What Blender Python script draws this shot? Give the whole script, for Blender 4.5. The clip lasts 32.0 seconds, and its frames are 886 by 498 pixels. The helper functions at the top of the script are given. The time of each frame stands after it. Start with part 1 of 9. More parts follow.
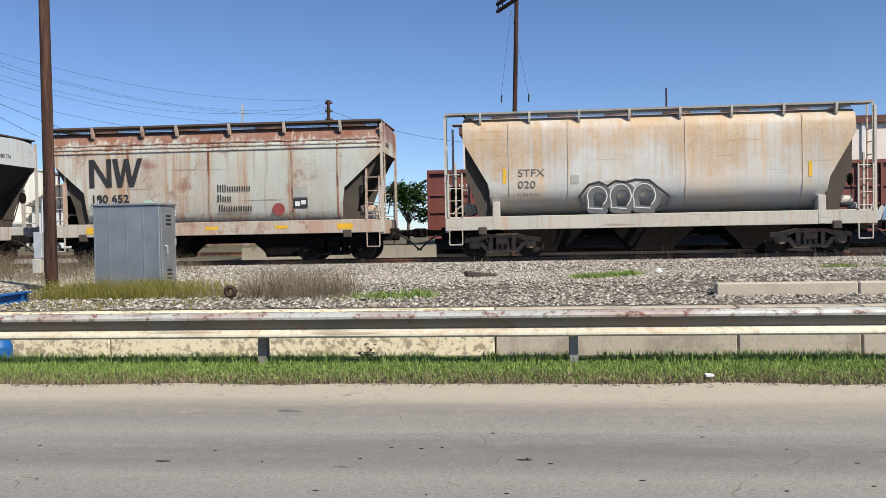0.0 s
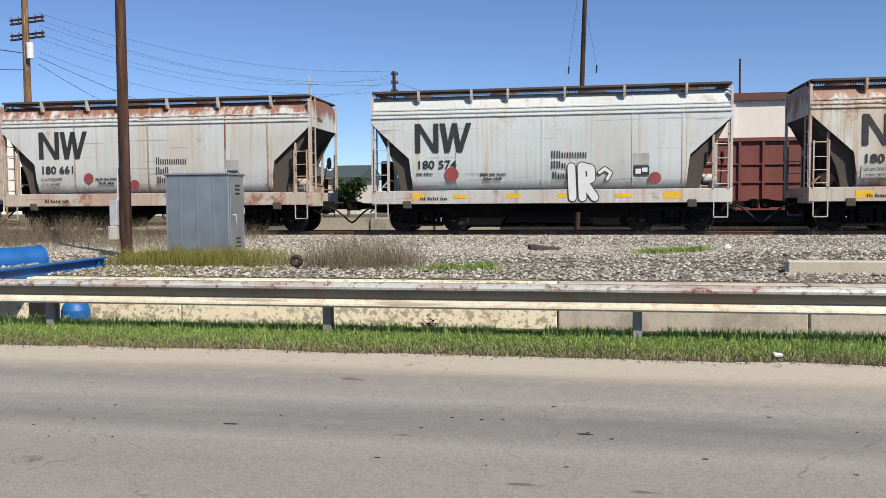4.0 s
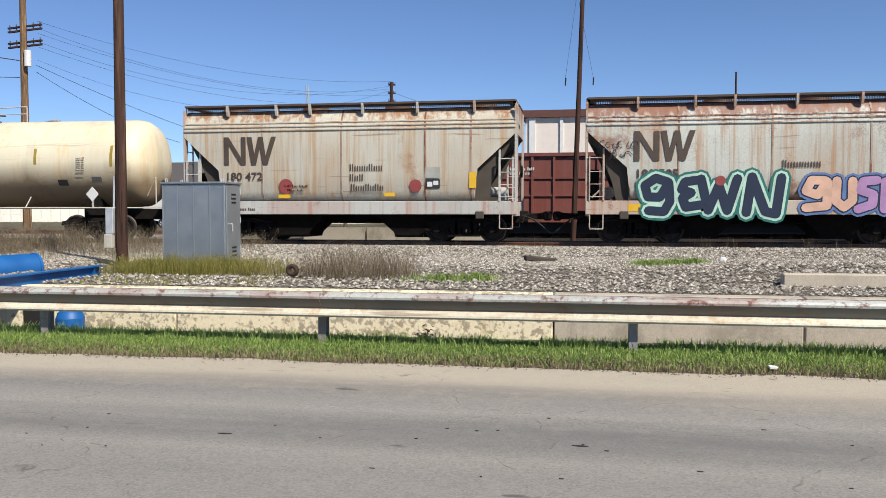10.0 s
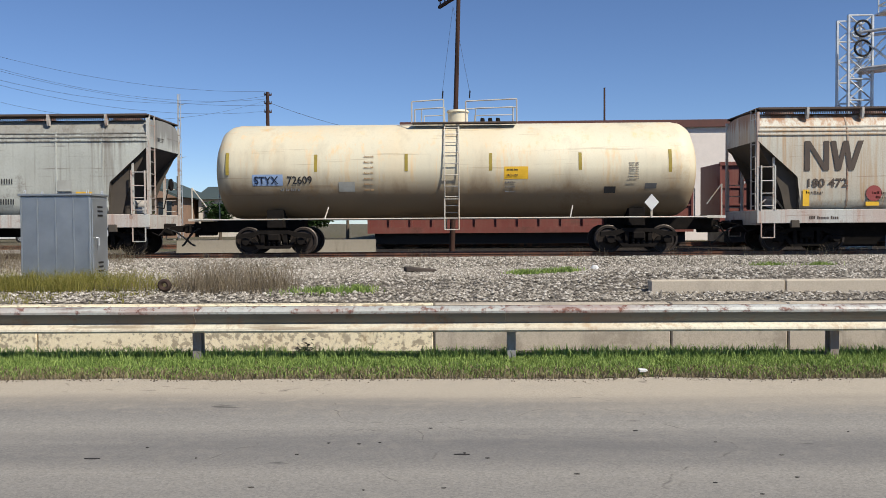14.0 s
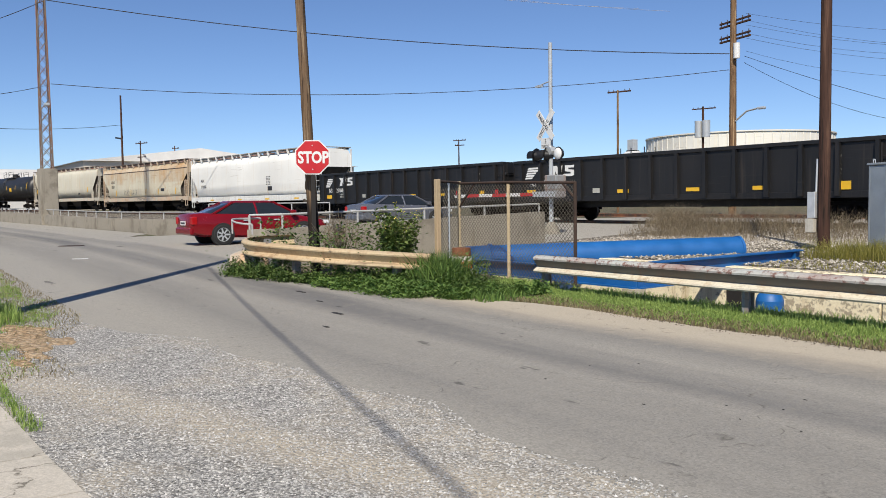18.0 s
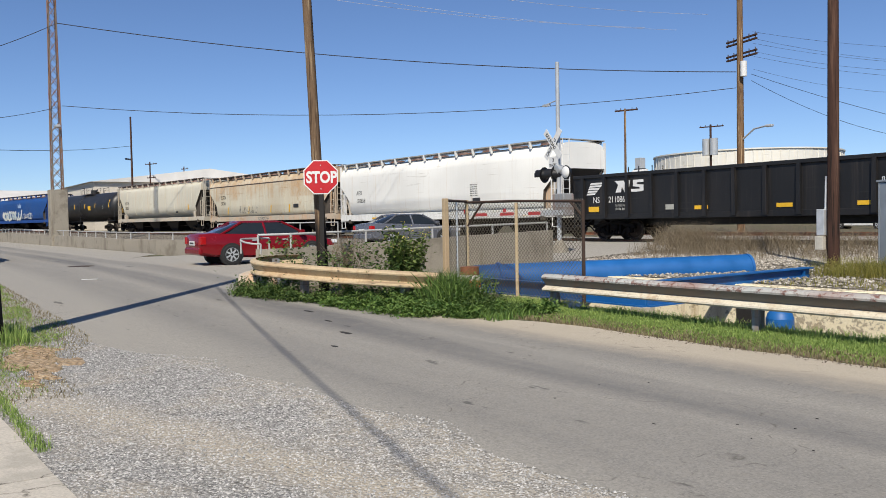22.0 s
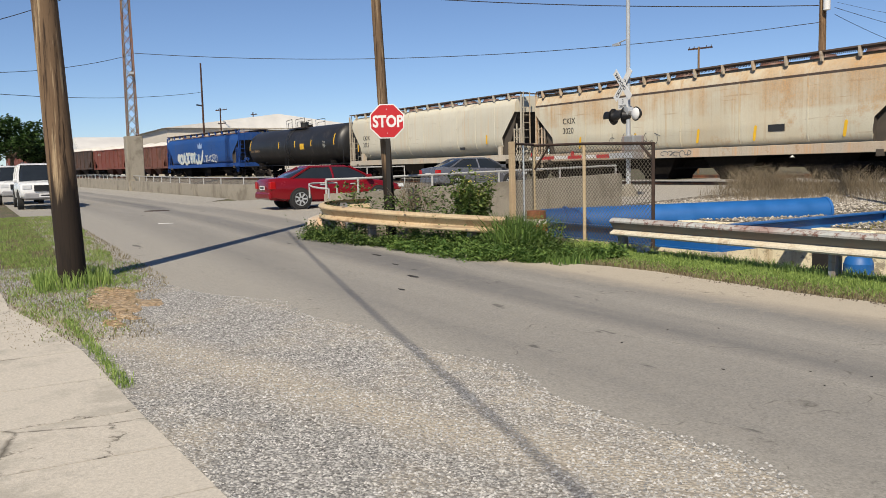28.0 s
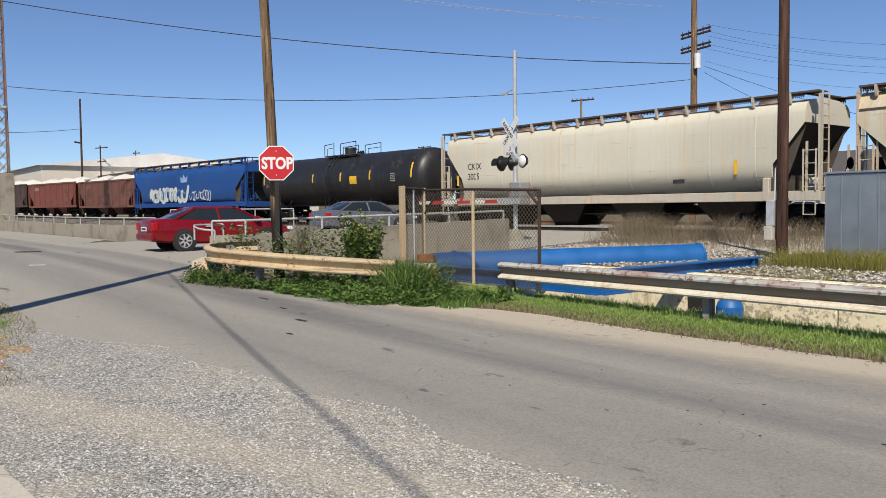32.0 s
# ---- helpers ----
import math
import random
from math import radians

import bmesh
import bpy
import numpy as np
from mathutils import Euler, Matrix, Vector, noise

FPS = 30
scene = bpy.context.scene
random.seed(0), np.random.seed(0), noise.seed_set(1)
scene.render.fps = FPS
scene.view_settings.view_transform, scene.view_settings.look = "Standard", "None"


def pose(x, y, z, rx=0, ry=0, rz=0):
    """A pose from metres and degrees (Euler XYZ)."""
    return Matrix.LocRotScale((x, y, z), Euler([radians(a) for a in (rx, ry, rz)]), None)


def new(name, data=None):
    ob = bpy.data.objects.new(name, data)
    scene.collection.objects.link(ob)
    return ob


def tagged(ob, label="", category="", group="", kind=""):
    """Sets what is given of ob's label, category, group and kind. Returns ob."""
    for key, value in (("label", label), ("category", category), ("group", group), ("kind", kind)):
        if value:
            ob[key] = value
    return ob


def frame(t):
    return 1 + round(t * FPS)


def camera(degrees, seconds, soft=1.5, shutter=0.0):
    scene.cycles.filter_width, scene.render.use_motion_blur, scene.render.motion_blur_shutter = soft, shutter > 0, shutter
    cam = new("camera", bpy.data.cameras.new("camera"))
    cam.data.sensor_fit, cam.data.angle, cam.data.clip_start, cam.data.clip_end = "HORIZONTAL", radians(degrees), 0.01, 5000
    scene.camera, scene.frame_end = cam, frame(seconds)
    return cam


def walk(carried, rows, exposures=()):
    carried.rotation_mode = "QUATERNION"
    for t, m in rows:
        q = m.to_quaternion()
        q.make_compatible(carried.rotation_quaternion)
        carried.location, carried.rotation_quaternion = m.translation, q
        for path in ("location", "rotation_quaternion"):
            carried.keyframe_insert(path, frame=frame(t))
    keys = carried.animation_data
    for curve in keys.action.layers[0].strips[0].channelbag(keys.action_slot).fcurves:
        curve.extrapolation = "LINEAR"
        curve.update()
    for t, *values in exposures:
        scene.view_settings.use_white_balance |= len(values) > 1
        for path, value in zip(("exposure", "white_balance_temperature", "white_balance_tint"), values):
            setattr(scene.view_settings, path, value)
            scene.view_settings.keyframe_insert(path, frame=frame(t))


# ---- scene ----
cam = camera(56.14, 32.0, soft=0.85)
EYE = (0.0, 0.0, 1.65)

# seconds, heading to the left, tilt up, lean: the camera turns on one spot
VIEW = [
    (0, 5.37, -1.35, 1.07),
    (0.5, 5.4, -1.27, 1.48),
    (1, 5.87, -1.53, 1.88),
    (1.5, 7.29, -2.61, 2.02),
    (2, 7.58, -2.09, 1.24),
    (2.5, 8.43, -1.97, 0.87),
    (3, 9.64, -3.23, 0.49),
    (3.5, 9.86, -3.28, 0.42),
    (5.5, 7.56, -1.74, 0.59),
    (6, 6.1, -1.05, 1.08),
    (6.5, 5.23, -1.01, 1.48),
    (7, 5.19, -1.15, 1.17),
    (7.5, 5.88, -1.71, 1.24),
    (8, 6.66, -2.27, 0.66),
    (8.5, 7.04, -2.63, 0.59),
    (9, 7.17, -2.58, 0.56),
    (9.5, 8.02, -2.14, 0.22),
    (10, 9.49, -2.49, -0.01),
    (10.5, 9.67, -2.76, -0.04),
    (11, 9.12, -2.83, -0.29),
    (11.5, 9.17, -3.25, -0.4),
    (12, 5.95, -2.08, 0.12),
    (12.5, 2.47, -1.72, -0.04),
    (13, 1.67, -1.63, 0.35),
    (13.5, 1.17, -1.59, 0.37),
    (15.5, 3.8, -2.51, 0.99),
    (16, 12.64, -2.15, 1),
    (16.5, 29.32, -2.26, 0.85),
    (17, 40.38, -2.54, 0.91),
    (17.5, 48.54, -3.38, 1.07),
    (18, 55.28, -3.24, 0.81),
    (18.5, 55.96, -2.13, 1.23),
    (19, 56.38, -3.13, 1.67),
    (19.5, 55.48, -3.03, 0.53),
    (20, 55.37, -2.99, 1.22),
    (20.5, 57.25, -2.15, 1.4),
    (21, 57.32, -3.01, 1.2),
    (21.5, 56.33, -2.14, 0.71),
    (22, 55.82, -1.92, 1.07),
    (22.5, 54.44, -1.94, 1.74),
    (23, 53.75, -2.07, 1.52),
    (23.5, 53.3, -2.29, 1.62),
    (24, 53.23, -2.2, 1.62),
    (24.5, 53.17, -2.14, 1.65),
    (26.5, 52.17, -2.32, 0.78),
    (27, 52.44, -3.08, 0.26),
    (27.5, 55.1, -4.54, 0.31),
    (28, 60.48, -5.68, 1.4),
    (28.5, 60.81, -4.8, 1.16),
    (29, 58.68, -4.31, 1.1),
    (29.5, 57.43, -4.06, 1.01),
    (30, 55.95, -3.57, 0.8),
    (30.5, 53.87, -3.37, 0.89),
    (31, 53.44, -2.94, 0.76),
    (31.5, 53.17, -2.83, 0.68),
    (32, 52.84, -2.81, 0.58),
]


def view(turn, tilt, lean):
    return pose(*EYE, 90 + tilt, 0, turn) @ pose(0, 0, 0, 0, 0, -lean)


walk(cam, [(t, view(a, b, c)) for t, a, b, c in VIEW],
     exposures=[(t, e, k, 10) for t, e, k in ((0.0, 0.27, 6500), (10.5, 0.27, 6500), (12.0, 0.08, 6500), (16.0, 0.14, 6500), (16.5, 0.3, 6500), (17.2, 0.22, 6500), (18.0, 0.15, 6500), (21.0, 0.12, 6500), (22.5, 0.07, 6500), (24.0, -0.1, 6600), (27.0, -0.1, 6600), (28.0, 0.1, 6950), (30.0, 0.14, 6950), (32.0, 0.1, 6650))])

# ---- world and sun ----
SUN_FROM = Vector((0.73, -0.68, 0.0)).normalized()
SUN_HIGH = 46.0
world = bpy.data.worlds.new("world")
scene.world = world
world.use_nodes = True
wn = world.node_tree.nodes
sky = wn.new("ShaderNodeTexSky")
sky.sky_type = "NISHITA"
sky.sun_disc = False
sky.sun_elevation = radians(SUN_HIGH)
sky.sun_rotation = math.atan2(SUN_FROM.x, SUN_FROM.y)
sky.altitude = 200
sky.air_density = 0.75
sky.dust_density = 0.1
sky.ozone_density = 3.0
wn["Background"].inputs["Strength"].default_value = 0.089
tint = wn.new("ShaderNodeMix")
tint.data_type, tint.blend_type = "RGBA", "MULTIPLY"
tint.inputs[0].default_value = 1.0
tint.inputs[7].default_value = (0.9, 1.0, 1.17, 1.0)
world.node_tree.links.new(sky.outputs[0], tint.inputs[6])
world.node_tree.links.new(tint.outputs[2], wn["Background"].inputs["Color"])
sun_data = bpy.data.lights.new("sun", "SUN")
sun_data.energy = 5.0
sun_data.angle = radians(0.55)
sun_data.color = (1.0, 0.93, 0.81)
sun = new("sun", sun_data)
sun_to = Vector((-SUN_FROM.x * math.cos(radians(SUN_HIGH)), -SUN_FROM.y * math.cos(radians(SUN_HIGH)), -math.sin(radians(SUN_HIGH))))
sun.matrix_basis = Matrix.Translation((20, -20, 40)) @ sun_to.to_track_quat("-Z", "Y").to_matrix().to_4x4()

# ---- materials ----


def shader(name, rough=0.7, metal=0.0, spec=0.5):
    m = bpy.data.materials.new(name)
    m.use_nodes = True
    b = m.node_tree.nodes["Principled BSDF"]
    b.inputs["Roughness"].default_value = rough
    b.inputs["Metallic"].default_value = metal
    b.inputs["Specular IOR Level"].default_value = spec
    return m, m.node_tree.nodes, m.node_tree.links, b


COLOUR_SCALE = 0.87


def rgb(c):
    """A colour scaled down evenly, to balance sunlit surfaces against the sky."""
    return (c[0] * COLOUR_SCALE, c[1] * COLOUR_SCALE, c[2] * COLOUR_SCALE, 1.0)


def coords(n, l, scale=(1, 1, 1), space="Object"):
    t = n.new("ShaderNodeTexCoord")
    m = n.new("ShaderNodeMapping")
    m.inputs["Scale"].default_value = scale
    l.new(t.outputs[space], m.inputs["Vector"])
    info = n.new("ShaderNodeObjectInfo")
    shift = n.new("ShaderNodeVectorMath")
    shift.operation = "MULTIPLY_ADD"
    l.new(info.outputs["Random"], shift.inputs[0])
    shift.inputs[1].default_value = (37.0, 23.0, 11.0)
    l.new(m.outputs[0], shift.inputs[2])
    return shift.outputs[0]


def noise_tex(n, l, vec, scale, detail=6.0, rough=0.6):
    t = n.new("ShaderNodeTexNoise")
    t.inputs["Scale"].default_value = scale
    t.inputs["Detail"].default_value = detail
    t.inputs["Roughness"].default_value = rough
    l.new(vec, t.inputs["Vector"])
    return t.outputs["Fac"]


def ramp(n, l, fac, stops):
    r = n.new("ShaderNodeValToRGB")
    while len(r.color_ramp.elements) < len(stops):
        r.color_ramp.elements.new(0.5)
    for e, (p, c) in zip(r.color_ramp.elements, stops):
        e.position = p
        e.color = rgb(c) if not isinstance(c, float) else (c, c, c, 1)
    l.new(fac, r.inputs["Fac"])
    return r.outputs["Color"]


def mix(n, l, fac, a, b, blend="MIX"):
    m = n.new("ShaderNodeMix")
    m.data_type = "RGBA"
    m.blend_type = blend
    for sock, v in ((m.inputs[0], fac), (m.inputs[6], a), (m.inputs[7], b)):
        if isinstance(v, (int, float)):
            sock.default_value = v
        elif isinstance(v, tuple):
            sock.default_value = rgb(v)
        else:
            l.new(v, sock)
    return m.outputs[2]


def mathn(n, l, op, a, b=0.0, clamp=True):
    m = n.new("ShaderNodeMath")
    m.operation = op
    m.use_clamp = clamp
    for sock, v in ((m.inputs[0], a), (m.inputs[1], b)):
        if isinstance(v, (int, float)):
            sock.default_value = v
        else:
            l.new(v, sock)
    return m.outputs[0]


def bump(n, l, b, height, strength=0.3, dist=0.01):
    k = n.new("ShaderNodeBump")
    k.inputs["Strength"].default_value = strength
    k.inputs["Distance"].default_value = dist
    l.new(height, k.inputs["Height"])
    l.new(k.outputs[0], b.inputs["Normal"])


def plain(name, color, rough=0.6, metal=0.0, vary=0.12, scale=3.0, spec=0.5, grain=60.0, relief=0.1):
    """Paint or other matter with a little unevenness at two scales."""
    m, n, l, b = shader(name, rough, metal, spec)
    v = coords(n, l)
    big = noise_tex(n, l, v, scale)
    fine = noise_tex(n, l, v, grain, 4)
    lo = tuple(c * (1 - vary) for c in color)
    hi = tuple(min(1, c * (1 + vary)) for c in color)
    c1 = ramp(n, l, big, [(0.3, lo), (0.7, hi)])
    c2 = mix(n, l, ramp(n, l, fine, [(0.3, 0.75), (0.7, 1.0)]), tuple(c * 0.8 for c in color), c1)
    l.new(c2, b.inputs["Base Color"])
    r = ramp(n, l, big, [(0.3, max(0.02, rough - 0.08)), (0.7, min(1.0, rough + 0.1))])
    l.new(r, b.inputs["Roughness"])
    if relief:
        bump(n, l, b, fine, relief, 0.004)
    return m


def weathered(name, paint, rust=(0.19, 0.07, 0.03), amount=0.5, streak=0.6, dirt=(0.16, 0.13, 0.1), dirt_amount=0.35, rough=0.55, size=0.6, top=None, stain=None, scale=1.0):
    """Old paint with rust patches, stains running down in narrow streaks, and road dirt."""
    m, n, l, b = shader(name, rough)
    v = coords(n, l)
    patch = noise_tex(n, l, v, size, 8, 0.68)
    runs = noise_tex(n, l, coords(n, l, (2.4 * scale, 2.4 * scale, 0.14 * scale)), 1.0, 7, 0.62)
    thin = noise_tex(n, l, coords(n, l, (9 * scale, 9 * scale, 0.3 * scale)), 1.0, 6, 0.65)
    fine = noise_tex(n, l, v, 26, 5, 0.7)
    wide = noise_tex(n, l, v, 0.25, 3, 0.5)
    stain = stain or tuple(0.25 * p + 0.75 * min(1.0, r * 1.7) for p, r in zip(paint, rust))
    k1 = ramp(n, l, mathn(n, l, "ADD", mathn(n, l, "MULTIPLY", patch, 0.85), mathn(n, l, "MULTIPLY", fine, 0.15)),
              [(0.62 - 0.2 * amount, 0.0), (0.7 - 0.2 * amount, 1.0)])
    both = mathn(n, l, "ADD", mathn(n, l, "MULTIPLY", runs, 0.6), mathn(n, l, "MULTIPLY", thin, 0.4))
    k2 = ramp(n, l, both, [(0.58 - 0.16 * streak, 0.0), (0.68 - 0.15 * streak, 1.0)])
    rusty = ramp(n, l, fine, [(0.3, tuple(c * 0.5 for c in rust)), (0.5, rust), (0.72, tuple(min(1, c * 1.6) for c in rust))])
    base = mix(n, l, ramp(n, l, wide, [(0.35, 0.0), (0.65, 1.0)]), tuple(c * 0.85 for c in paint), paint)
    base = mix(n, l, mathn(n, l, "MULTIPLY", ramp(n, l, fine, [(0.45, 0.0), (0.75, 1.0)]), dirt_amount), base, dirt)
    base = mix(n, l, mathn(n, l, "MULTIPLY", ramp(n, l, thin, [(0.52, 0.0), (0.7, 1.0)]), dirt_amount * 0.8), base, dirt)
    base = mix(n, l, mathn(n, l, "MULTIPLY", k2, 0.8), base, stain)
    # broad rusty washes below the roof and the seams
    wash = noise_tex(n, l, coords(n, l, (0.8 * scale, 0.8 * scale, 0.3 * scale)), 1.0, 5, 0.55)
    base = mix(n, l, mathn(n, l, "MULTIPLY", ramp(n, l, wash, [(0.46, 0.0), (0.68, 1.0)]), min(0.8, 1.6 * amount)), base, stain)
    # long scrapes along the panels
    scrape = noise_tex(n, l, coords(n, l, (0.35, 0.35, 9.0)), 1.0, 5, 0.6)
    base = mix(n, l, mathn(n, l, "MULTIPLY", ramp(n, l, scrape, [(0.63, 0.0), (0.68, 1.0)]), 0.25 + dirt_amount), base, tuple(0.5 * (a + c) for a, c in zip(dirt, rust)))
    base = mix(n, l, mathn(n, l, "MULTIPLY", k1, min(1.0, 0.35 + amount)), base, rusty)
    if top:
        # the upper panels took more weather than the rest
        t = n.new("ShaderNodeTexCoord")
        s = n.new("ShaderNodeSeparateXYZ")
        l.new(t.outputs["Object"], s.inputs[0])
        up = mathn(n, l, "MULTIPLY", mathn(n, l, "SUBTRACT", s.outputs["Z"], top[0]), 1.0)
        if len(top) > 2:
            spots = mathn(n, l, "ADD", mathn(n, l, "MULTIPLY", patch, 0.6), mathn(n, l, "MULTIPLY", both, 0.4))
            k3 = ramp(n, l, mathn(n, l, "ADD", mathn(n, l, "MULTIPLY", up, 0.08), spots), [(0.47, 0.0), (0.6, 1.0)])
        else:
            k3 = ramp(n, l, mathn(n, l, "ADD", mathn(n, l, "MULTIPLY", up, 0.35), mathn(n, l, "MULTIPLY", both, 0.9)), [(0.5, 0.0), (0.6, 1.0)])
        k3 = mathn(n, l, "MULTIPLY", k3, ramp(n, l, up, [(0.0, 0.0), (0.12, 1.0)]))
        base = mix(n, l, mathn(n, l, "MULTIPLY", k3, top[1]), base, rusty)
    l.new(base, b.inputs["Base Color"])
    l.new(ramp(n, l, k1, [(0.0, rough), (1.0, 0.9)]), b.inputs["Roughness"])
    bump(n, l, b, mathn(n, l, "ADD", mathn(n, l, "MULTIPLY", k1, 0.5), mathn(n, l, "MULTIPLY", fine, 0.3)), 0.25, 0.006)
    return m


def stony(name, stops, size=22.0, rough=0.95, relief=0.8, dist=0.03, stain=(0.3, 0.26, 0.2), stain_amount=0.3):
    """Loose stones: cells of varied colour."""
    m, n, l, b = shader(name, rough, spec=0.25)
    v = coords(n, l)
    t = n.new("ShaderNodeTexVoronoi")
    t.inputs["Scale"].default_value = size
    l.new(v, t.inputs["Vector"])
    s = n.new("ShaderNodeSeparateColor")
    l.new(t.outputs["Color"], s.inputs[0])
    c = ramp(n, l, s.outputs[0], stops)
    # colour darkens towards the cell edges, painting in shade between the stones
    gap = ramp(n, l, t.outputs["Distance"], [(0.25, 1.0), (0.75, 0.45)])
    c = mix(n, l, 1.0, c, gap, "MULTIPLY")
    big = noise_tex(n, l, v, 0.5, 6)
    c = mix(n, l, mathn(n, l, "MULTIPLY", ramp(n, l, big, [(0.42, 0.0), (0.62, 1.0)]), stain_amount), c, stain)
    l.new(c, b.inputs["Base Color"])
    bump(n, l, b, mathn(n, l, "SUBTRACT", 1.0, t.outputs["Distance"]), relief, dist)
    return m


def concrete(name, color, dark=(0.1, 0.09, 0.075), amount=0.5, streaks=0.5, scale=0.8, cracks=False):
    m, n, l, b = shader(name, 0.9, spec=0.25)
    v = coords(n, l)
    vs = coords(n, l, (1.6, 1.6, 0.25))
    big = noise_tex(n, l, v, scale, 8, 0.7)
    runs = noise_tex(n, l, vs, 1.3, 7, 0.7)
    fine = noise_tex(n, l, v, 45, 4, 0.7)
    c = ramp(n, l, fine, [(0.3, tuple(k * 0.8 for k in color)), (0.7, tuple(min(1, k * 1.12) for k in color))])
    c = mix(n, l, mathn(n, l, "MULTIPLY", ramp(n, l, big, [(0.52, 0.0), (0.62, 1.0)]), amount), c, dark)
    c = mix(n, l, mathn(n, l, "MULTIPLY", ramp(n, l, runs, [(0.54, 0.0), (0.66, 1.0)]), streaks), c, dark)
    if cracks:
        t = n.new("ShaderNodeTexVoronoi")
        t.feature = "DISTANCE_TO_EDGE"
        t.inputs["Scale"].default_value = 0.9
        bent = mix(n, l, 0.3, v, noise_tex(n, l, v, 2.5, 5))
        l.new(bent, t.inputs["Vector"])
        line = mathn(n, l, "MULTIPLY", ramp(n, l, t.outputs["Distance"], [(0.0, 1.0), (0.012, 0.0)]), ramp(n, l, big, [(0.48, 0.0), (0.54, 1.0)]))
        c = mix(n, l, mathn(n, l, "MULTIPLY", line, 0.8), c, (0.07, 0.06, 0.045))
    l.new(c, b.inputs["Base Color"])
    bump(n, l, b, mathn(n, l, "ADD", fine, mathn(n, l, "MULTIPLY", big, 0.6)), 0.35, 0.01)
    return m


def leafy(name, a, b2, rough=0.6):
    m, n, l, b = shader(name, rough, spec=0.3)
    g = n.new("ShaderNodeNewGeometry")
    v = coords(n, l)
    big = noise_tex(n, l, v, 1.1, 4)
    c = ramp(n, l, mathn(n, l, "ADD", mathn(n, l, "MULTIPLY", g.outputs["Random Per Island"], 0.65), mathn(n, l, "MULTIPLY", big, 0.35)),
             [(0.15, a), (0.55, tuple((p + q) / 2 for p, q in zip(a, b2))), (0.9, b2)])
    l.new(c, b.inputs["Base Color"])
    tr = n.new("ShaderNodeBsdfTranslucent")
    l.new(c, tr.inputs[0])
    ms = n.new("ShaderNodeMixShader")
    ms.inputs[0].default_value = 0.3
    l.new(b.outputs[0], ms.inputs[1])
    l.new(tr.outputs[0], ms.inputs[2])
    l.new(ms.outputs[0], n["Material Output"].inputs[0])
    return m


def asphalt_mat():
    m, n, l, b = shader("asphalt", 0.9, spec=0.3)
    v = coords(n, l)
    vx = coords(n, l, (0.1, 1.0, 1.0))
    fine = noise_tex(n, l, v, 55, 5, 0.85)
    chips = n.new("ShaderNodeTexVoronoi")
    chips.inputs["Scale"].default_value = 60.0
    l.new(v, chips.inputs["Vector"])
    tc = n.new("ShaderNodeTexCoord")
    sep = n.new("ShaderNodeSeparateXYZ")
    l.new(tc.outputs["Object"], sep.inputs[0])
    mid = noise_tex(n, l, v, 5, 6, 0.7)
    lanes = noise_tex(n, l, vx, 1.1, 5, 0.55)
    blots = noise_tex(n, l, coords(n, l, (0.5, 1.5, 1)), 2.2, 3, 0.5)
    c = ramp(n, l, fine, [(0.3, (0.24, 0.225, 0.195)), (0.5, (0.39, 0.365, 0.315)), (0.7, (0.55, 0.515, 0.445))])
    cs = n.new("ShaderNodeSeparateColor")
    l.new(chips.outputs["Color"], cs.inputs[0])
    c = mix(n, l, 0.3, c, ramp(n, l, cs.outputs[0], [(0.0, (0.18, 0.17, 0.15)), (0.5, (0.38, 0.355, 0.31)), (1.0, (0.58, 0.54, 0.47))]))
    # tyres have darkened two lanes on each side of the crown
    across = mathn(n, l, "ADD", mathn(n, l, "MULTIPLY", sep.outputs["Y"], 0.1), mathn(n, l, "MULTIPLY", mathn(n, l, "SUBTRACT", lanes, 0.3), 0.09))
    worn = ramp(n, l, across, [(0.36, 0.25), (0.43, 0.65), (0.5, 0.55), (0.56, 0.4), (0.6, 1.0), (0.64, 1.0), (0.685, 0.35), (0.74, 0.7), (0.785, 0.7), (0.82, 0.1)])
    c = mix(n, l, mathn(n, l, "MULTIPLY", worn, ramp(n, l, lanes, [(0.3, 0.9), (0.65, 0.55)])), c, (0.122, 0.121, 0.123))
    c = mix(n, l, ramp(n, l, mathn(n, l, "ADD", mathn(n, l, "MULTIPLY", sep.outputs["X"], 0.05), 0.7), [(0.0, 0.62), (0.25, 0.58), (0.58, 0.0)]), c, (0.185, 0.162, 0.13))
    # blown sand along the verge
    sand = mathn(n, l, "MULTIPLY", ramp(n, l, mathn(n, l, "ADD", across, mathn(n, l, "MULTIPLY", mathn(n, l, "SUBTRACT", mid, 0.5), 0.12)), [(0.735, 0.0), (0.81, 1.0)]),
                 ramp(n, l, mathn(n, l, "MULTIPLY", mathn(n, l, "ADD", sep.outputs["X"], 14.0), 0.2), [(0.06, 0.0), (0.26, 1.0)]))
    c = mix(n, l, mathn(n, l, "MULTIPLY", sand, 0.85), c, ramp(n, l, fine, [(0.3, (0.46, 0.385, 0.28)), (0.7, (0.68, 0.585, 0.44))]))
    c = mix(n, l, mathn(n, l, "MULTIPLY", ramp(n, l, mid, [(0.5, 0.0), (0.75, 1.0)]), 0.35), c, (0.36, 0.33, 0.28))
    c = mix(n, l, mathn(n, l, "MULTIPLY", ramp(n, l, blots, [(0.7, 0.0), (0.73, 1.0)]), 0.6), c, (0.04, 0.038, 0.037))
    t = n.new("ShaderNodeTexVoronoi")
    t.feature = "DISTANCE_TO_EDGE"
    t.inputs["Scale"].default_value = 0.42
    wob = n.new("ShaderNodeVectorMath")
    wob.operation = "ADD"
    wn2 = n.new("ShaderNodeTexNoise")
    wn2.inputs["Scale"].default_value = 1.7
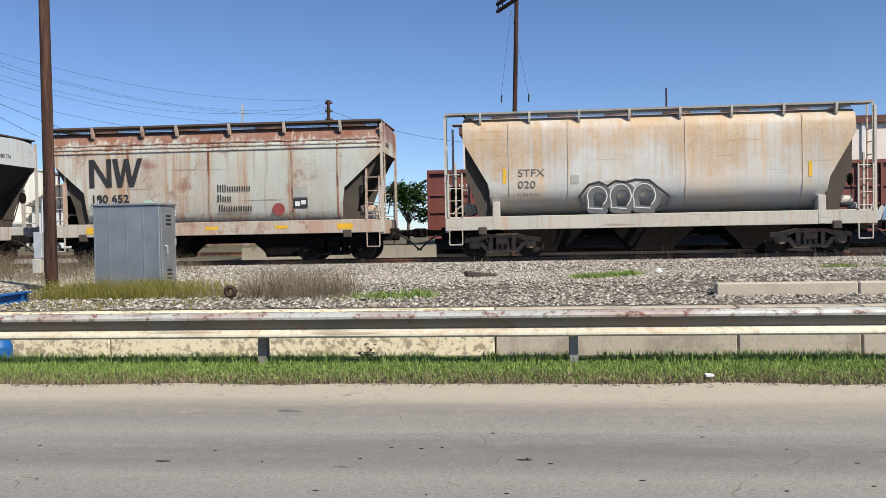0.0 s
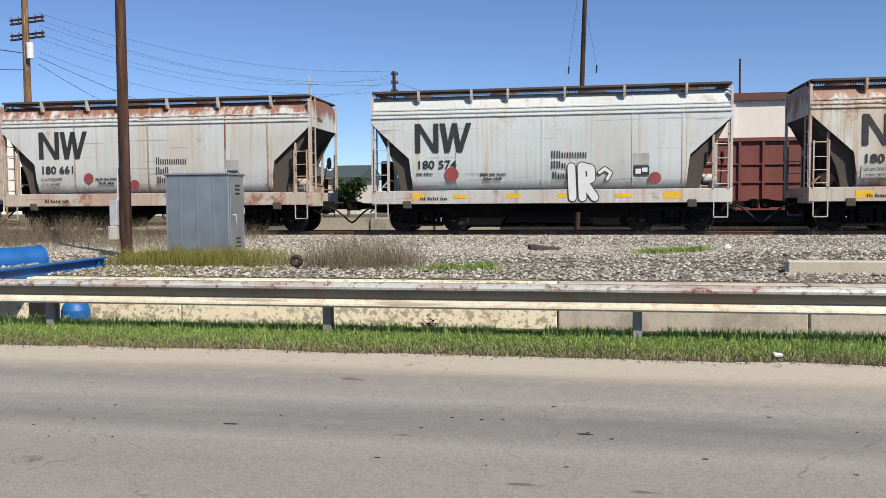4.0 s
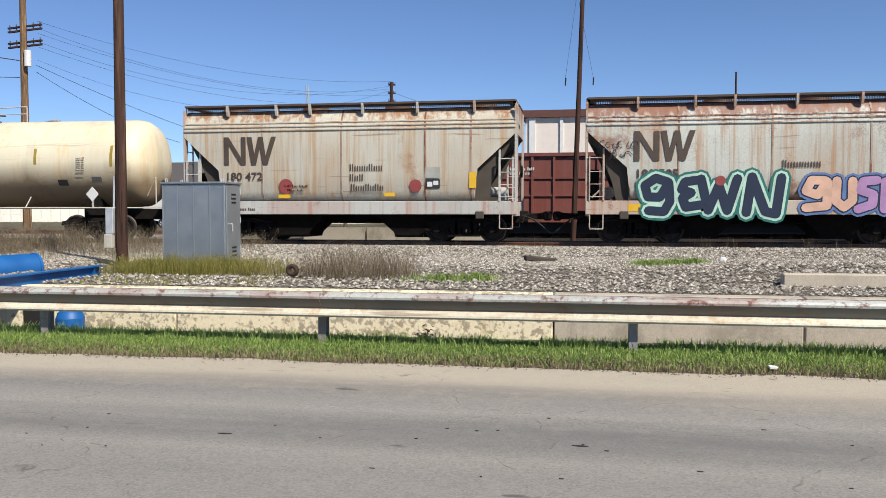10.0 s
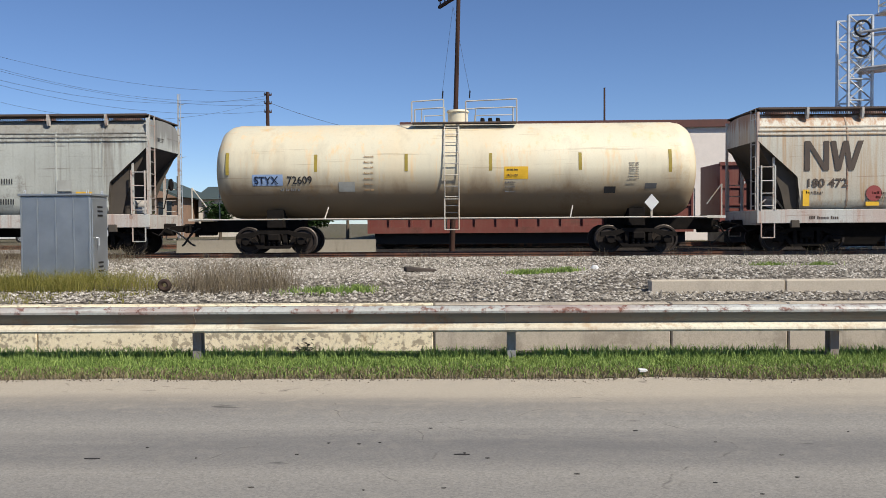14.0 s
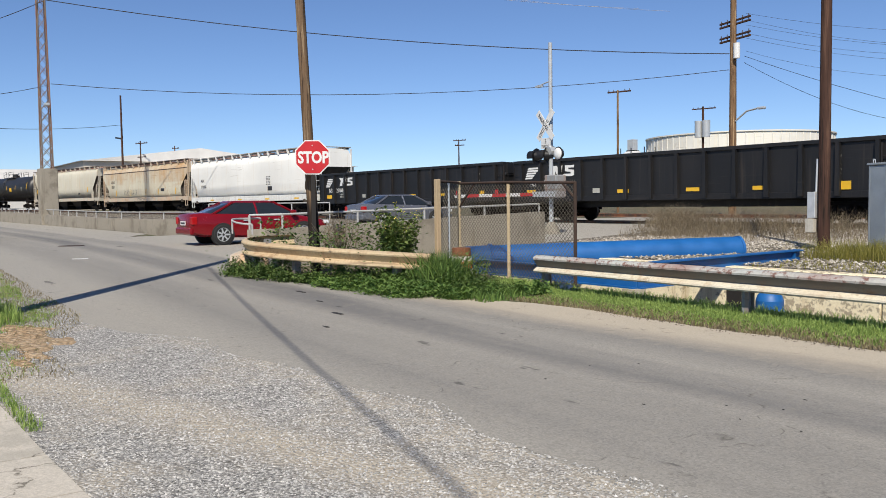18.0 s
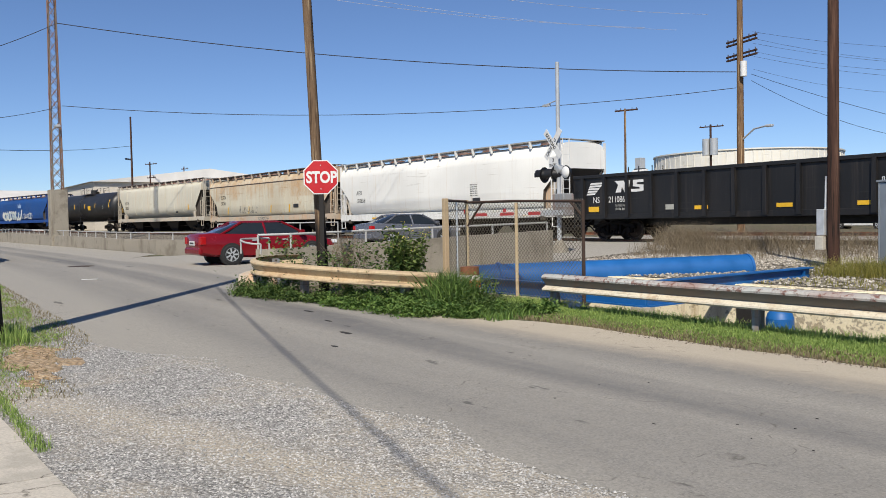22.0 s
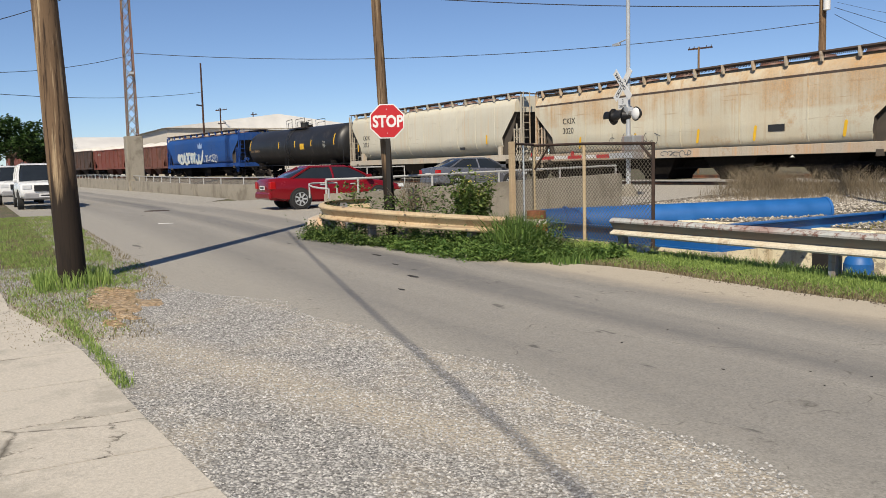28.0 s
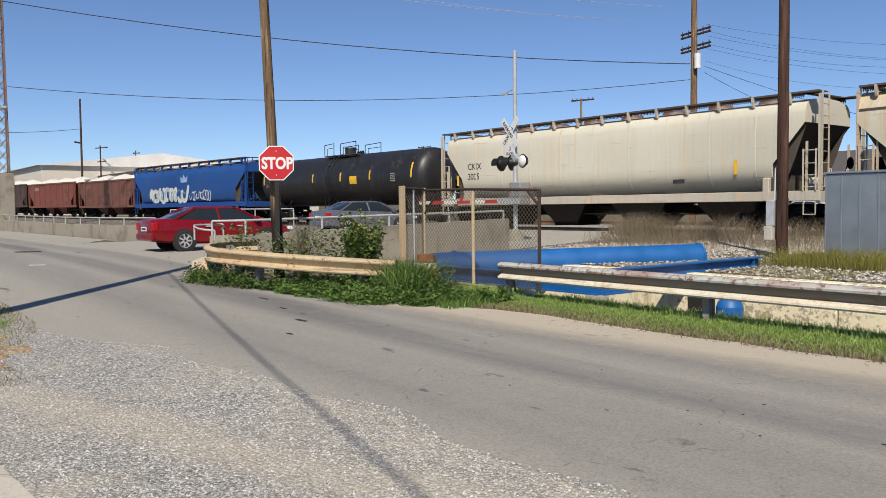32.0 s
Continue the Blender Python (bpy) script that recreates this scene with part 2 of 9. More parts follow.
    l.new(v, wn2.inputs["Vector"])
    l.new(v, wob.inputs[0])
    l.new(wn2.outputs["Color"], wob.inputs[1])
    l.new(wob.outputs[0], t.inputs["Vector"])
    crack = mathn(n, l, "MULTIPLY", ramp(n, l, t.outputs["Distance"], [(0.0, 1.0), (0.007, 0.0)]), ramp(n, l, mid, [(0.5, 0.0), (0.6, 1.0)]))
    c = mix(n, l, mathn(n, l, "MULTIPLY", crack, 0.6), c, (0.05, 0.046, 0.04))
    l.new(c, b.inputs["Base Color"])
    bump(n, l, b, mathn(n, l, "SUBTRACT", fine, mathn(n, l, "MULTIPLY", crack, 0.5)), 0.35, 0.008)
    return m


def gravel_mat():
    """Crushed grey stone of two sizes, with sandy fines pressed into the wheel track."""
    m, n, l, b = shader("crushed_gravel", 0.95, spec=0.25)
    v = coords(n, l)
    cells = []
    for size in (34.0, 75.0):
        t = n.new("ShaderNodeTexVoronoi")
        t.inputs["Scale"].default_value = size
        l.new(v, t.inputs["Vector"])
        q = n.new("ShaderNodeSeparateColor")
        l.new(t.outputs["Color"], q.inputs[0])
        c = ramp(n, l, q.outputs[0], [(0.0, (0.23, 0.222, 0.21)), (0.35, (0.43, 0.415, 0.39)), (0.8, (0.6, 0.58, 0.54)), (1.0, (0.84, 0.81, 0.75))])
        # each stone's rim is multiplied darker, shade between stones kept in the colour
        cells.append((mix(n, l, 1.0, c, ramp(n, l, t.outputs["Distance"], [(0.2, 1.0), (0.7, 0.4)]), "MULTIPLY"), t.outputs["Distance"]))
    pick = noise_tex(n, l, v, 9, 4, 0.6)
    c = mix(n, l, ramp(n, l, pick, [(0.47, 0.0), (0.53, 1.0)]), cells[0][0], cells[1][0])
    tc = n.new("ShaderNodeTexCoord")
    sep = n.new("ShaderNodeSeparateXYZ")
    l.new(tc.outputs["Object"], sep.inputs[0])
    big = noise_tex(n, l, v, 0.9, 6, 0.65)
    mid = noise_tex(n, l, v, 5.0, 6, 0.7)
    both = mathn(n, l, "ADD", big, mid, False)
    line = mathn(n, l, "ADD", mathn(n, l, "SUBTRACT", sep.outputs["Y"], 4.0, False), mathn(n, l, "MULTIPLY", sep.outputs["X"], -0.33, False), False)
    off = mathn(n, l, "ABSOLUTE", line, 0.0, False)
    track = ramp(n, l, mathn(n, l, "ADD", mathn(n, l, "MULTIPLY", off, 0.5, False), mathn(n, l, "MULTIPLY", both, 0.45), False), [(0.5, 1.0), (0.72, 0.0)])
    edge = ramp(n, l, mathn(n, l, "ADD", mathn(n, l, "MULTIPLY", sep.outputs["Y"], 0.18, False), mathn(n, l, "MULTIPLY", both, 0.3), False), [(0.8, 0.0), (0.96, 1.0)])
    loose = ramp(n, l, big, [(0.5, 0.0), (0.68, 0.8)])
    fines = mathn(n, l, "MAXIMUM", mathn(n, l, "MAXIMUM", track, edge), loose)
    sandy = ramp(n, l, noise_tex(n, l, v, 70, 4, 0.7), [(0.3, (0.36, 0.31, 0.235)), (0.7, (0.6, 0.53, 0.42))])
    c = mix(n, l, mathn(n, l, "MULTIPLY", fines, ramp(n, l, mid, [(0.35, 0.45), (0.6, 0.85)])), c, sandy)
    l.new(c, b.inputs["Base Color"])
    bump(n, l, b, mathn(n, l, "SUBTRACT", 1.0, cells[0][1]), 0.6, 0.02)
    return m


def peeling_wall():
    """Cream paint flaking off old concrete, with rust-coloured runs."""
    m, n, l, b = shader("channel_wall", 0.9, spec=0.25)
    v = coords(n, l)
    flake = noise_tex(n, l, v, 10.0, 9, 0.7)
    wide = noise_tex(n, l, coords(n, l, (0.5, 0.5, 1.6)), 1.0, 4, 0.55)
    fine = noise_tex(n, l, v, 40, 4, 0.7)
    runs = noise_tex(n, l, coords(n, l, (2.6, 2.6, 0.22)), 1.0, 6, 0.65)
    paint_c = ramp(n, l, fine, [(0.3, (0.82, 0.71, 0.48)), (0.7, (1.0, 0.9, 0.66))])
    bare = ramp(n, l, fine, [(0.3, (0.2, 0.165, 0.115)), (0.7, (0.43, 0.36, 0.26))])
    k = ramp(n, l, mathn(n, l, "ADD", mathn(n, l, "MULTIPLY", flake, 0.75), mathn(n, l, "MULTIPLY", wide, 0.3)), [(0.535, 0.0), (0.58, 1.0)])
    c = mix(n, l, mathn(n, l, "MULTIPLY", k, 0.8), paint_c, bare)
    c = mix(n, l, ramp(n, l, runs, [(0.56, 0.0), (0.7, 0.6)]), c, (0.42, 0.27, 0.11))
    l.new(c, b.inputs["Base Color"])
    bump(n, l, b, mathn(n, l, "SUBTRACT", fine, mathn(n, l, "MULTIPLY", k, 0.7)), 0.4, 0.01)
    return m


def bark_wood(name, mid, light, dark, foot=None):
    """Old pole wood: long cracks and pale worn streaks down the grain."""
    m, n, l, b = shader(name, 0.9, spec=0.25)
    a = noise_tex(n, l, coords(n, l, (9, 9, 0.5)), 1.0, 6, 0.65)
    k = noise_tex(n, l, coords(n, l, (26, 26, 0.7)), 1.0, 5, 0.7)
    c = ramp(n, l, a, [(0.36, dark), (0.45, mid), (0.55, mid), (0.63, light)])
    c = mix(n, l, mathn(n, l, "MULTIPLY", ramp(n, l, k, [(0.36, 1.0), (0.44, 0.0)]), 0.8), c, tuple(q * 0.6 for q in dark))
    if foot:
        # tar soaked into the foot of the pole, creeping up the cracks
        t = n.new("ShaderNodeTexCoord")
        s = n.new("ShaderNodeSeparateXYZ")
        l.new(t.outputs["Object"], s.inputs[0])
        low = mathn(n, l, "ADD", mathn(n, l, "MULTIPLY", s.outputs["Z"], 0.5 / foot), mathn(n, l, "MULTIPLY", a, 0.5))
        c = mix(n, l, ramp(n, l, low, [(0.66, 0.93), (0.82, 0.0)]), c, (0.018, 0.014, 0.012))
    l.new(c, b.inputs["Base Color"])
    bump(n, l, b, k, 0.5, 0.01)
    return m


M = {
    "asphalt": asphalt_mat(),
    "dust": concrete("sandy_road_edge", (0.57, 0.5, 0.4), (0.36, 0.31, 0.25), 0.45, 0.0, 1.4),
    "gravel": gravel_mat(),
    "ballast": stony("track_ballast", [(0.0, (0.09, 0.078, 0.063)), (0.4, (0.22, 0.195, 0.16)), (0.8, (0.42, 0.38, 0.315)), (1.0, (0.68, 0.63, 0.55))], 19, relief=0.9, dist=0.06, stain=(0.24, 0.2, 0.15)),
    "soil": stony("dry_soil", [(0.0, (0.1, 0.08, 0.055)), (0.5, (0.2, 0.16, 0.11)), (1.0, (0.33, 0.28, 0.2))], 25, relief=0.5, stain=(0.08, 0.1, 0.04), stain_amount=0.6),
    "earth": stony("orange_earth", [(0.0, (0.42, 0.27, 0.14)), (0.6, (0.6, 0.42, 0.24)), (1.0, (0.72, 0.56, 0.38))], 20, relief=0.5),
    "walk": concrete("pavement_concrete", (0.58, 0.53, 0.45), (0.33, 0.31, 0.26), 0.5, 0.0, 1.6, True),
    "wall": peeling_wall(),
    "wall_grey": concrete("grey_wall", (0.56, 0.49, 0.39), (0.2, 0.17, 0.13), 0.45, 0.4, 1.4),
    "parapet": concrete("parapet_concrete", (0.35, 0.315, 0.255), (0.17, 0.145, 0.11), 0.6, 0.5, 0.8),
    "rail": weathered("rail_steel", (0.06, 0.04, 0.032), amount=0.5, rough=0.5),
    # oily ballast, with the shade under the cars put into its colour
    "fouled_shaded": stony("fouled_shaded_ballast", [(0.0, (0.012, 0.01, 0.008)), (0.5, (0.032, 0.025, 0.02)), (1.0, (0.1, 0.083, 0.066))], 15, relief=1.0, dist=0.05, stain=(0.02, 0.015, 0.012)),
    "tie": plain("tie_wood", (0.07, 0.055, 0.045), 0.95, vary=0.4),
    "grass": leafy("grass_blades", (0.14, 0.24, 0.05), (0.46, 0.58, 0.17)),
    "drygrass": leafy("dry_grass", (0.15, 0.16, 0.03), (0.42, 0.36, 0.1)),
    "straw": leafy("dead_straw", (0.17, 0.135, 0.075), (0.42, 0.36, 0.21)),
    "weed": leafy("weed_leaves", (0.03, 0.075, 0.018), (0.19, 0.27, 0.07)),
    "weed_bright": leafy("bright_weed_leaves", (0.05, 0.12, 0.025), (0.25, 0.37, 0.09)),
    "brush": leafy("brown_brush", (0.17, 0.135, 0.09), (0.37, 0.3, 0.2)),
    "tree": leafy("tree_leaves", (0.018, 0.045, 0.012), (0.07, 0.13, 0.03)),
    "flower": plain("yellow_flower", (0.75, 0.6, 0.08), 0.6),
    "stalk": plain("plant_stalk", (0.12, 0.12, 0.05), 0.8),
    "bark": plain("tree_bark", (0.13, 0.1, 0.07), 0.9, vary=0.4),
    "guard_top": weathered("guard_rail_steel", (0.58, 0.59, 0.55), (0.16, 0.05, 0.03), amount=0.5, streak=0.1, size=9.0, rough=0.5),
    "guard": weathered("guard_rail_cream", (0.82, 0.76, 0.6), (0.26, 0.16, 0.08), amount=0.22, streak=0.4, size=2.0, rough=0.6),
    # darker steel for the beam's recess, the fold's shade put into its colour
    "guard_shade": weathered("guard_rail_fold_shade", (0.16, 0.16, 0.145), (0.12, 0.07, 0.045), amount=0.25, streak=0.3, size=2.0, rough=0.75),
    "guard_tan": weathered("guard_rail_tan", (0.6, 0.47, 0.29), (0.25, 0.14, 0.07), amount=0.3, streak=0.4, size=2.0, rough=0.65),
    "guard_post": weathered("guard_post_grey", (0.3, 0.32, 0.33), (0.2, 0.1, 0.06), amount=0.25, rough=0.6),
    "pole": bark_wood("pole_wood_dark", (0.07, 0.036, 0.026), (0.125, 0.068, 0.046), (0.024, 0.016, 0.013)),
    "pole_light": bark_wood("pole_wood_light", (0.2, 0.12, 0.065), (0.46, 0.32, 0.18), (0.045, 0.027, 0.018)),
    "pole_tar": plain("pole_wrap_black", (0.022, 0.019, 0.017), 0.85, vary=0.3),
    "pole_foot": bark_wood("pole_wood_tarred_foot", (0.17, 0.11, 0.066), (0.39, 0.29, 0.18), (0.04, 0.026, 0.018), 1.6),
    "pole_stain": bark_wood("tarred_pole_wood", (0.028, 0.02, 0.016), (0.075, 0.045, 0.028), (0.01, 0.008, 0.007)),
    "rust_dark": plain("dark_rust", (0.055, 0.032, 0.022), 0.85, vary=0.35, scale=6),
    "galv": plain("galvanised_steel", (0.68, 0.7, 0.71), 0.45, 0.45, vary=0.15, scale=5),
    "alu": plain("cabinet_aluminium", (0.43, 0.46, 0.48), 0.42, 0.7, vary=0.12, scale=2.2),
    "silver": plain("silver_paint", (0.55, 0.57, 0.58), 0.4, 0.3, vary=0.1),
    "black": plain("black_paint", (0.008, 0.008, 0.009), 0.5, vary=0.3),
    "truck": plain("truck_iron", (0.015, 0.0125, 0.011), 0.9, 0.0, vary=0.45, scale=6, spec=0.12),
    "wheel": plain("wheel_steel", (0.045, 0.034, 0.028), 0.6, 0.5, vary=0.4, scale=8),
    "tread": plain("wheel_tread", (0.12, 0.1, 0.085), 0.5, 0.6, vary=0.3),
    "blue": plain("blue_paint", (0.009, 0.118, 0.37), 0.5, vary=0.14, scale=2),
    "red": plain("red_sign", (0.55, 0.015, 0.02), 0.45, vary=0.05),
    "white": plain("white_paint", (0.78, 0.78, 0.76), 0.5, vary=0.06),
    "cream": plain("cream_wall", (0.68, 0.62, 0.53), 0.85, vary=0.07),
    "warehouse": plain("warehouse_wall", (0.84, 0.76, 0.69), 0.85, vary=0.05),
    "roof_red": plain("roof_edge_red", (0.13, 0.055, 0.045), 0.8, vary=0.2),
    "roof_dark": plain("dark_roof", (0.1, 0.09, 0.085), 0.8, vary=0.2),
    "roof_green": plain("green_roof", (0.06, 0.085, 0.08), 0.75, vary=0.2),
    "roof_white": plain("white_roof", (0.72, 0.7, 0.66), 0.7, vary=0.1, scale=0.4),
    "brick": plain("brown_brick", (0.3, 0.19, 0.13), 0.9, vary=0.2, scale=1),
    "glass": plain("dark_glass", (0.02, 0.025, 0.03), 0.08, vary=0.1, relief=0.0),
    "rubber": plain("rubber", (0.02, 0.02, 0.02), 0.85),
    "wire": plain("cable", (0.03, 0.03, 0.035), 0.6),
    "wire_pale": plain("pale_cable", (0.75, 0.76, 0.8), 0.4, 0.5),
    "yellow": plain("yellow_tape", (0.85, 0.5, 0.03), 0.5),
    "ink": plain("black_lettering", (0.03, 0.03, 0.032), 0.6, vary=0.3, scale=6),
    "rusted": weathered("rusted_steel", (0.1, 0.05, 0.035), amount=0.9, streak=0.5, rough=0.85),
}

# ---- building helpers ----


class Geo:
    """Vertices and faces of one mesh, gathered piece by piece."""

    def __init__(self):
        self.v, self.f, self.s = [], [], []

    def add(self, verts, faces, slot=0):
        k = len(self.v)
        self.v.extend(tuple(p) for p in verts)
        self.f.extend(tuple(i + k for i in f) for f in faces)
        self.s.extend([slot] * len(faces))
        return self

    def box(self, x0, x1, y0, y1, z0, z1, slot=0, c=0.0):
        if c <= 0:
            v = [(x, y, z) for x in (x0, x1) for y in (y0, y1) for z in (z0, z1)]
            return self.add(v, [(0, 1, 3, 2), (4, 6, 7, 5), (0, 4, 5, 1), (2, 3, 7, 6), (0, 2, 6, 4), (1, 5, 7, 3)], slot)
        ring = [(x0 + c, y0), (x1 - c, y0), (x1, y0 + c), (x1, y1 - c), (x1 - c, y1), (x0 + c, y1), (x0, y1 - c), (x0, y0 + c)]
        inner = [(x0 + c, y0 + c), (x1 - c, y0 + c), (x1 - c, y0 + c), (x1 - c, y1 - c), (x1 - c, y1 - c), (x0 + c, y1 - c), (x0 + c, y1 - c), (x0 + c, y0 + c)]
        v = [(*p, z0) for p in inner] + [(*p, z0 + c) for p in ring] + [(*p, z1 - c) for p in ring] + [(*p, z1) for p in inner]
        f = [tuple(range(7, -1, -1)), tuple(range(24, 32))]
        for r in range(3):
            for i in range(8):
                j = (i + 1) % 8
                f.append((r * 8 + i, r * 8 + j, r * 8 + 8 + j, r * 8 + 8 + i))
        return self.add(v, f, slot)

    def cyl(self, a, b, r0, r1=None, seg=10, slot=0, caps=True):
        a, b = Vector(a), Vector(b)
        r1 = r0 if r1 is None else r1
        q = (b - a).to_track_quat("Z", "Y")
        v = []
        for p, r in ((a, r0), (b, r1)):
            for i in range(seg):
                t = 2 * math.pi * i / seg
                v.append(p + q @ Vector((r * math.cos(t), r * math.sin(t), 0)))
        f = [(i, (i + 1) % seg, seg + (i + 1) % seg, seg + i) for i in range(seg)]
        if caps:
            f += [tuple(range(seg - 1, -1, -1)), tuple(range(seg, 2 * seg))]
        return self.add(v, f, slot)

    def tube(self, pts, r, seg=6, slot=0):
        for a, b in zip(pts, pts[1:]):
            if (Vector(b) - Vector(a)).length > 1e-5:
                self.cyl(a, b, r, r, seg, slot)
        return self

    def prism(self, poly, axis, lo, hi, slot=0):
        """A flat outline pushed along an axis. axis y: (x, z); x: (y, z); z: (x, y)."""
        n = len(poly)

        def at(p, h):
            return {"y": (p[0], h, p[1]), "x": (h, p[0], p[1]), "z": (p[0], p[1], h)}[axis]

        v = [at(p, lo) for p in poly] + [at(p, hi) for p in poly]
        f = [tuple(range(n - 1, -1, -1)), tuple(range(n, 2 * n))] + [(i, (i + 1) % n, n + (i + 1) % n, n + i) for i in range(n)]
        return self.add(v, f, slot)

    def rings(self, rows, closed=True, caps=True, slot=0):
        """A skin over rings of equally many points."""
        n = len(rows[0])
        v = [p for r in rows for p in r]
        f = []
        for k in range(len(rows) - 1):
            for i in range(n if closed else n - 1):
                j = (i + 1) % n
                f.append((k * n + i, k * n + j, (k + 1) * n + j, (k + 1) * n + i))
        if caps and closed:
            f += [tuple(range(n - 1, -1, -1)), tuple(range((len(rows) - 1) * n, len(rows) * n))]
        return self.add(v, f, slot)

    def mesh(self, name, mats, smooth=None):
        m = bpy.data.meshes.new(name)
        m.from_pydata(self.v, [], self.f)
        for x in mats if isinstance(mats, (list, tuple)) else [mats]:
            m.materials.append(x)
        if any(self.s):
            m.polygons.foreach_set("material_index", self.s)
        b = bmesh.new()
        b.from_mesh(m)
        if len(b.verts) < 60000:
            bmesh.ops.recalc_face_normals(b, faces=b.faces)
        b.to_mesh(m)
        b.free()
        if smooth:
            m.polygons.foreach_set("use_smooth", [True] * len(m.polygons))
            m.set_sharp_from_angle(angle=radians(smooth))
        m.update()
        return m


def part(name, geo, mat, parent=None, label="", smooth=35, at=None):
    """One mesh object, under a thing or a part."""
    ob = new(name, geo if isinstance(geo, bpy.types.Mesh) else geo.mesh(name, mat, smooth))
    if parent:
        ob.parent = parent
    if at is not None:
        ob.matrix_basis = at
    if label:
        tagged(ob, label)
    return ob


def thing(name, label, category, group="", m=None, kind=""):
    ob = new(name)
    ob.empty_display_size = 0.2
    if m is not None:
        ob.matrix_basis = m
    return tagged(ob, label, category, group, kind)


def solid(name, geo, mat, label, category, group="", kind="", smooth=35, m=None):
    ob = new(name, geo.mesh(name, mat, smooth))
    if m is not None:
        ob.matrix_basis = m
    return tagged(ob, label, category, group, kind)


def letters(text, size, mat, parent, m, name="lettering", wide=1.0, bold=0.0):
    """Words in the built-in font, as a thin mesh."""
    c = bpy.data.curves.new(name, "FONT")
    c.body = text
    c.size = size
    c.extrude = 0.002
    c.offset = bold
    c.resolution_u = 3
    c.space_line = 0.85
    tmp = new("lettering_source", c)
    me = bpy.data.meshes.new_from_object(tmp.evaluated_get(bpy.context.evaluated_depsgraph_get()))
    bpy.data.objects.remove(tmp)
    bpy.data.curves.remove(c)
    me.transform(Matrix.Diagonal((wide, 1, 1, 1)))
    me.materials.clear()
    me.materials.append(mat)
    ob = new(name, me)
    ob.parent = parent
    ob.matrix_basis = m
    return ob


# ---- the lie of the land ----
TRACK_Y = 27.15
BEND_X, BEND_R = -7.6, 560.0
RAIL_Z = 0.72
rnd = random.Random(7)


def track_y(x):
    q = max(-250.0, min(0.0, x - BEND_X))
    return TRACK_Y - (BEND_R - math.sqrt(BEND_R ** 2 - q * q))


def grade(s):
    """The line climbs gently beyond the street."""
    q = max(0.0, s - 30.0)
    return 0.0085 * q * q / (q + 12.0)


def along(s):
    """Place and heading on the track, s metres to the left of the eye."""
    q = max(0.0, s + BEND_X)
    a = q / BEND_R
    return Vector((-(min(s, -BEND_X) + BEND_R * math.sin(a)), TRACK_Y - BEND_R * (1 - math.cos(a)), RAIL_Z + grade(s))), a


def ease(a, b, x):
    t = max(0.0, min(1.0, (x - a) / (b - a)))
    return t * t * (3 - 2 * t)


def street(x):
    """How far a place belongs to the cross street, which has no channel."""
    return ease(-18.0, -18.5, x) * ease(-37.9, -37.5, x)


def height(x, y):
    """The ground's height."""
    rise = 0.32 * ease(-6, -30, x)
    d = y - track_y(x)
    low = rise + 0.03 * ease(8.9, 9.6, y) * (1 - street(x))
    bank = 0.34 + 0.1 * ease(-11.5, -8, d) + 0.14 * ease(1.5, 5.0, x) * ease(-11.65, -11.5, d) * (1 - ease(-8, -5, d)) + 0.16 * ease(-5.6, -2.6, d) - 0.14 * ease(2.6, 5.0, d)
    ramp_up = rise + (0.66 - rise) * ease(9.0, track_y(x) - 3, y)
    s = street(x)
    if y < 10.6:
        z = low
    elif y < 13.45:
        z = -1.1
    else:
        z = bank
    z = z * (1 - s) + (ramp_up if d < -1 else max(bank, 0.6)) * s
    if x < -38.0 and y > 13.45:
        z += grade(-x)
    if y > 34:
        z = 0.48 + (grade(-x) if x < -38.0 else 0.0)
    return z


def ground_sheet():
    xs = [-2500, -900, -400, -220, -160] + [-130 + 3 * i for i in range(29)] + [-44 + 1.0 * i for i in range(6)] + [-38 + 0.4 * i for i in range(115)] + [8 + 2 * i for i in range(20)] + [60, 100, 200, 500, 1200, 2500]
    ys = [-2500, -600, -150, -40, -15, -6, -3] + [-1.5 + 0.5 * i for i in range(20)] + [8.6, 8.9, 9.2, 9.5, 9.8, 10.1, 10.4, 10.59, 10.61, 11, 12, 13.44, 13.46] + [13.8 + 0.5 * i for i in range(42)] + [36, 40, 50, 70, 110, 200, 500, 1200, 2500]
    xs = sorted(set(round(x, 3) for x in xs))
    ys = sorted(set(round(y, 3) for y in ys))
    g = Geo()
    rows = []
    for x in xs:
        for y in ys:
            z = height(x, y)
            if abs(x) < 60 and 13.5 < y < 33:
                z += 0.05 * (noise.noise((x * 0.7, y * 0.7, 0.0))) * (1 - street(x))
            rows.append((x, y, z))
    n = len(ys)
    for i in range(len(xs) - 1):
        for j in range(n - 1):
            cx, cy = (xs[i] + xs[i + 1]) / 2, (ys[j] + ys[j + 1]) / 2
            d = cy - track_y(cx)
            slot = 0
            if street(cx) > 0.5 and 3 < cy < 60:
                slot = 2
            elif -13.7 - 0.3 * noise.noise((cx * 0.25, 3.0, 0)) < d < 9 and abs(cx) < 140:
                slot = 1
            g.f.append((i * n + j, (i + 1) * n + j, (i + 1) * n + j + 1, i * n + j + 1))
            g.s.append(slot)
    g.v = rows
    me = g.mesh("ground", [M["soil"], M["ballast"], M["asphalt"]], 60)
    ob = new("ground", me)
    return tagged(ob, "dry soil and grey track ballast beside the road", "ground", kind="structure")


ground_sheet()


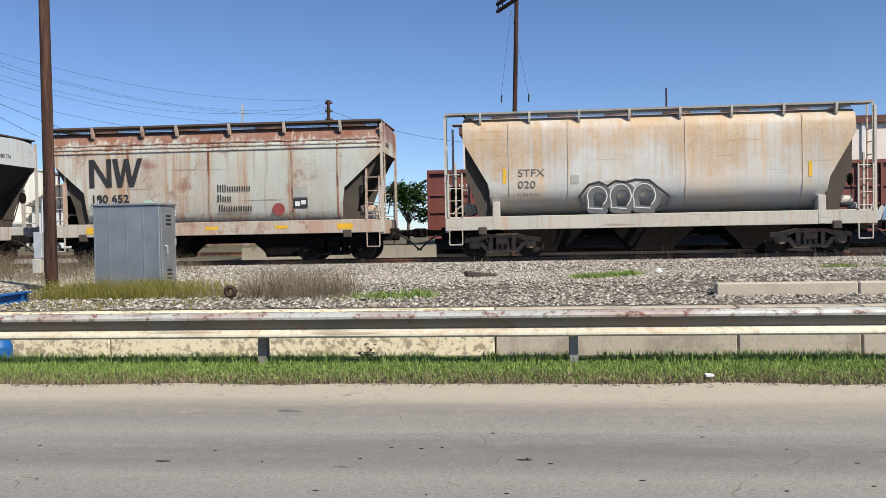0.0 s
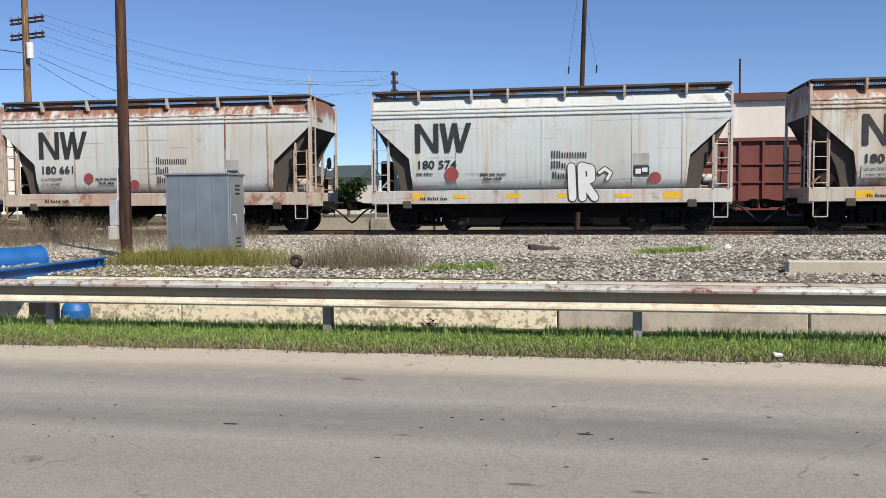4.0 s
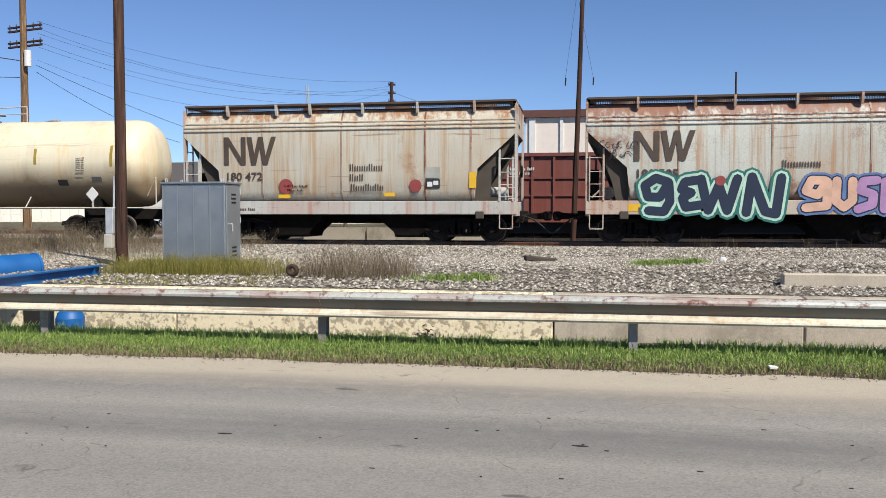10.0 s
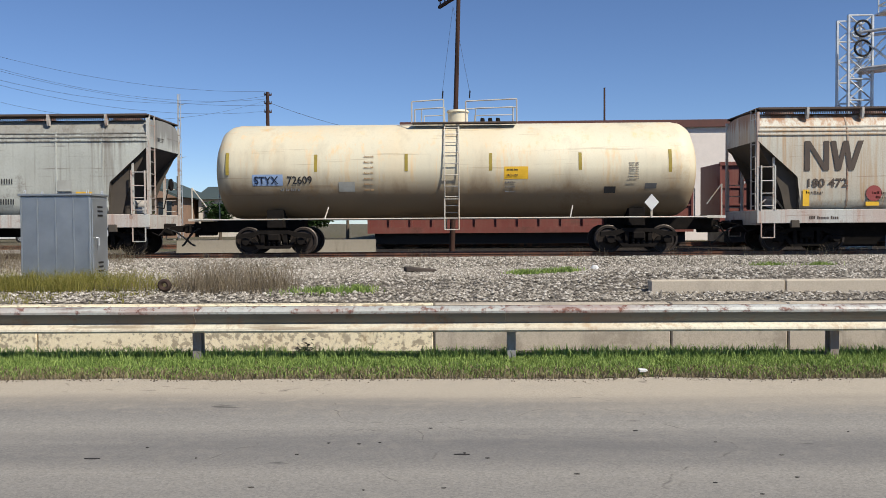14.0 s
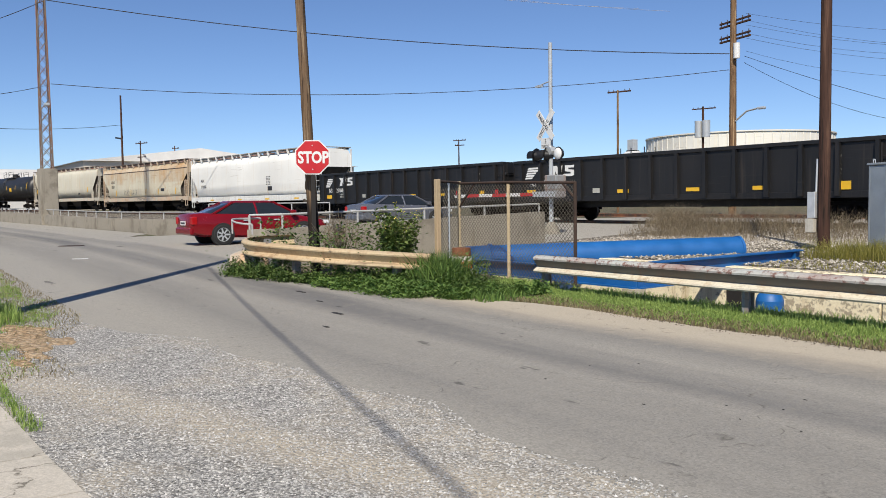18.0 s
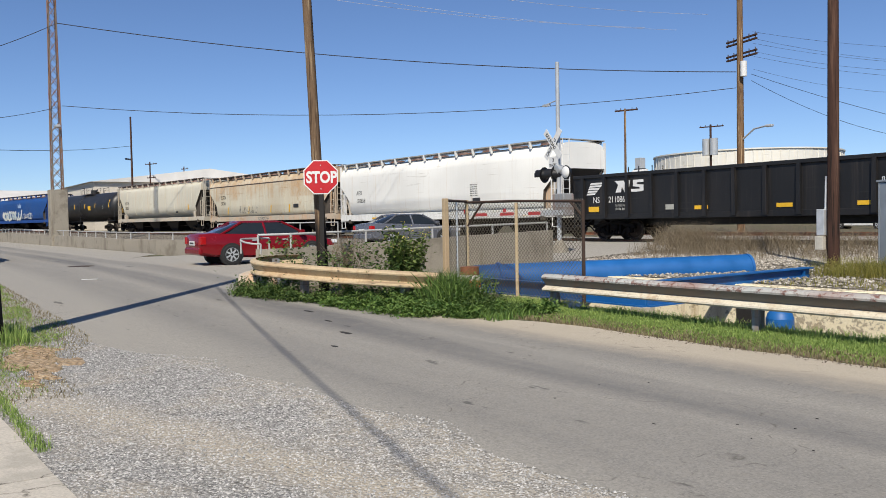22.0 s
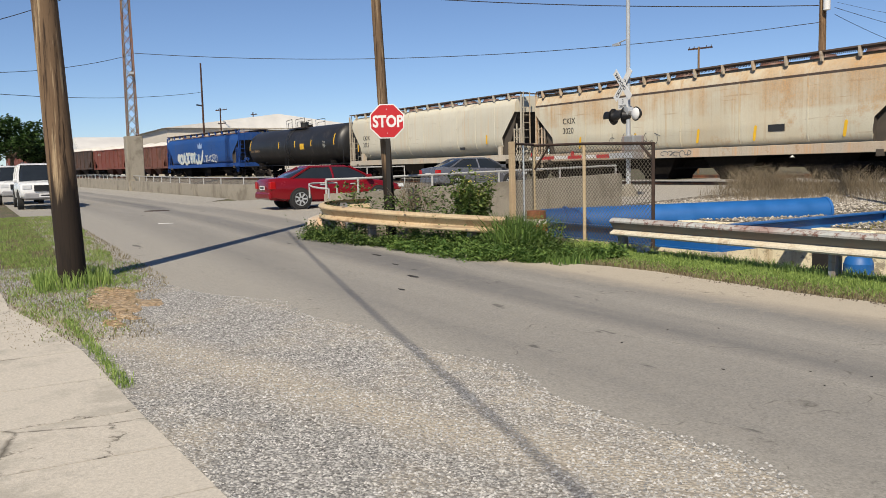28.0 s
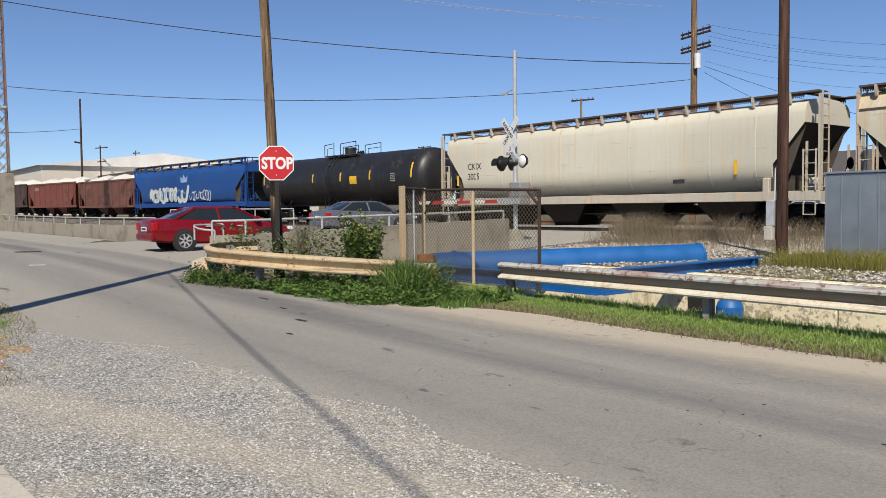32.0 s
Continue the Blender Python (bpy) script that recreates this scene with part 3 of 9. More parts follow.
def draped(name, outline_lo, outline_hi, x0, x1, step, mat, lift, label, category, rows=8):
    """A surface laid on the ground between two edges y(x)."""
    g = Geo()
    xs = [x0 + (x1 - x0) * i / max(1, round((x1 - x0) / step)) for i in range(round((x1 - x0) / step) + 1)]
    v, f = [], []
    for x in xs:
        a, b = outline_lo(x), outline_hi(x)
        for k in range(rows + 1):
            y = a + (b - a) * k / rows
            v.append((x, y, height(x, min(y, 10.5) if y < 13 else y) + lift))
    for i in range(len(xs) - 1):
        for k in range(rows):
            p = i * (rows + 1) + k
            f.append((p, p + rows + 1, p + rows + 2, p + 1))
    g.add(v, f)
    return solid(name, g, mat, label, category, kind="structure", smooth=60)


def wob(x, y, k=1.0):
    return noise.noise((x * k, y, 0.37))


def road_far_edge(x):
    if x > -12.5:
        return 8.0 + 0.78 * ease(-12.5, -9, x) + 0.12 * wob(x, 2, 0.8) + 0.06 * wob(x, 4, 3.3)
    return 7.45 + 0.45 * ease(-15.0, -12.5, x) + 1.4 * ease(-17.5, -22, x) + 1.9 * ease(-36, -40, x)


draped("road", lambda x: 1.4, lambda x: road_far_edge(x) - 0.02, -120, 40, 0.25, M["asphalt"], 0.012, "worn grey asphalt road with dark tyre lanes", "road", 10)
# oily bed, coloured darker still for the shade below the train
draped("track_bed", lambda x: track_y(x) - 1.75 + 0.12 * wob(x, 3, 1.5), lambda x: track_y(x) + 2.2, -140, 45, 0.5, M["fouled_shaded"], 0.012, "oily ballast under the rails, dark with painted shade", "ballast", 8)
# dark sheet painted in for the shade behind the train and under the siding
draped("siding_bed", lambda x: track_y(x) + 2.25, lambda x: 46.0, -13, 60, 1.0, M["fouled_shaded"], 0.014, "ballast under the siding, dark with painted shade", "ballast", 40)
draped("gravel_lot", lambda x: -14.0, lambda x: 3.5 + 0.22 * wob(x, 1.3, 0.9) + 0.07 * wob(x, 1.9, 4.0) - 1.15 * ease(-6.8, -13.6, x), -15.5, 40, 0.35, M["gravel"], 0.016, "loose grey crushed gravel beside the road", "gravel", 26)


# ---- walls of the channel, guard rails ----
def wall_slab(name, x0, x1, y0, y1, z0, z1, mat, label, category="wall", c=0.02):
    g = Geo().box(x0, x1, y0, y1, z0, z1, c=c)
    return solid(name, g, mat, label, category, kind="structure")


for i, (a, b, mat) in enumerate(((-18.2, -6.9, "wall"), (-6.88, -0.45, "wall"), (-0.43, 3.34, "wall_grey"), (3.36, 5.2, "wall_grey"), (5.22, 9.0, "wall_grey"), (9.02, 40, "wall_grey"))):
    wall_slab("channel_wall_%d" % (i + 1), a, b, 13.3, 13.62, -1.12, 0.36, M[mat], "stained cream concrete wall of the drainage channel" if mat == "wall" else "grey-brown concrete wall of the drainage channel")
wall_slab("channel_bank", -18.1, 40, 10.5, 10.62, -1.12, 0.0, M["wall_grey"], "concrete bank of the channel by the road")
for a, b in ((3.5, 5.95), (5.97, 9.4), (9.42, 40)):
    wall_slab("concrete_ledge", a, b, 15.35, 15.6, 0.1, 0.585, M["dust"], "pale concrete ledge half buried in ballast", "ledge")

BEAM = [(0.0, 0.0), (-0.1, 0.012), (-0.115, 0.035), (-0.11, 0.058), (-0.02, 0.108), (-0.02, 0.118), (-0.115, 0.235), (-0.12, 0.262), (-0.1, 0.29), (-0.04, 0.315), (0.0, 0.315)]


def guard_beam(pts, z, mats, parent, thick=0.012):
    """A folded steel beam along points in the plan; the folds face the road."""
    rows = []
    for i, p in enumerate(pts):
        a, b = Vector(pts[max(0, i - 1)]), Vector(pts[min(len(pts) - 1, i + 1)])
        d = (b - a).normalized()
        nrm = Vector((-d.y, d.x))
        zz = z(p[0]) if callable(z) else z
        front = [(p[0] + nrm.x * q, p[1] + nrm.y * q, zz + h) for q, h in BEAM]
        back = [(p[0] + nrm.x * (q + thick), p[1] + nrm.y * (q + thick), zz + h) for q, h in reversed(BEAM)]
        rows.append(front + back)
    g = Geo().rings(rows)
    n = len(rows[0])
    for k, f in enumerate(g.f):
        m = sum(g.v[i][2] for i in f) / len(f)
        zc = (z(0) if callable(z) else z)
        # slot 2: the downward fold, painted dark as if in shade
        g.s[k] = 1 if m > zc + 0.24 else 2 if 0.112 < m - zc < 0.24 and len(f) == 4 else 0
    return part("beam", g, mats, parent, smooth=25)


def guard_rail():
    t = thing("guard_rail", "steel guard rail, cream paint, rusty upper edge", "guard rail")
    xs = [-11.1, -6.97, -3.17, 0.6, 4.41, 8.22, 12.03, 15.84, 19.65, 23.46]
    z = 0.37
    for a, b in zip(xs, xs[1:]):
        n = 6
        pts = [(a - 0.08 + (b - a + 0.1) * i / n, 9.80 + 0.006 * ((i + int(a)) % 2), 0) for i in range(n + 1)]
        guard_beam([(p[0], p[1]) for p in pts], z, [M["guard"], M["guard_top"], M["guard_shade"]], t)
    for x in xs:
        g = Geo()
        g.box(x - 0.05, x + 0.05, 9.86, 9.875, -0.5, 0.66)
        g.box(x - 0.05, x + 0.05, 9.995, 10.01, -0.5, 0.66)
        g.box(x - 0.006, x + 0.006, 9.87, 10.0, -0.5, 0.66)
        part("post", g, M["guard_post"], t)
        for h in (0.44, 0.62):
            part("bolt", Geo().cyl((x, 9.79, h), (x, 9.70 if h > 1 else 9.775, h), 0.018, seg=6), M["galv"], t)
    return t


guard_rail()


# ---- the railway ----
def sweep(section, s0, s1, step, offset, slot=0, g=None):
    rows = []
    n = round((s1 - s0) / step)
    for i in range(n + 1):
        p, a = along(s0 + (s1 - s0) * i / n)
        c, s = math.cos(a), math.sin(a)
        rows.append([(p.x - s * (offset + q), p.y + c * (offset + q), p.z + h) for q, h in section])
    g = g or Geo()
    return g.rings(rows, slot=slot)


RAIL = [(-0.07, -0.17), (0.07, -0.17), (0.07, -0.155), (0.012, -0.13), (0.012, -0.045), (0.037, -0.035), (0.037, 0.0), (-0.037, 0.0), (-0.037, -0.035), (-0.012, -0.045), (-0.012, -0.13), (-0.07, -0.155)]
for off in (-0.75, 0.75):
    solid("railway_rail", sweep(RAIL, -60, 140, 2.0, off), M["rail"], "brown steel railway rail on timber ties", "rail", "rails of the track", "structure")
for off in (13.0 - 0.75, 13.0 + 0.75):
    solid("railway_rail", sweep(RAIL, -60, 40, 2.0, off), M["rail"], "brown steel rail of the siding behind the train", "rail", "rails of the siding", "structure")
tie_mesh = Geo().box(-0.11, 0.11, -1.3, 1.3, -0.3, -0.165, c=0.01).mesh("railway_tie", M["tie"])
track = thing("railway_ties", "dark timber ties under the rails", "ties", kind="structure")
for i in range(190):
    p, a = along(-24 + i * 0.55)
    ob = new("tie", tie_mesh)
    ob.parent = track
    ob.matrix_basis = Matrix.Translation(p) @ pose(0, 0, 0, 0, 0, math.degrees(a)) @ pose(rnd.uniform(-0.03, 0.03), rnd.uniform(-0.06, 0.06), 0, 0, 0, rnd.uniform(-1, 1))

# ---- the train ----
SPEED = 5.45
CARS = []


def section_at(profile, low):
    """One half of a body's cross section above a lower limit, as (half width, z)."""
    out = []
    for w, z in profile:
        if z < low:
            # width of the profile at the limit
            for (w0, z0), (w1, z1) in zip(profile, profile[1:]):
                if z0 <= low <= z1 and z1 > z0:
                    w = w0 + (w1 - w0) * (low - z0) / (z1 - z0)
                    break
            z = low
        out.append((w, z))
    return out


def hull(profile, stations, slot_fn=None):
    """A closed body: stations are (x, lower limit)."""
    g = Geo()
    rows = []
    for x, low in stations:
        half = section_at(profile, low)
        rows.append([(x, -w, z) for w, z in half] + [(x, w, z) for w, z in reversed(half)])
    g.rings(rows)
    return g


def bogie(parent, x, key, wheel_r=0.42, base=1.75, mat="truck"):
    """A truck with two wheel sets, side frames, springs."""
    b = new("truck")
    b.parent = parent
    b.matrix_basis = pose(x, 0, 0)
    b.empty_display_size = 0.2
    if key not in STORE:
        h = base / 2
        side = [(-h - 0.32, 0.62), (-h - 0.3, 0.36), (-h + 0.2, 0.34), (-0.5, 0.2), (0.5, 0.2), (h - 0.2, 0.34), (h + 0.3, 0.36), (h + 0.32, 0.62), (h - 0.1, 0.66), (0.45, 0.74), (-0.45, 0.74), (-h + 0.1, 0.66)]
        g = Geo()
        # an open frame: upper chord, lower chord, columns, pedestals
        g.prism([(-h - 0.32, 0.5), (-h + 0.15, 0.52), (-0.45, 0.64), (0.45, 0.64), (h - 0.15, 0.52), (h + 0.32, 0.5), (h + 0.3, 0.64), (h - 0.1, 0.68), (0.45, 0.76), (-0.45, 0.76), (-h + 0.1, 0.68), (-h - 0.3, 0.64)], "y", -1.12, -0.98)
        g.prism([(-h + 0.1, 0.5), (-h + 0.28, 0.5), (-0.42, 0.27), (0.42, 0.27), (h - 0.28, 0.5), (h - 0.1, 0.5), (0.5, 0.18), (-0.5, 0.18)], "y", -1.1, -1.0)
        for c in (-0.42, 0.3):
            g.box(c, c + 0.12, -1.1, -1.0, 0.2, 0.7)
        for c in (-h, h):
            g.box(c - 0.17, c + 0.17, -1.14, -0.98, 0.3, 0.55, c=0.03)
            g.cyl((c, -1.2, 0.42), (c, -0.98, 0.42), 0.12, 0.14, 10)
        STORE[key + "f"] = g.mesh("side_frame", M[mat], 35)
        s = Geo()
        s.rings([[((0.065 if k % 2 else 0.05) * math.cos(t * 0.7854), -1.05 + (0.065 if k % 2 else 0.05) * math.sin(t * 0.7854), 0.27 + k * 0.033) for t in range(8)] for k in range(11)])
        STORE[key + "s"] = s.mesh("spring", M[mat], 35)
        STORE[key + "b"] = Geo().box(-0.2, 0.2, -1.15, 1.15, 0.42, 0.66, c=0.04).mesh("bolster", M[mat])
        # one turned piece: axle, wheels with flanges, journals
        r = wheel_r
        half = [(1.1, 0.07), (0.83, 0.08), (0.82, 0.13), (0.8, 0.15), (0.765, 0.15), (0.75, r - 0.09), (0.8, r - 0.06), (0.8, r), (0.685, r + 0.008), (0.67, r + 0.03), (0.65, r + 0.02), (0.65, r - 0.06), (0.7, r - 0.09), (0.715, 0.16), (0.66, 0.13), (0.6, 0.08)]
        prof = [(-y, q) for y, q in half] + [(y, q) for y, q in reversed(half)]
        w = Geo()
        seg = 24
        rows = [[(q * math.cos(2 * math.pi * k / seg), y, q * math.sin(2 * math.pi * k / seg)) for k in range(seg)] for y, q in prof]
        w.rings(rows)
        for k, f in enumerate(w.f):
            ys = [abs(w.v[i][1]) for i in f]
            rs = [math.hypot(w.v[i][0], w.v[i][2]) for i in f]
            if min(rs) >= r - 0.001 and max(ys) <= 0.81:
                w.s[k] = 1
        STORE[key + "w"] = w.mesh("wheel_set", [M["wheel"], M["tread"]], 35)
    for turn in (0, 180):
        o = new("side_frame", STORE[key + "f"])
        o.parent, o.matrix_basis = b, pose(0, 0, 0, 0, 0, turn)
        for c in (-0.16, 0.0, 0.16):
            o = new("spring", STORE[key + "s"])
            o.parent, o.matrix_basis = b, pose(c, 0, 0) @ pose(0, 0, 0, 0, 0, turn)
    o = new("bolster", STORE[key + "b"])
    o.parent = b
    for c in (-base / 2, base / 2):
        o = new("wheel_set", STORE[key + "w"])
        o.parent, o.matrix_basis = b, pose(c, 0, wheel_r)
        WHEELS.append((o, c, wheel_r))
    return b


STORE, WHEELS = {}, []


def coupler(parent, x, side, reach=0.72):
    g = Geo()
    a, b, c = x + side * (reach - 0.17), x + side * (reach - 0.27), x + side * reach
    g.box(min(x, a), max(x, a), -0.09, 0.09, 0.72, 0.92, c=0.02)
    g.box(min(b, c), max(b, c), -0.16, 0.14, 0.68, 0.98, c=0.05)
    part("coupler", g, M["truck"], parent)
    h = Geo()
    k = reach / 0.75
    pts = [(x + side * 0.1 * k, -0.35, 0.85), (x + side * 0.35 * k, -0.36, 0.72), (x + side * 0.55 * k, -0.33, 0.5), (x + side * 0.68 * k, -0.3, 0.32), (x + side * 0.76 * k, -0.28, 0.27)]
    h.tube(pts, 0.032)
    part("air_hose", h, M["rubber"], parent)
    part("draft_gear", Geo().box(min(x - side * 0.3, x + side * 0.3), max(x - side * 0.3, x + side * 0.3), -0.24, 0.24, 0.6, 1.0, c=0.03), M["truck"], parent)
    part("cut_lever", Geo().tube([(x + side * 0.04, -1.3, 0.72), (x + side * 0.2, -1.15, 0.62), (x + side * 0.22, -0.5, 0.86), (x + side * (reach - 0.2), -0.2, 0.94)], 0.018), M["truck"], parent)


def ladder(parent, x, y, z0, z1, mat, wide=0.42, step=0.38, facing="y", sag=0.0):
    g = Geo()
    dx, dy = (wide / 2, 0) if facing == "y" else (0, wide / 2)
    for s in (-1, 1):
        g.box(x + s * dx - 0.02, x + s * dx + 0.02, y + s * dy - 0.02, y + s * dy + 0.02, z0, z1)
    n = max(2, int((z1 - z0) / step))
    for i in range(n):
        z = z0 + 0.12 + i * step
        if z < z1:
            g.cyl((x - dx, y - dy, z), (x + dx, y + dy, z), 0.016, seg=6)
    return part("ladder", g, mat, parent)


def strip(pts, y, width, depth=0.004):
    """A painted stroke with round joints."""
    g = Geo()
    h = width / 2
    for i, ((x0, z0), (x1, z1)) in enumerate(zip(pts, pts[1:])):
        d = math.hypot(x1 - x0, z1 - z0) or 1.0
        nx, nz = -(z1 - z0) / d * h, (x1 - x0) / d * h
        e = 0.00012 * i
        g.prism([(x0 - nx, z0 - nz), (x1 - nx, z1 - nz), (x1 + nx, z1 + nz), (x0 + nx, z0 + nz)], "y", y - depth - e, y)
        g.prism([(x1 + h * math.cos(k * 0.7854), z1 + h * math.sin(k * 0.7854)) for k in range(8)], "y", y - depth - e - 0.00006, y)
    x0, z0 = pts[0]
    g.prism([(x0 + h * math.cos(k * 0.7854), z0 + h * math.sin(k * 0.7854)) for k in range(8)], "y", y - depth + 0.0001, y)
    return g


def scribble(t, name, x, z, wide, tall, n, width, y, mat, seed):
    """A hand-sprayed tag: n loose looping strokes side by side."""
    q = random.Random(seed)
    for k in range(n):
        cx, cz = x + wide * (k + 0.5) / n, z + tall * q.uniform(0.4, 0.6)
        a, turn = q.uniform(0, 6.28), q.choice((-1, 1)) * q.uniform(2.6, 5.4)
        rx, rz = wide / n * q.uniform(0.35, 0.75), tall * q.uniform(0.3, 0.55)
        pts = [(cx + rx * math.cos(a + turn * i / 9), cz + rz * math.sin(a + turn * i / 9)) for i in range(10)]
        if q.random() < 0.6:
            pts.append((pts[-1][0] + wide / n * q.uniform(-0.3, 0.9), z + tall * q.uniform(-0.1, 1.1)))
        paint(name, strip(pts, y - 0.0007 * (k % 5), width), mat, t)


def paint(name, geo, mat, parent, label=""):
    return part(name, geo, mat, parent, label, smooth=None)


def patch(parent, x0, x1, z0, z1, y, mat, name="patch"):
    return paint(name, Geo().box(x0, x1, y - 0.004, y, z0, z1), mat, parent)


def bars(parent, x, z, words, h, y, mat, name="lettering", gap=0.06):
    """Writing as plain bars, letter by letter."""
    g = Geo()
    for n in words:
        for i in range(n):
            if h > 0.2:
                # two thin uprights stand for a letter
                k = h * (1.0 if i == 0 or rnd.random() < 0.15 else 0.74)
                g.box(x, x + h * 0.15, y - 0.004, y, z, z + k)
                g.box(x + h * 0.34, x + h * 0.48, y - 0.004, y, z, z + k)
                x += h * 0.68
                continue
            w = h * rnd.uniform(0.3, 0.46)
            k = h * (1.0 if i == 0 or rnd.random() < 0.25 else 0.72)
            g.box(x, x + w, y - 0.004, y, z, z + k)
            x += w + h * 0.22
        x += h * 0.5
    return paint(name, g, mat, parent)


def side_text(text, x, z, size, y, mat, parent, wide=1.0, bold=0.0):
    return letters(text, size, mat, parent, Matrix.Translation((x, y - 0.004, z)) @ pose(0, 0, 0, 90, 0, 0), wide=wide, bold=bold)


def big_mark(parent, x, z, h, y, mat):
    """The railway's two-letter mark, as plain heavy strokes."""
    k = h / 0.92
    g = Geo()
    polys = [[(0, 0), (0.17, 0), (0.17, 0.92), (0, 0.92)], [(0.17, 0.92), (0.02, 0.92), (0.58, 0.0), (0.75, 0.0)], [(0.6, 0), (0.76, 0), (0.76, 0.92), (0.6, 0.92)],
             [(0.8, 0.92), (0.97, 0.92), (1.12, 0.0), (0.96, 0.0)], [(0.98, 0.0), (1.12, 0.0), (1.34, 0.92), (1.2, 0.92)], [(1.2, 0.92), (1.36, 0.92), (1.5, 0.0), (1.34, 0.0)], [(1.36, 0.0), (1.52, 0.0), (1.82, 0.92), (1.65, 0.92)]]
    for i, p in enumerate(polys):
        g = Geo().prism([(x + a * k, z + b * k) for a, b in p], "y", y - 0.004 - 0.0004 * i, y)
        paint("emblem_stroke", g, mat, parent)


STRAIGHT = [(1.28, 1.25), (1.44, 1.4), (1.52, 1.62), (1.53, 2.2), (1.53, 3.0), (1.53, 3.6), (1.5, 3.76), (1.42, 3.95), (1.29, 4.16), (1.16, 4.25), (0.7, 4.31), (0.0, 4.33)]
ROUND = [(0.8, 1.25), (1.06, 1.39), (1.3, 1.58), (1.46, 1.8), (1.54, 2.02), (1.55, 2.3), (1.55, 3.3), (1.53, 3.75), (1.46, 4.0), (1.28, 4.14), (0.7, 4.24), (0.0, 4.27)]


def scaled(profile, low, high):
    z0, z1 = profile[0][1], profile[-1][1]
    return [(w, low + (z - z0) * (high - low) / (z1 - z0)) for w, z in profile]


def hopper(left, L, body_mat, sill_mat, label, roof_mat=None, profile=STRAIGHT, low=1.25, high=4.33, slope_z=3.4, slope_in=1.2, slope_low=2.3, inset=0.02, ribs=(3.58, 3.7, 3.82), bays=2,
           seams=(), sill=(0.88, 1.3), walk_z=4.42, posts=(-3.94, -2.28, -1.15, 0.58, 2.35, 4.15), truck_in=1.7, dark="black", rail_mat=None, hatch=True, bolster_post=False, seam_mat=None, truck_mat="truck", web_mat="grime_shade", grate="grate"):
    """A covered hopper: hull, sill, running board, hatches, ends, ladders, bays, trucks."""
    t = thing("hopper_car", label, "freight car", "cars of the train")
    h = L / 2
    b = h - inset
    prof = scaled(profile, low, high)
    body_mat, sill_mat = M[body_mat], M[sill_mat]
    roof_mat = M[roof_mat] if roof_mat else body_mat
    rail_mat = M[rail_mat] if rail_mat else sill_mat
    st = [(-b, slope_z), (-b + 0.01, slope_z)]
    n = 5
    for i in range(1, n + 1):
        st.append((-b + slope_in * i / n, slope_z + (slope_low - slope_z) * i / n))
    st.append((-b + slope_in + 0.06, (slope_low + low) / 2))
    st.append((-b + slope_in + 0.1, low))
    st = st + [(-x, z) for x, z in reversed(st)]
    hg = hull(prof, st)
    nh = 2 * len(prof)
    # slope sheets take the dirty end colour, which has shade painted into it
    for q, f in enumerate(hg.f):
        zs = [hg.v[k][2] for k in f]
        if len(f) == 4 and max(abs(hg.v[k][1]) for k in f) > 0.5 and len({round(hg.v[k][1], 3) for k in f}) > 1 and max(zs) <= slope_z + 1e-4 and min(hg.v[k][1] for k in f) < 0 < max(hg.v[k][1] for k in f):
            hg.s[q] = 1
    part("body", hg, [body_mat, M["grime_shade"]], t, smooth=40)
    w = max(p[0] for p in prof)
    for k, z in enumerate(ribs):
        for sy in (-1, 1):
            q = sy * (section_at(prof, z)[0][0] + 0.012)
            part("rib", Geo().box(-b + 0.02, b - 0.02, q - 0.022, q + 0.022, z - 0.024, z + 0.024, c=0.008), body_mat, t)
    for x in seams:
        g = Geo()
        lo = slope_low if abs(x) > b - slope_in else low + 0.05
        pts = [(q + 0.004, z) for q, z in section_at(prof, lo)][:-1]
        g.rings([[(x - 0.025, -q, z), (x + 0.025, -q, z), (x + 0.025, -q - 0.012, z), (x - 0.025, -q - 0.012, z)] for q, z in pts])
        part("seam", g, seam_mat or body_mat, t)
    # sills and end platforms
    for sy in (-1, 1):
        g = Geo()
        ws = w - 0.03
        g.box(-h, h, sy * ws - 0.04, sy * ws + 0.04, sill[0], sill[1], c=0.012)
        g.box(-h, h, min(sy * ws, sy * (ws - 0.12)), max(sy * ws, sy * (ws - 0.12)), sill[0], sill[0] + 0.03)
        part("sill", g, sill_mat, t)
        if bolster_post:
            for sx in (-1, 1):
                part("bolster_web", Geo().box(sx * (b - slope_in - 0.25) - 0.12, sx * (b - slope_in - 0.25) + 0.12, sy * (w - 0.15) - 0.168, sy * (w - 0.15) + 0.168, sill[0] + 0.004, sill[1] + 0.45, c=0.02), sill_mat, t)
    for sx in (-1, 1):
        part("end_platform", Geo().box(min(sx * (h - 0.02), sx * (h - slope_in - 0.6)), max(sx * (h - 0.02), sx * (h - slope_in - 0.6)), -w + 0.07, w - 0.07, sill[0] + 0.18, sill[0] + 0.24), M[dark], t)
        part("end_sill", Geo().box(min(sx * h, sx * (h - 0.14)), max(sx * h, sx * (h - 0.14)), -w + 0.07, w - 0.07, sill[0] - 0.05, sill[1] - 0.02, c=0.01), sill_mat, t)
        for sy in (-1, 1):
            part("corner_post", Geo().box(min(sx * h, sx * (h - 0.07)), max(sx * h, sx * (h - 0.07)), sy * (w - 0.06) - 0.05, sy * (w - 0.06) + 0.05, sill[1], walk_z - 0.14), rail_mat, t)
            part("brace", Geo().box(sx * (h - slope_in * 0.45) - 0.03, sx * (h - slope_in * 0.45) + 0.03, sy * (w - 0.12) - 0.03, sy * (w - 0.12) + 0.03, sill[1] - 0.05, slope_z - 0.55 * (slope_z - slope_low) + 0.1), rail_mat, t)
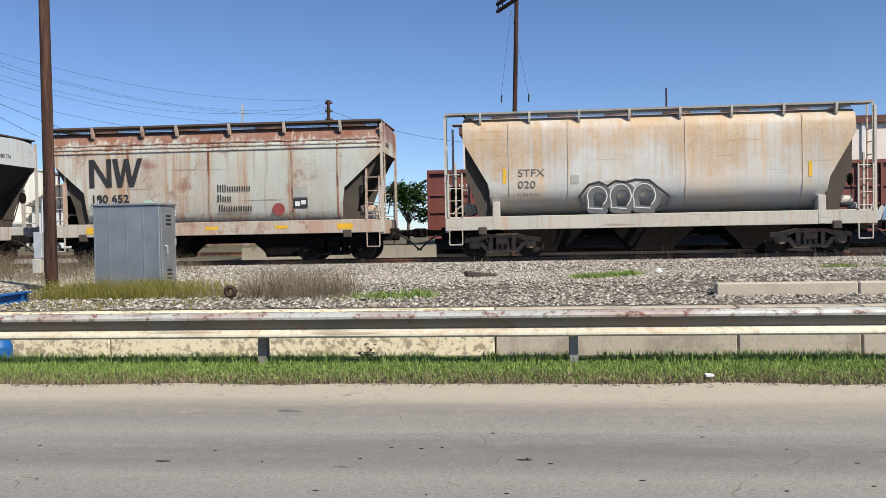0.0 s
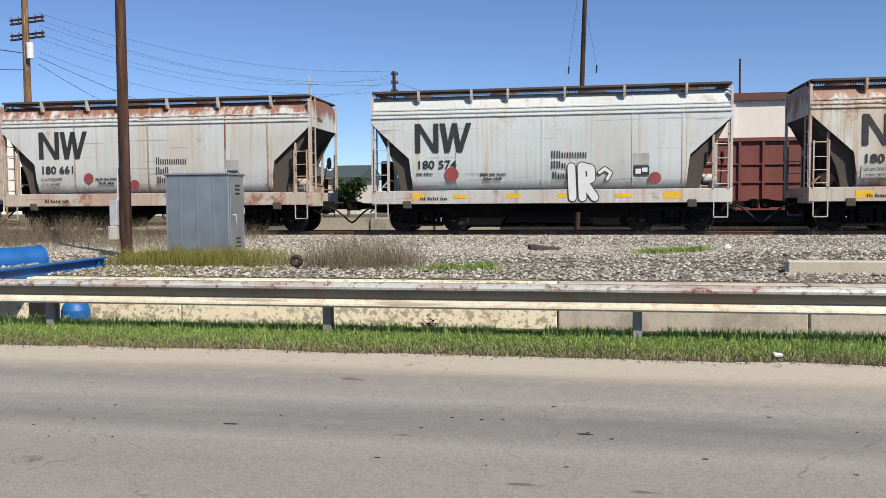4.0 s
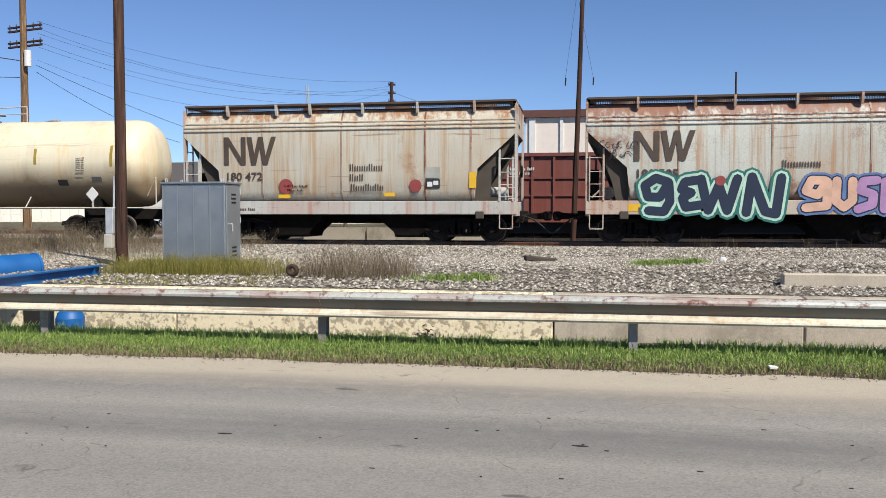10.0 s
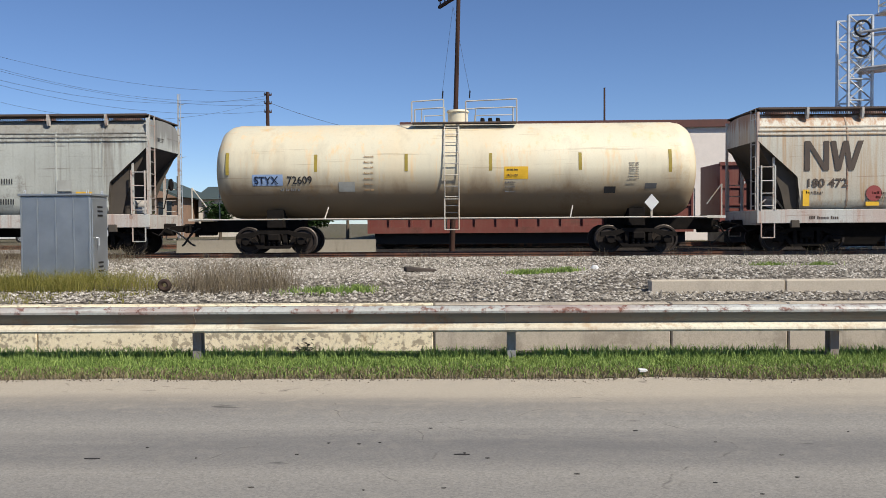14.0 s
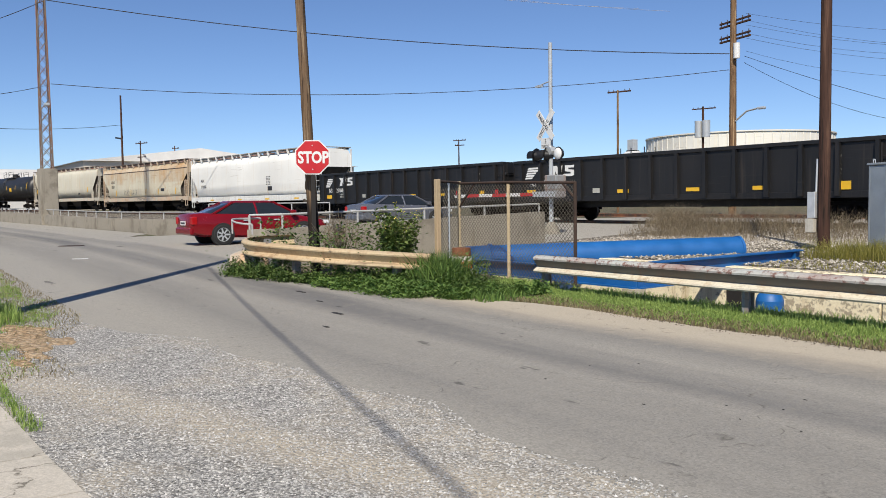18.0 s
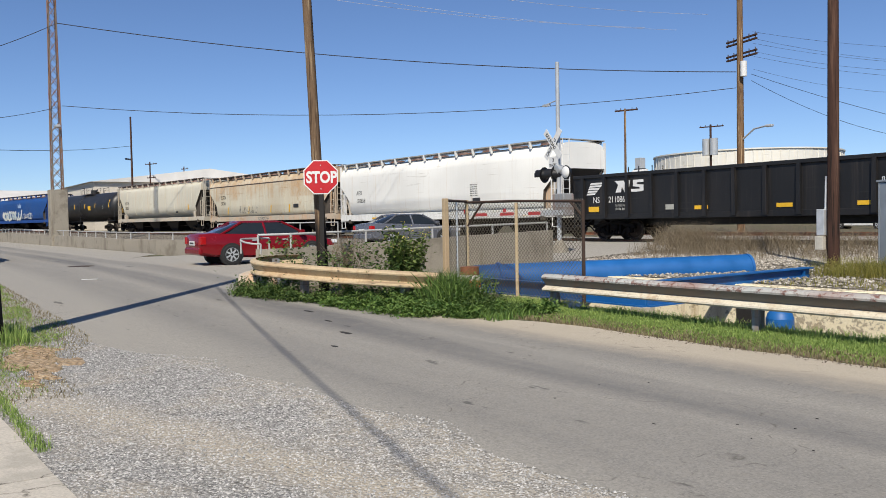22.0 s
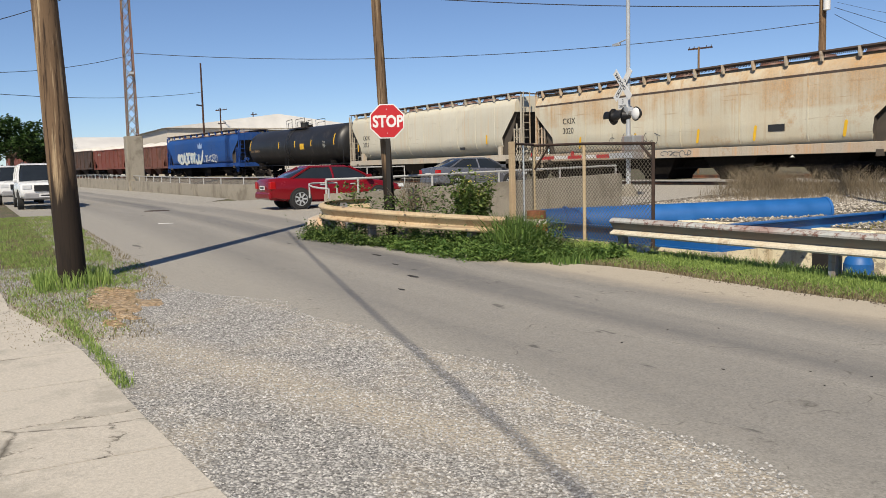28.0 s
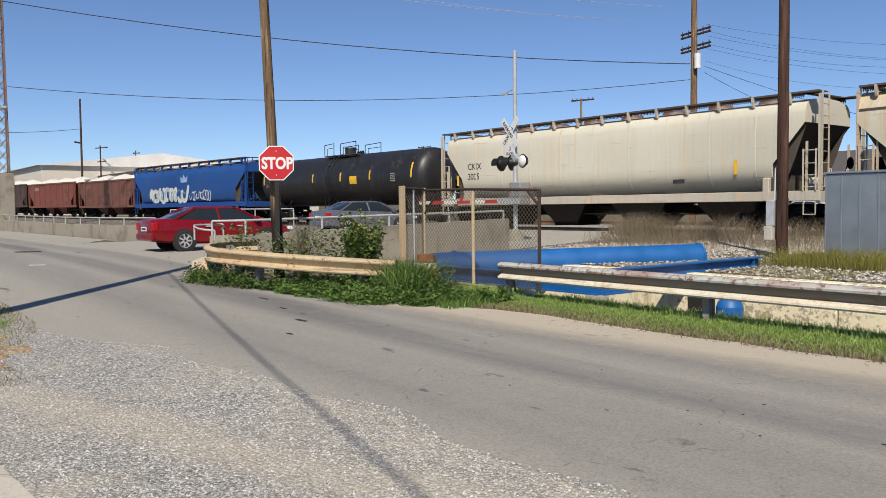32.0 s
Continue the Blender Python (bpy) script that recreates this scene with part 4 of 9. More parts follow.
            ladder(t, sx * (h - 0.33), sy * (w + 0.02), sill[1], sill[1] + 1.35, rail_mat)
            st2 = Geo()
            for q in (-0.2, 0.2):
                st2.box(sx * (h - 0.33) + q - 0.015, sx * (h - 0.33) + q + 0.015, sy * w - 0.02, sy * w + 0.02, sill[0] - 0.42, sill[0])
            st2.box(sx * (h - 0.33) - 0.2, sx * (h - 0.33) + 0.2, sy * w - 0.04, sy * w + 0.04, sill[0] - 0.45, sill[0] - 0.42)
            part("stirrup", st2, rail_mat, t)
        ladder(t, sx * (h - 0.03), -w + 0.42, sill[1], walk_z, rail_mat, facing="x")
        coupler(t, sx * (h - 0.05), sx, 1.07)
        e = b - slope_in
        # webs and bulkhead below the slope: dirt colour with the overhang's shade included
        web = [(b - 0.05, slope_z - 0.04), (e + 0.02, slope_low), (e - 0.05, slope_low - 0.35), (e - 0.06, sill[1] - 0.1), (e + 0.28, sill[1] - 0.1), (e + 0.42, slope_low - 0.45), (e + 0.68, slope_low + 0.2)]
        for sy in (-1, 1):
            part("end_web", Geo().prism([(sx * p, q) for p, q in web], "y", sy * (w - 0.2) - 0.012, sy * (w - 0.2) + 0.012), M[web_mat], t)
        part("end_bulkhead", Geo().box(min(sx * (e - 0.1), sx * (e - 0.06)), max(sx * (e - 0.1), sx * (e - 0.06)), -w + 0.1, w - 0.1, sill[0], slope_low), M["grime_shade"], t)
        part("hand_rail", Geo().tube([(sx * (h + 0.0), -w + 0.02, sill[1] + 1.3), (sx * (h - 0.55), -w + 0.02, sill[1] + 1.3), (sx * (h - 0.55), -w + 0.02, sill[1] + 0.1)], 0.018), rail_mat, t)
    part("brake_wheel", Geo().cyl((h - 0.02, 0.5, 2.3), (h + 0.03, 0.5, 2.3), 0.2, seg=16), M["truck"], t)
    # brake gear on the end platforms
    part("valve_box", Geo().box(-h + 0.12, -h + 0.42, -0.75, -0.2, sill[1] + 0.02, sill[1] + 0.98, c=0.03), M["truck"], t)
    part("air_reservoir", Geo().cyl((-h + 0.72, -0.7, sill[1] + 0.25), (-h + 0.72, 0.6, sill[1] + 0.25), 0.2, seg=14), rail_mat, t)
    part("brake_pipe", Geo().tube([(-h + 0.2, -1.0, sill[1] + 0.1), (-h + 0.45, -1.05, sill[1] + 0.34), (-h + 0.8, -1.0, sill[1] + 0.3), (-h + 1.0, -0.95, sill[1] + 0.05)], 0.03), rail_mat, t)
    part("brake_valve", Geo().box(h - 0.6, h - 0.3, -1.05, -0.8, sill[1], sill[1] + 0.22, c=0.04), rail_mat, t)
    part("brake_rod", Geo().tube([(h - 0.02, 0.35, 2.25), (h - 0.1, 0.1, 1.5), (h - 0.6, -0.5, sill[1] + 0.3)], 0.02), M["truck"], t)
    for sx in (-1, 1):
        part("jacking_pad", Geo().box(sx * (h - 1.15) - 0.13, sx * (h - 1.15) + 0.13, -w - 0.05, -w + 0.1, sill[0] - 0.14, sill[0] + 0.1, c=0.02), M["grime_shade"], t)
    part("brake_cylinder", Geo().cyl((h - 0.9, -0.5, sill[1] + 0.3), (h - 0.35, -0.5, sill[1] + 0.3), 0.16, seg=12), rail_mat, t)
    # running boards and their supports, roof hatches
    for sy in (-1, 1):
        g = Geo()
        y0 = sy * (w - 0.32)
        g.box(-h + 0.05, h - 0.05, y0 - 0.26, y0 + 0.26, walk_z - 0.05, walk_z - 0.02)
        g.box(-h + 0.05, h - 0.05, sy * (w - 0.06) - 0.02, sy * (w - 0.06) + 0.02, walk_z - 0.06, walk_z)
        part("running_board", g, M[grate], t)
        g = Geo()
        n1 = int(2 * b / 0.07)
        for i in range(n1):
            x = -b + 0.1 + (2 * b - 0.2) * i / n1
            g.add([(x, sy * (w - 0.09), walk_z - 0.05), (x + 0.04, sy * (w - 0.09), walk_z - 0.05), (x + 0.06, sy * (w - 0.13), walk_z - 0.19), (x + 0.02, sy * (w - 0.13), walk_z - 0.19)], [(0, 1, 2, 3)])
        g.box(-b + 0.1, b - 0.1, sy * (w - 0.16) - 0.006, sy * (w - 0.16) + 0.006, walk_z - 0.13, walk_z - 0.05)
        part("board_grating", g, M[grate], t, smooth=None)
        for x in posts if isinstance(posts, tuple) else [-b + 0.55 + (2 * b - 1.1) * i / (posts - 1) for i in range(posts)]:
            q = Geo().prism([(sy * (w + 0.01), walk_z - 0.02), (sy * (w - 0.2), walk_z - 0.02), (sy * (w - 0.2), walk_z - 0.1), (sy * (w - 0.13), walk_z - 0.36), (sy * (w - 0.05), walk_z - 0.36), (sy * (w + 0.01), walk_z - 0.2)], "x", x - 0.035, x + 0.035)
            part("board_support", q, rail_mat, t)
    for sx in (-1, 1):
        part("cross_walk", Geo().box(min(sx * b, sx * (b - 0.3)), max(sx * b, sx * (b - 0.3)), -w + 0.1, w - 0.1, walk_z - 0.05, walk_z - 0.01), M[grate], t)
    if hatch:
        for i in range(bays * 2):
            x = -b * 0.78 + 1.56 * b * i / (bays * 2 - 1)
            part("hatch", Geo().cyl((x, 0, high - 0.02), (x, 0, high + 0.15), 0.5, 0.42, 18), M["hatch_brown"], t)
    # discharge bays
    for i in range(bays):
        span = 2 * (b - slope_in) / bays
        x = -(b - slope_in) + span * (i + 0.5)
        q = Geo()
        k = min(span * 0.48, 1.6)
        q.rings([[(x - k, -1.1, sill[0] + 0.3), (x + k, -1.1, sill[0] + 0.3), (x + k, 1.1, sill[0] + 0.3), (x - k, 1.1, sill[0] + 0.3)], [(x - 0.7, -0.75, 0.3), (x + 0.7, -0.75, 0.3), (x + 0.7, 0.75, 0.3), (x - 0.7, 0.75, 0.3)], [(x - 0.65, -0.75, 0.14), (x + 0.65, -0.75, 0.14), (x + 0.65, 0.75, 0.14), (x - 0.65, 0.75, 0.14)]])
        part("discharge_bay", q, M["truck"], t)
    part("centre_sill", Geo().box(-h, h, -0.25, 0.25, 0.62, 0.95), M["truck"], t)
    part("brake_pipe", Geo().tube([(-h + 1, -0.7, 0.62), (h - 1, -0.7, 0.62)], 0.03), M["truck"], t)
    for sx in (-1, 1):
        bogie(t, sx * (h - truck_in), "std" if truck_mat == "truck" else "dusty", mat=truck_mat)
    CARS.append((t, left - L / 2))
    return t, w


def grain_car(left, number, body, label, mark=True, red=(), yellow=(), ink="ink", sill="sill_white", placard=True, words=True, roof=None, loads=()):
    t, w = hopper(left, 10.95, body, sill, label, seams=(-2.75, -0.1, 2.6, 4.05), roof_mat=roof, seam_mat=M["seam_rust"] if body in ("body_rusty", "body_tan", "body_mid") else None)
    y = -w - 0.0185
    big_mark(t, -4.05, 2.48, 0.9, y, M[ink])
    side_text(number, -4.02, 1.99, 0.35, y, M[ink], t, 1.12, 0.006)
    if words:
        bars(t, 0.18, 2.25, [7], 0.23, y, M[ink])
        if words != "one":
            bars(t, 0.18, 1.94, [3], 0.23, y, M[ink])
            bars(t, 0.22, 1.62, [7], 0.23, y, M[ink])
    letters(number, 0.2, M[ink], t, Matrix.Translation((5.462, -0.75, 3.62)) @ pose(0, 0, 0, 90, 0, 90))
    if loads:
        if body == "body_rusty":
            patch(t, -4.06, -3.16, 1.56, 1.92, y, M["faded"], "stencil_panel")
            patch(t, -3.16, -2.58, 1.56, 1.7, y, M["faded"], "stencil_panel")
        for z, word, weight in zip((1.76, 1.59), ("LD LMT", "LT WT"), loads):
            side_text(word, -4.0, z, 0.1, y - 0.004, M[ink], t)
            side_text(weight, -3.66, z, 0.13, y - 0.004, M[ink], t, 1.1)
    else:
        bars(t, -4.0, 1.78, [4, 6], 0.08, y, M[ink])
    bars(t, -2.0, 1.75, [5, 4, 6], 0.08, y, M[ink])
    bars(t, -1.9, 1.62, [6, 5], 0.08, y, M[ink])
    bars(t, -3.9, 1.0, [3, 6, 4], 0.1, -w - 0.016, M[ink])
    if placard:
        patch(t, 2.62, 3.08, 2.02, 2.36, y, M["faded"], "placard")
        patch(t, 2.62, 3.08, 1.7, 1.98, y, M["ink"], "placard")
        patch(t, 2.68, 2.84, 1.75, 1.9, y - 0.004, M["white"], "placard")
        patch(t, 2.87, 3.03, 1.8, 1.93, y - 0.004, M["white"], "placard")
    for x, z, r, m in red:
        paint("painted_dot", Geo().cyl((x, y, z), (x, y - 0.004, z), r, seg=20), M[m], t)
    for x, z, a, b in yellow:
        patch(t, x, x + a, z, z + b, (-w - 0.012 if z < 1.3 else y), M["yellow"], "reflector")
    return t, w


SILL_Y = [(-4.2, 0.98, 0.5, 0.22), (-2.1, 1.05, 0.42, 0.1), (-0.25, 1.05, 0.42, 0.1), (2.0, 1.05, 0.42, 0.1), (4.0, 1.0, 0.5, 0.18)]


def the_train():
    # three-bay car with a round belly
    t, w = hopper(-85.21, 12.8, "body_stfx", "sill_cream", "pale grey covered hopper car with tan rust and graffiti", profile=ROUND, low=1.3, high=4.42, slope_z=3.6, slope_in=0.75, slope_low=2.3, inset=0.58, ribs=(), bays=3, seams=(-2.6, 0.9, 4.3, -4.4), posts=8, walk_z=4.5, truck_in=1.75, bolster_post=True, truck_mat="truck_pale", grate="grate_grey")
    y = -w - 0.006
    side_text("STFX", -4.15, 2.5, 0.32, y, M["ink_faint"], t, 1.15)
    side_text("020", -4.15, 2.15, 0.32, y, M["ink_faint"], t, 1.15)
    bars(t, -4.15, 1.9, [2, 3, 6], 0.09, y, M["ink_faint"])
    patch(t, -2.55, -2.3, 2.25, 2.5, y, M["faded"], "placard")
    g1 = strip([(-2.2, 1.62), (-2.3, 1.85), (-2.0, 2.2), (-1.7, 2.28), (-1.45, 2.15), (-1.2, 2.3), (-0.9, 2.25), (-0.6, 2.33), (-0.2, 2.3), (0.1, 2.05), (0.4, 1.8), (0.3, 1.5), (0.0, 1.42)], y, 0.07)
    paint("graffiti", g1, M["ink"], t)
    for cx, rx, rz in ((-1.75, 0.3, 0.3), (-1.05, 0.32, 0.36), (-0.35, 0.34, 0.36)):
        loop = [(cx + rx * math.cos(a * 0.45), 1.85 + rz * math.sin(a * 0.45)) for a in range(-2, 9)] + [(cx - rx * 0.9, 1.5), (cx + rx * 0.5, 1.46)]
        paint("graffiti", strip([(p[0] + 0.06, p[1] - 0.05) for p in loop], -1.556, 0.22), M["ink_faint"], t)
        paint("graffiti", strip(loop, -1.562, 0.03), M["white"], t)
    for x in (-4.6, 4.45):
        patch(t, x, x + 0.1, 2.3, 2.75, y, M["yellow"], "reflector")
    # seven two-bay cars
    grain_car(-72.32, "180 652", "body_rusty", "rust-topped grey covered hopper car with black lettering", red=((2.15, 1.66, 0.2, "reddot"), (-2.1, 1.86, 0.19, "palegreen")), yellow=SILL_Y, sill="sill_rusty", loads=("206300", "58700"))
    t, w = grain_car(-59.26, "180 574", "body_clean", "light grey covered hopper car with black lettering and a white tag", red=((-2.9, 1.8, 0.22, "reddot"), (3.25, 1.62, 0.18, "reddot")), yellow=((-4.15, 1.02, 0.36, 0.2), (-2.85, 1.05, 0.42, 0.12), (-1.2, 1.05, 0.44, 0.12), (0.35, 1.05, 0.28, 0.12), (2.1, 1.05, 0.48, 0.12), (3.5, 1.0, 0.5, 0.2)))
    white_tag(t, -w - 0.024)
    grain_car(-46.28, "180 661", "body_mid", "grey covered hopper car with rusty sill and black lettering", red=((-2.25, 1.82, 0.17, "reddot"), (-0.6, 1.58, 0.17, "reddot")), sill="sill_rusty", roof="body_rusty", loads=("206500", "56500"))
    t, w = grain_car(-33.1, "180 505", "body_rusty", "rust-streaked grey covered hopper car with bright graffiti", yellow=SILL_Y, ink="ink_brown", sill="sill_rusty", placard=False, words="one")
    graffiti(t, w)
    grain_car(-20.07, "180 472", "body_tan", "tan-streaked grey covered hopper car with black lettering", red=((-1.95, 1.78, 0.24, "reddot"), (2.3, 1.78, 0.2, "reddot")), yellow=((-4.1, 1.4, 0.2, 0.5), (4.0, 1.7, 0.22, 0.5), (1.3, 1.45, 0.35, 0.12), (-2.2, 1.4, 0.4, 0.12)), ink="ink_brown")
    tank_car(-3.41)
    grain_car(9.63, "180 537", "body_grey", "clean grey covered hopper car with black lettering", red=((-2.25, 2.1, 0.2, "yellowdot"),), yellow=((-4.15, 1.7, 0.4, 0.2), (-1.9, 1.85, 0.45, 0.1), (-0.2, 1.8, 0.4, 0.1), (1.5, 1.8, 0.4, 0.1), (3.2, 1.8, 0.5, 0.2)), sill="sill_white")
    grain_car(22.76, "180 502", "body_brown", "brown-rusted covered hopper car with dark lettering", red=((-2.2, 1.75, 0.2, "yellowdot"), (-0.45, 1.72, 0.28, "yellowdot")), yellow=SILL_Y, ink="ink_brown", sill="sill_rusty")
    gondola(41.35)
    gondola(59.72, "211086")
    # three long cars
    t, w = hopper(80.05, 19.4, "body_white", "sill_white2", "clean white covered hopper car with black lettering", low=1.35, high=4.42, slope_z=3.2, slope_in=1.05, slope_low=2.25, ribs=(), bays=4, sill=(1.0, 1.4), walk_z=4.55, posts=14, truck_in=1.9, rail_mat="white", web_mat="sill_tan", grate="grate_grey")
    side_text("AEX", -7.75, 2.58, 0.36, -w - 0.006, M["ink"], t)
    side_text("170858", -7.75, 2.12, 0.34, -w - 0.006, M["ink"], t)
    for i in range(6):
        bars(t, 3.3, 2.7 - 0.11 * i, [5, 4, 6], 0.06, -w - 0.006, M["ink_faint"])
    patch(t, 3.5, 4.1, 1.75, 2.05, -w - 0.006, M["ink"], "placard")
    for x in (-6, -1.2, 3.1, 7.2):
        patch(t, x, x + 0.6, 1.1, 1.2, -w - 0.012, M["yellow"], "reflector")
    t, w = hopper(99.96, 19.2, "body_ckix", "sill_tan", "cream covered hopper car with orange rust and tags", low=1.35, high=4.42, slope_z=3.4, slope_in=1.35, slope_low=2.2, ribs=(), bays=4, sill=(1.05, 1.4), walk_z=4.55, posts=14, truck_in=1.9, seams=(-5.8, -2.9, 0, 2.9, 5.8))
    part("roof_seam", Geo().box(-9.5, 9.5, -1.535, -1.49, 3.76, 3.83), M["grate"], t, "dark seam below the roof")
    side_text("CKIX", -7.42, 2.8, 0.4, -w - 0.006, M["ink"], t)
    side_text("3020", -7.42, 2.34, 0.4, -w - 0.006, M["ink"], t)
    patch(t, 4.2, 4.9, 1.9, 2.15, -w - 0.006, M["ink"], "placard")
    scribble(t, "tag", -4.2, 1.65, 3.0, 0.5, 7, 0.022, -w - 0.006, M["ink_faint"], 4)
    scribble(t, "tag", -1.0, 1.1, 1.6, 0.25, 5, 0.03, -w - 0.016, M["ink_faint"], 5)
    for x in (-6.2, -2.6, 0.9, 3.6, 7.2):
        paint("reflector", strip([(x, 1.65), (x + 0.06, 2.1)], -w - 0.006, 0.12), M["yellow"], t)
    t, w = hopper(120.45, 19.3, "body_cream", "sill_tan2", "cream covered hopper car with a rounded belly", profile=ROUND, low=1.3, high=4.45, slope_z=3.6, slope_in=1.1, slope_low=2.3, inset=0.5, ribs=(), bays=4, sill=(1.05, 1.38), walk_z=4.6, posts=14, truck_in=1.9, seams=(-7, -5.2, -3.4, -1.6, 0.2, 2.0, 3.8, 5.6, 7.4), bolster_post=True, rail_mat="sill_tan2")
    side_text("CKIX", -7.6, 2.75, 0.42, -w - 0.006, M["ink"], t)
    side_text("3005", -7.6, 2.28, 0.42, -w - 0.006, M["ink"], t)
    patch(t, 4.1, 4.6, 1.75, 1.9, -w - 0.006, M["ink"], "placard")
    for x in (-8.4, 6.6):
        patch(t, x, x + 0.14, 2.0, 2.5, -w - 0.006, M["yellow"], "reflector")
    black_tank(139.4)
    t, w = hopper(159.8, 18.6, "body_blue", "blue_car", "bright blue covered hopper car with white graffiti", low=1.3, high=4.1, slope_z=3.4, slope_in=1.4, slope_low=2.2, ribs=(), bays=3, sill=(1.0, 1.35), walk_z=4.4, posts=12, truck_in=1.9, rail_mat="blue_car")
    paint("emblem", Geo().prism([(-0.5, 2.9), (0.5, 2.9), (0.65, 3.4), (0.25, 3.2), (0, 3.5), (-0.25, 3.2), (-0.65, 3.4)], "y", -w - 0.01, -w - 0.006), M["faded_blue"], t)
    scribble(t, "graffiti", -6.2, 1.45, 6.6, 1.0, 9, 0.34, -w - 0.006, M["tagwhite"], 6)
    scribble(t, "graffiti", -6.0, 1.5, 6.2, 0.9, 9, 0.06, -w - 0.018, M["skyblue"], 7)
    scribble(t, "graffiti", 0.9, 1.5, 3.4, 0.7, 9, 0.07, -w - 0.006, M["tagwhite"], 8)
    for left, m in ((171.9, "body_ore"), (184.9, "body_ore2"), (197.7, "body_dark"), (210.5, "body_ore"), (223.3, "body_ore2")):
        open_hopper(left, m)


def graffiti(t, w):
    """Two pieces side by side: glow, pale edge and dark letters; blue glow, dark outline and pale letters."""
    y = -w - 0.026
    green = [[(-3.05, 1.85), (-3.41, 1.97), (-3.72, 1.75), (-3.63, 1.41), (-3.28, 1.4), (-3.03, 1.83), (-2.99, 1.27), (-3.16, 0.97), (-3.61, 1.0)], [(-2.23, 1.9), (-2.56, 1.85), (-2.66, 1.63), (-2.38, 1.53), (-2.63, 1.37), (-2.53, 1.1), (-2.1, 1.17)], [(-2.1, 1.94), (-1.89, 1.01), (-1.59, 1.74), (-1.35, 1.0), (-1.07, 1.94)], [(-0.81, 0.94), (-0.66, 1.99), (-0.28, 0.97), (0.02, 0.9), (0.16, 1.96)]]
    right = [([(1.36, 1.87), (0.99, 1.88), (0.84, 1.57), (1.16, 1.45), (1.42, 1.83), (1.42, 1.14), (0.84, 1.08)], 'peach'), ([(1.68, 1.86), (1.66, 1.28), (1.88, 1.09), (2.11, 1.29), (2.11, 1.85)], 'peach'), ([(2.76, 1.87), (2.39, 1.84), (2.33, 1.58), (2.67, 1.46), (2.65, 1.18), (2.26, 1.04)], 'lilac'), ([(2.97, 1.04), (2.99, 1.83), (3.36, 1.85), (3.49, 1.7), (3.51, 1.16), (3.96, 1.11)], 'lilac')]
    for i, pts in enumerate(green):
        paint("graffiti_glow", strip(pts, y - 0.0004 * i, 0.56), M["teal"], t)
        paint("graffiti_edge", strip(pts, y - 0.004 - 0.0006 * i, 0.42), M["palegreen"], t)
        paint("graffiti_letter", strip(pts, y - 0.010 - 0.0006 * i, 0.27), M["ink_navy"], t)
    paint("graffiti_dot", Geo().cyl((-1.55, y - 0.016, 1.88), (-1.55, y - 0.02, 1.88), 0.15, seg=14), M["reddot"], t)
    for i, (pts, m) in enumerate(right):
        paint("graffiti_glow", strip(pts, y - 0.0004 * i, 0.46), M["spray_blue"], t)
        paint("graffiti_outline", strip(pts, y - 0.004 - 0.0006 * i, 0.33), M["ink_navy"], t)
        paint("graffiti_letter", strip(pts, y - 0.010 - 0.0006 * i, 0.25), M[m], t)
    for k in range(5):
        x = -4.95 + 0.2 * k
        scribble(t, "tag", x - 0.1, 2.85 - 0.28 * (k % 2), 0.3, 0.24, 2, 0.02, y, M["ink"], 20 + k)
        scribble(t, "tag", 3.4 + k * 0.2, 1.45, 0.3, 0.5, 1, 0.03, y, M["ink"], 30 + k)


def white_tag(t, y):
    """A white block letter outlined in black, and a small loop beside it."""
    for i, pts in enumerate(([(0.82, 1.05), (0.78, 1.98)], [(1.12, 1.05), (1.08, 2.0), (1.36, 1.92), (1.38, 1.62), (1.16, 1.52), (1.48, 1.05)], [(1.62, 1.8), (1.78, 1.92), (1.95, 1.78), (1.85, 1.6)])):
        paint("tag_outline", strip(pts, y - 0.0005 * i, 0.29 if i < 2 else 0.15), M["ink"], t)
        paint("tag_fill", strip(pts, y - 0.006 - 0.0005 * i, 0.23 if i < 2 else 0.09), M["white"], t)


def tank_hull(L, r, zc, mat, t):
    rows = []
    for x, k in ((-L / 2, 0.02), (-L / 2 + 0.03, 0.35), (-L / 2 + 0.12, 0.65), (-L / 2 + 0.28, 0.87), (-L / 2 + 0.5, 0.97), (-L / 2 + 0.75, 1.0), (-L / 4, 1.0), (0, 1.0), (L / 4, 1.0), (L / 2 - 0.75, 1.0), (L / 2 - 0.5, 0.97), (L / 2 - 0.28, 0.87), (L / 2 - 0.12, 0.65), (L / 2 - 0.03, 0.35), (L / 2, 0.02)):
        rows.append([(x, r * k * math.cos(2 * math.pi * i / 48), zc + r * k * math.sin(2 * math.pi * i / 48)) for i in range(48)])
    return part("tank", Geo().rings(rows), mat, t, smooth=50)


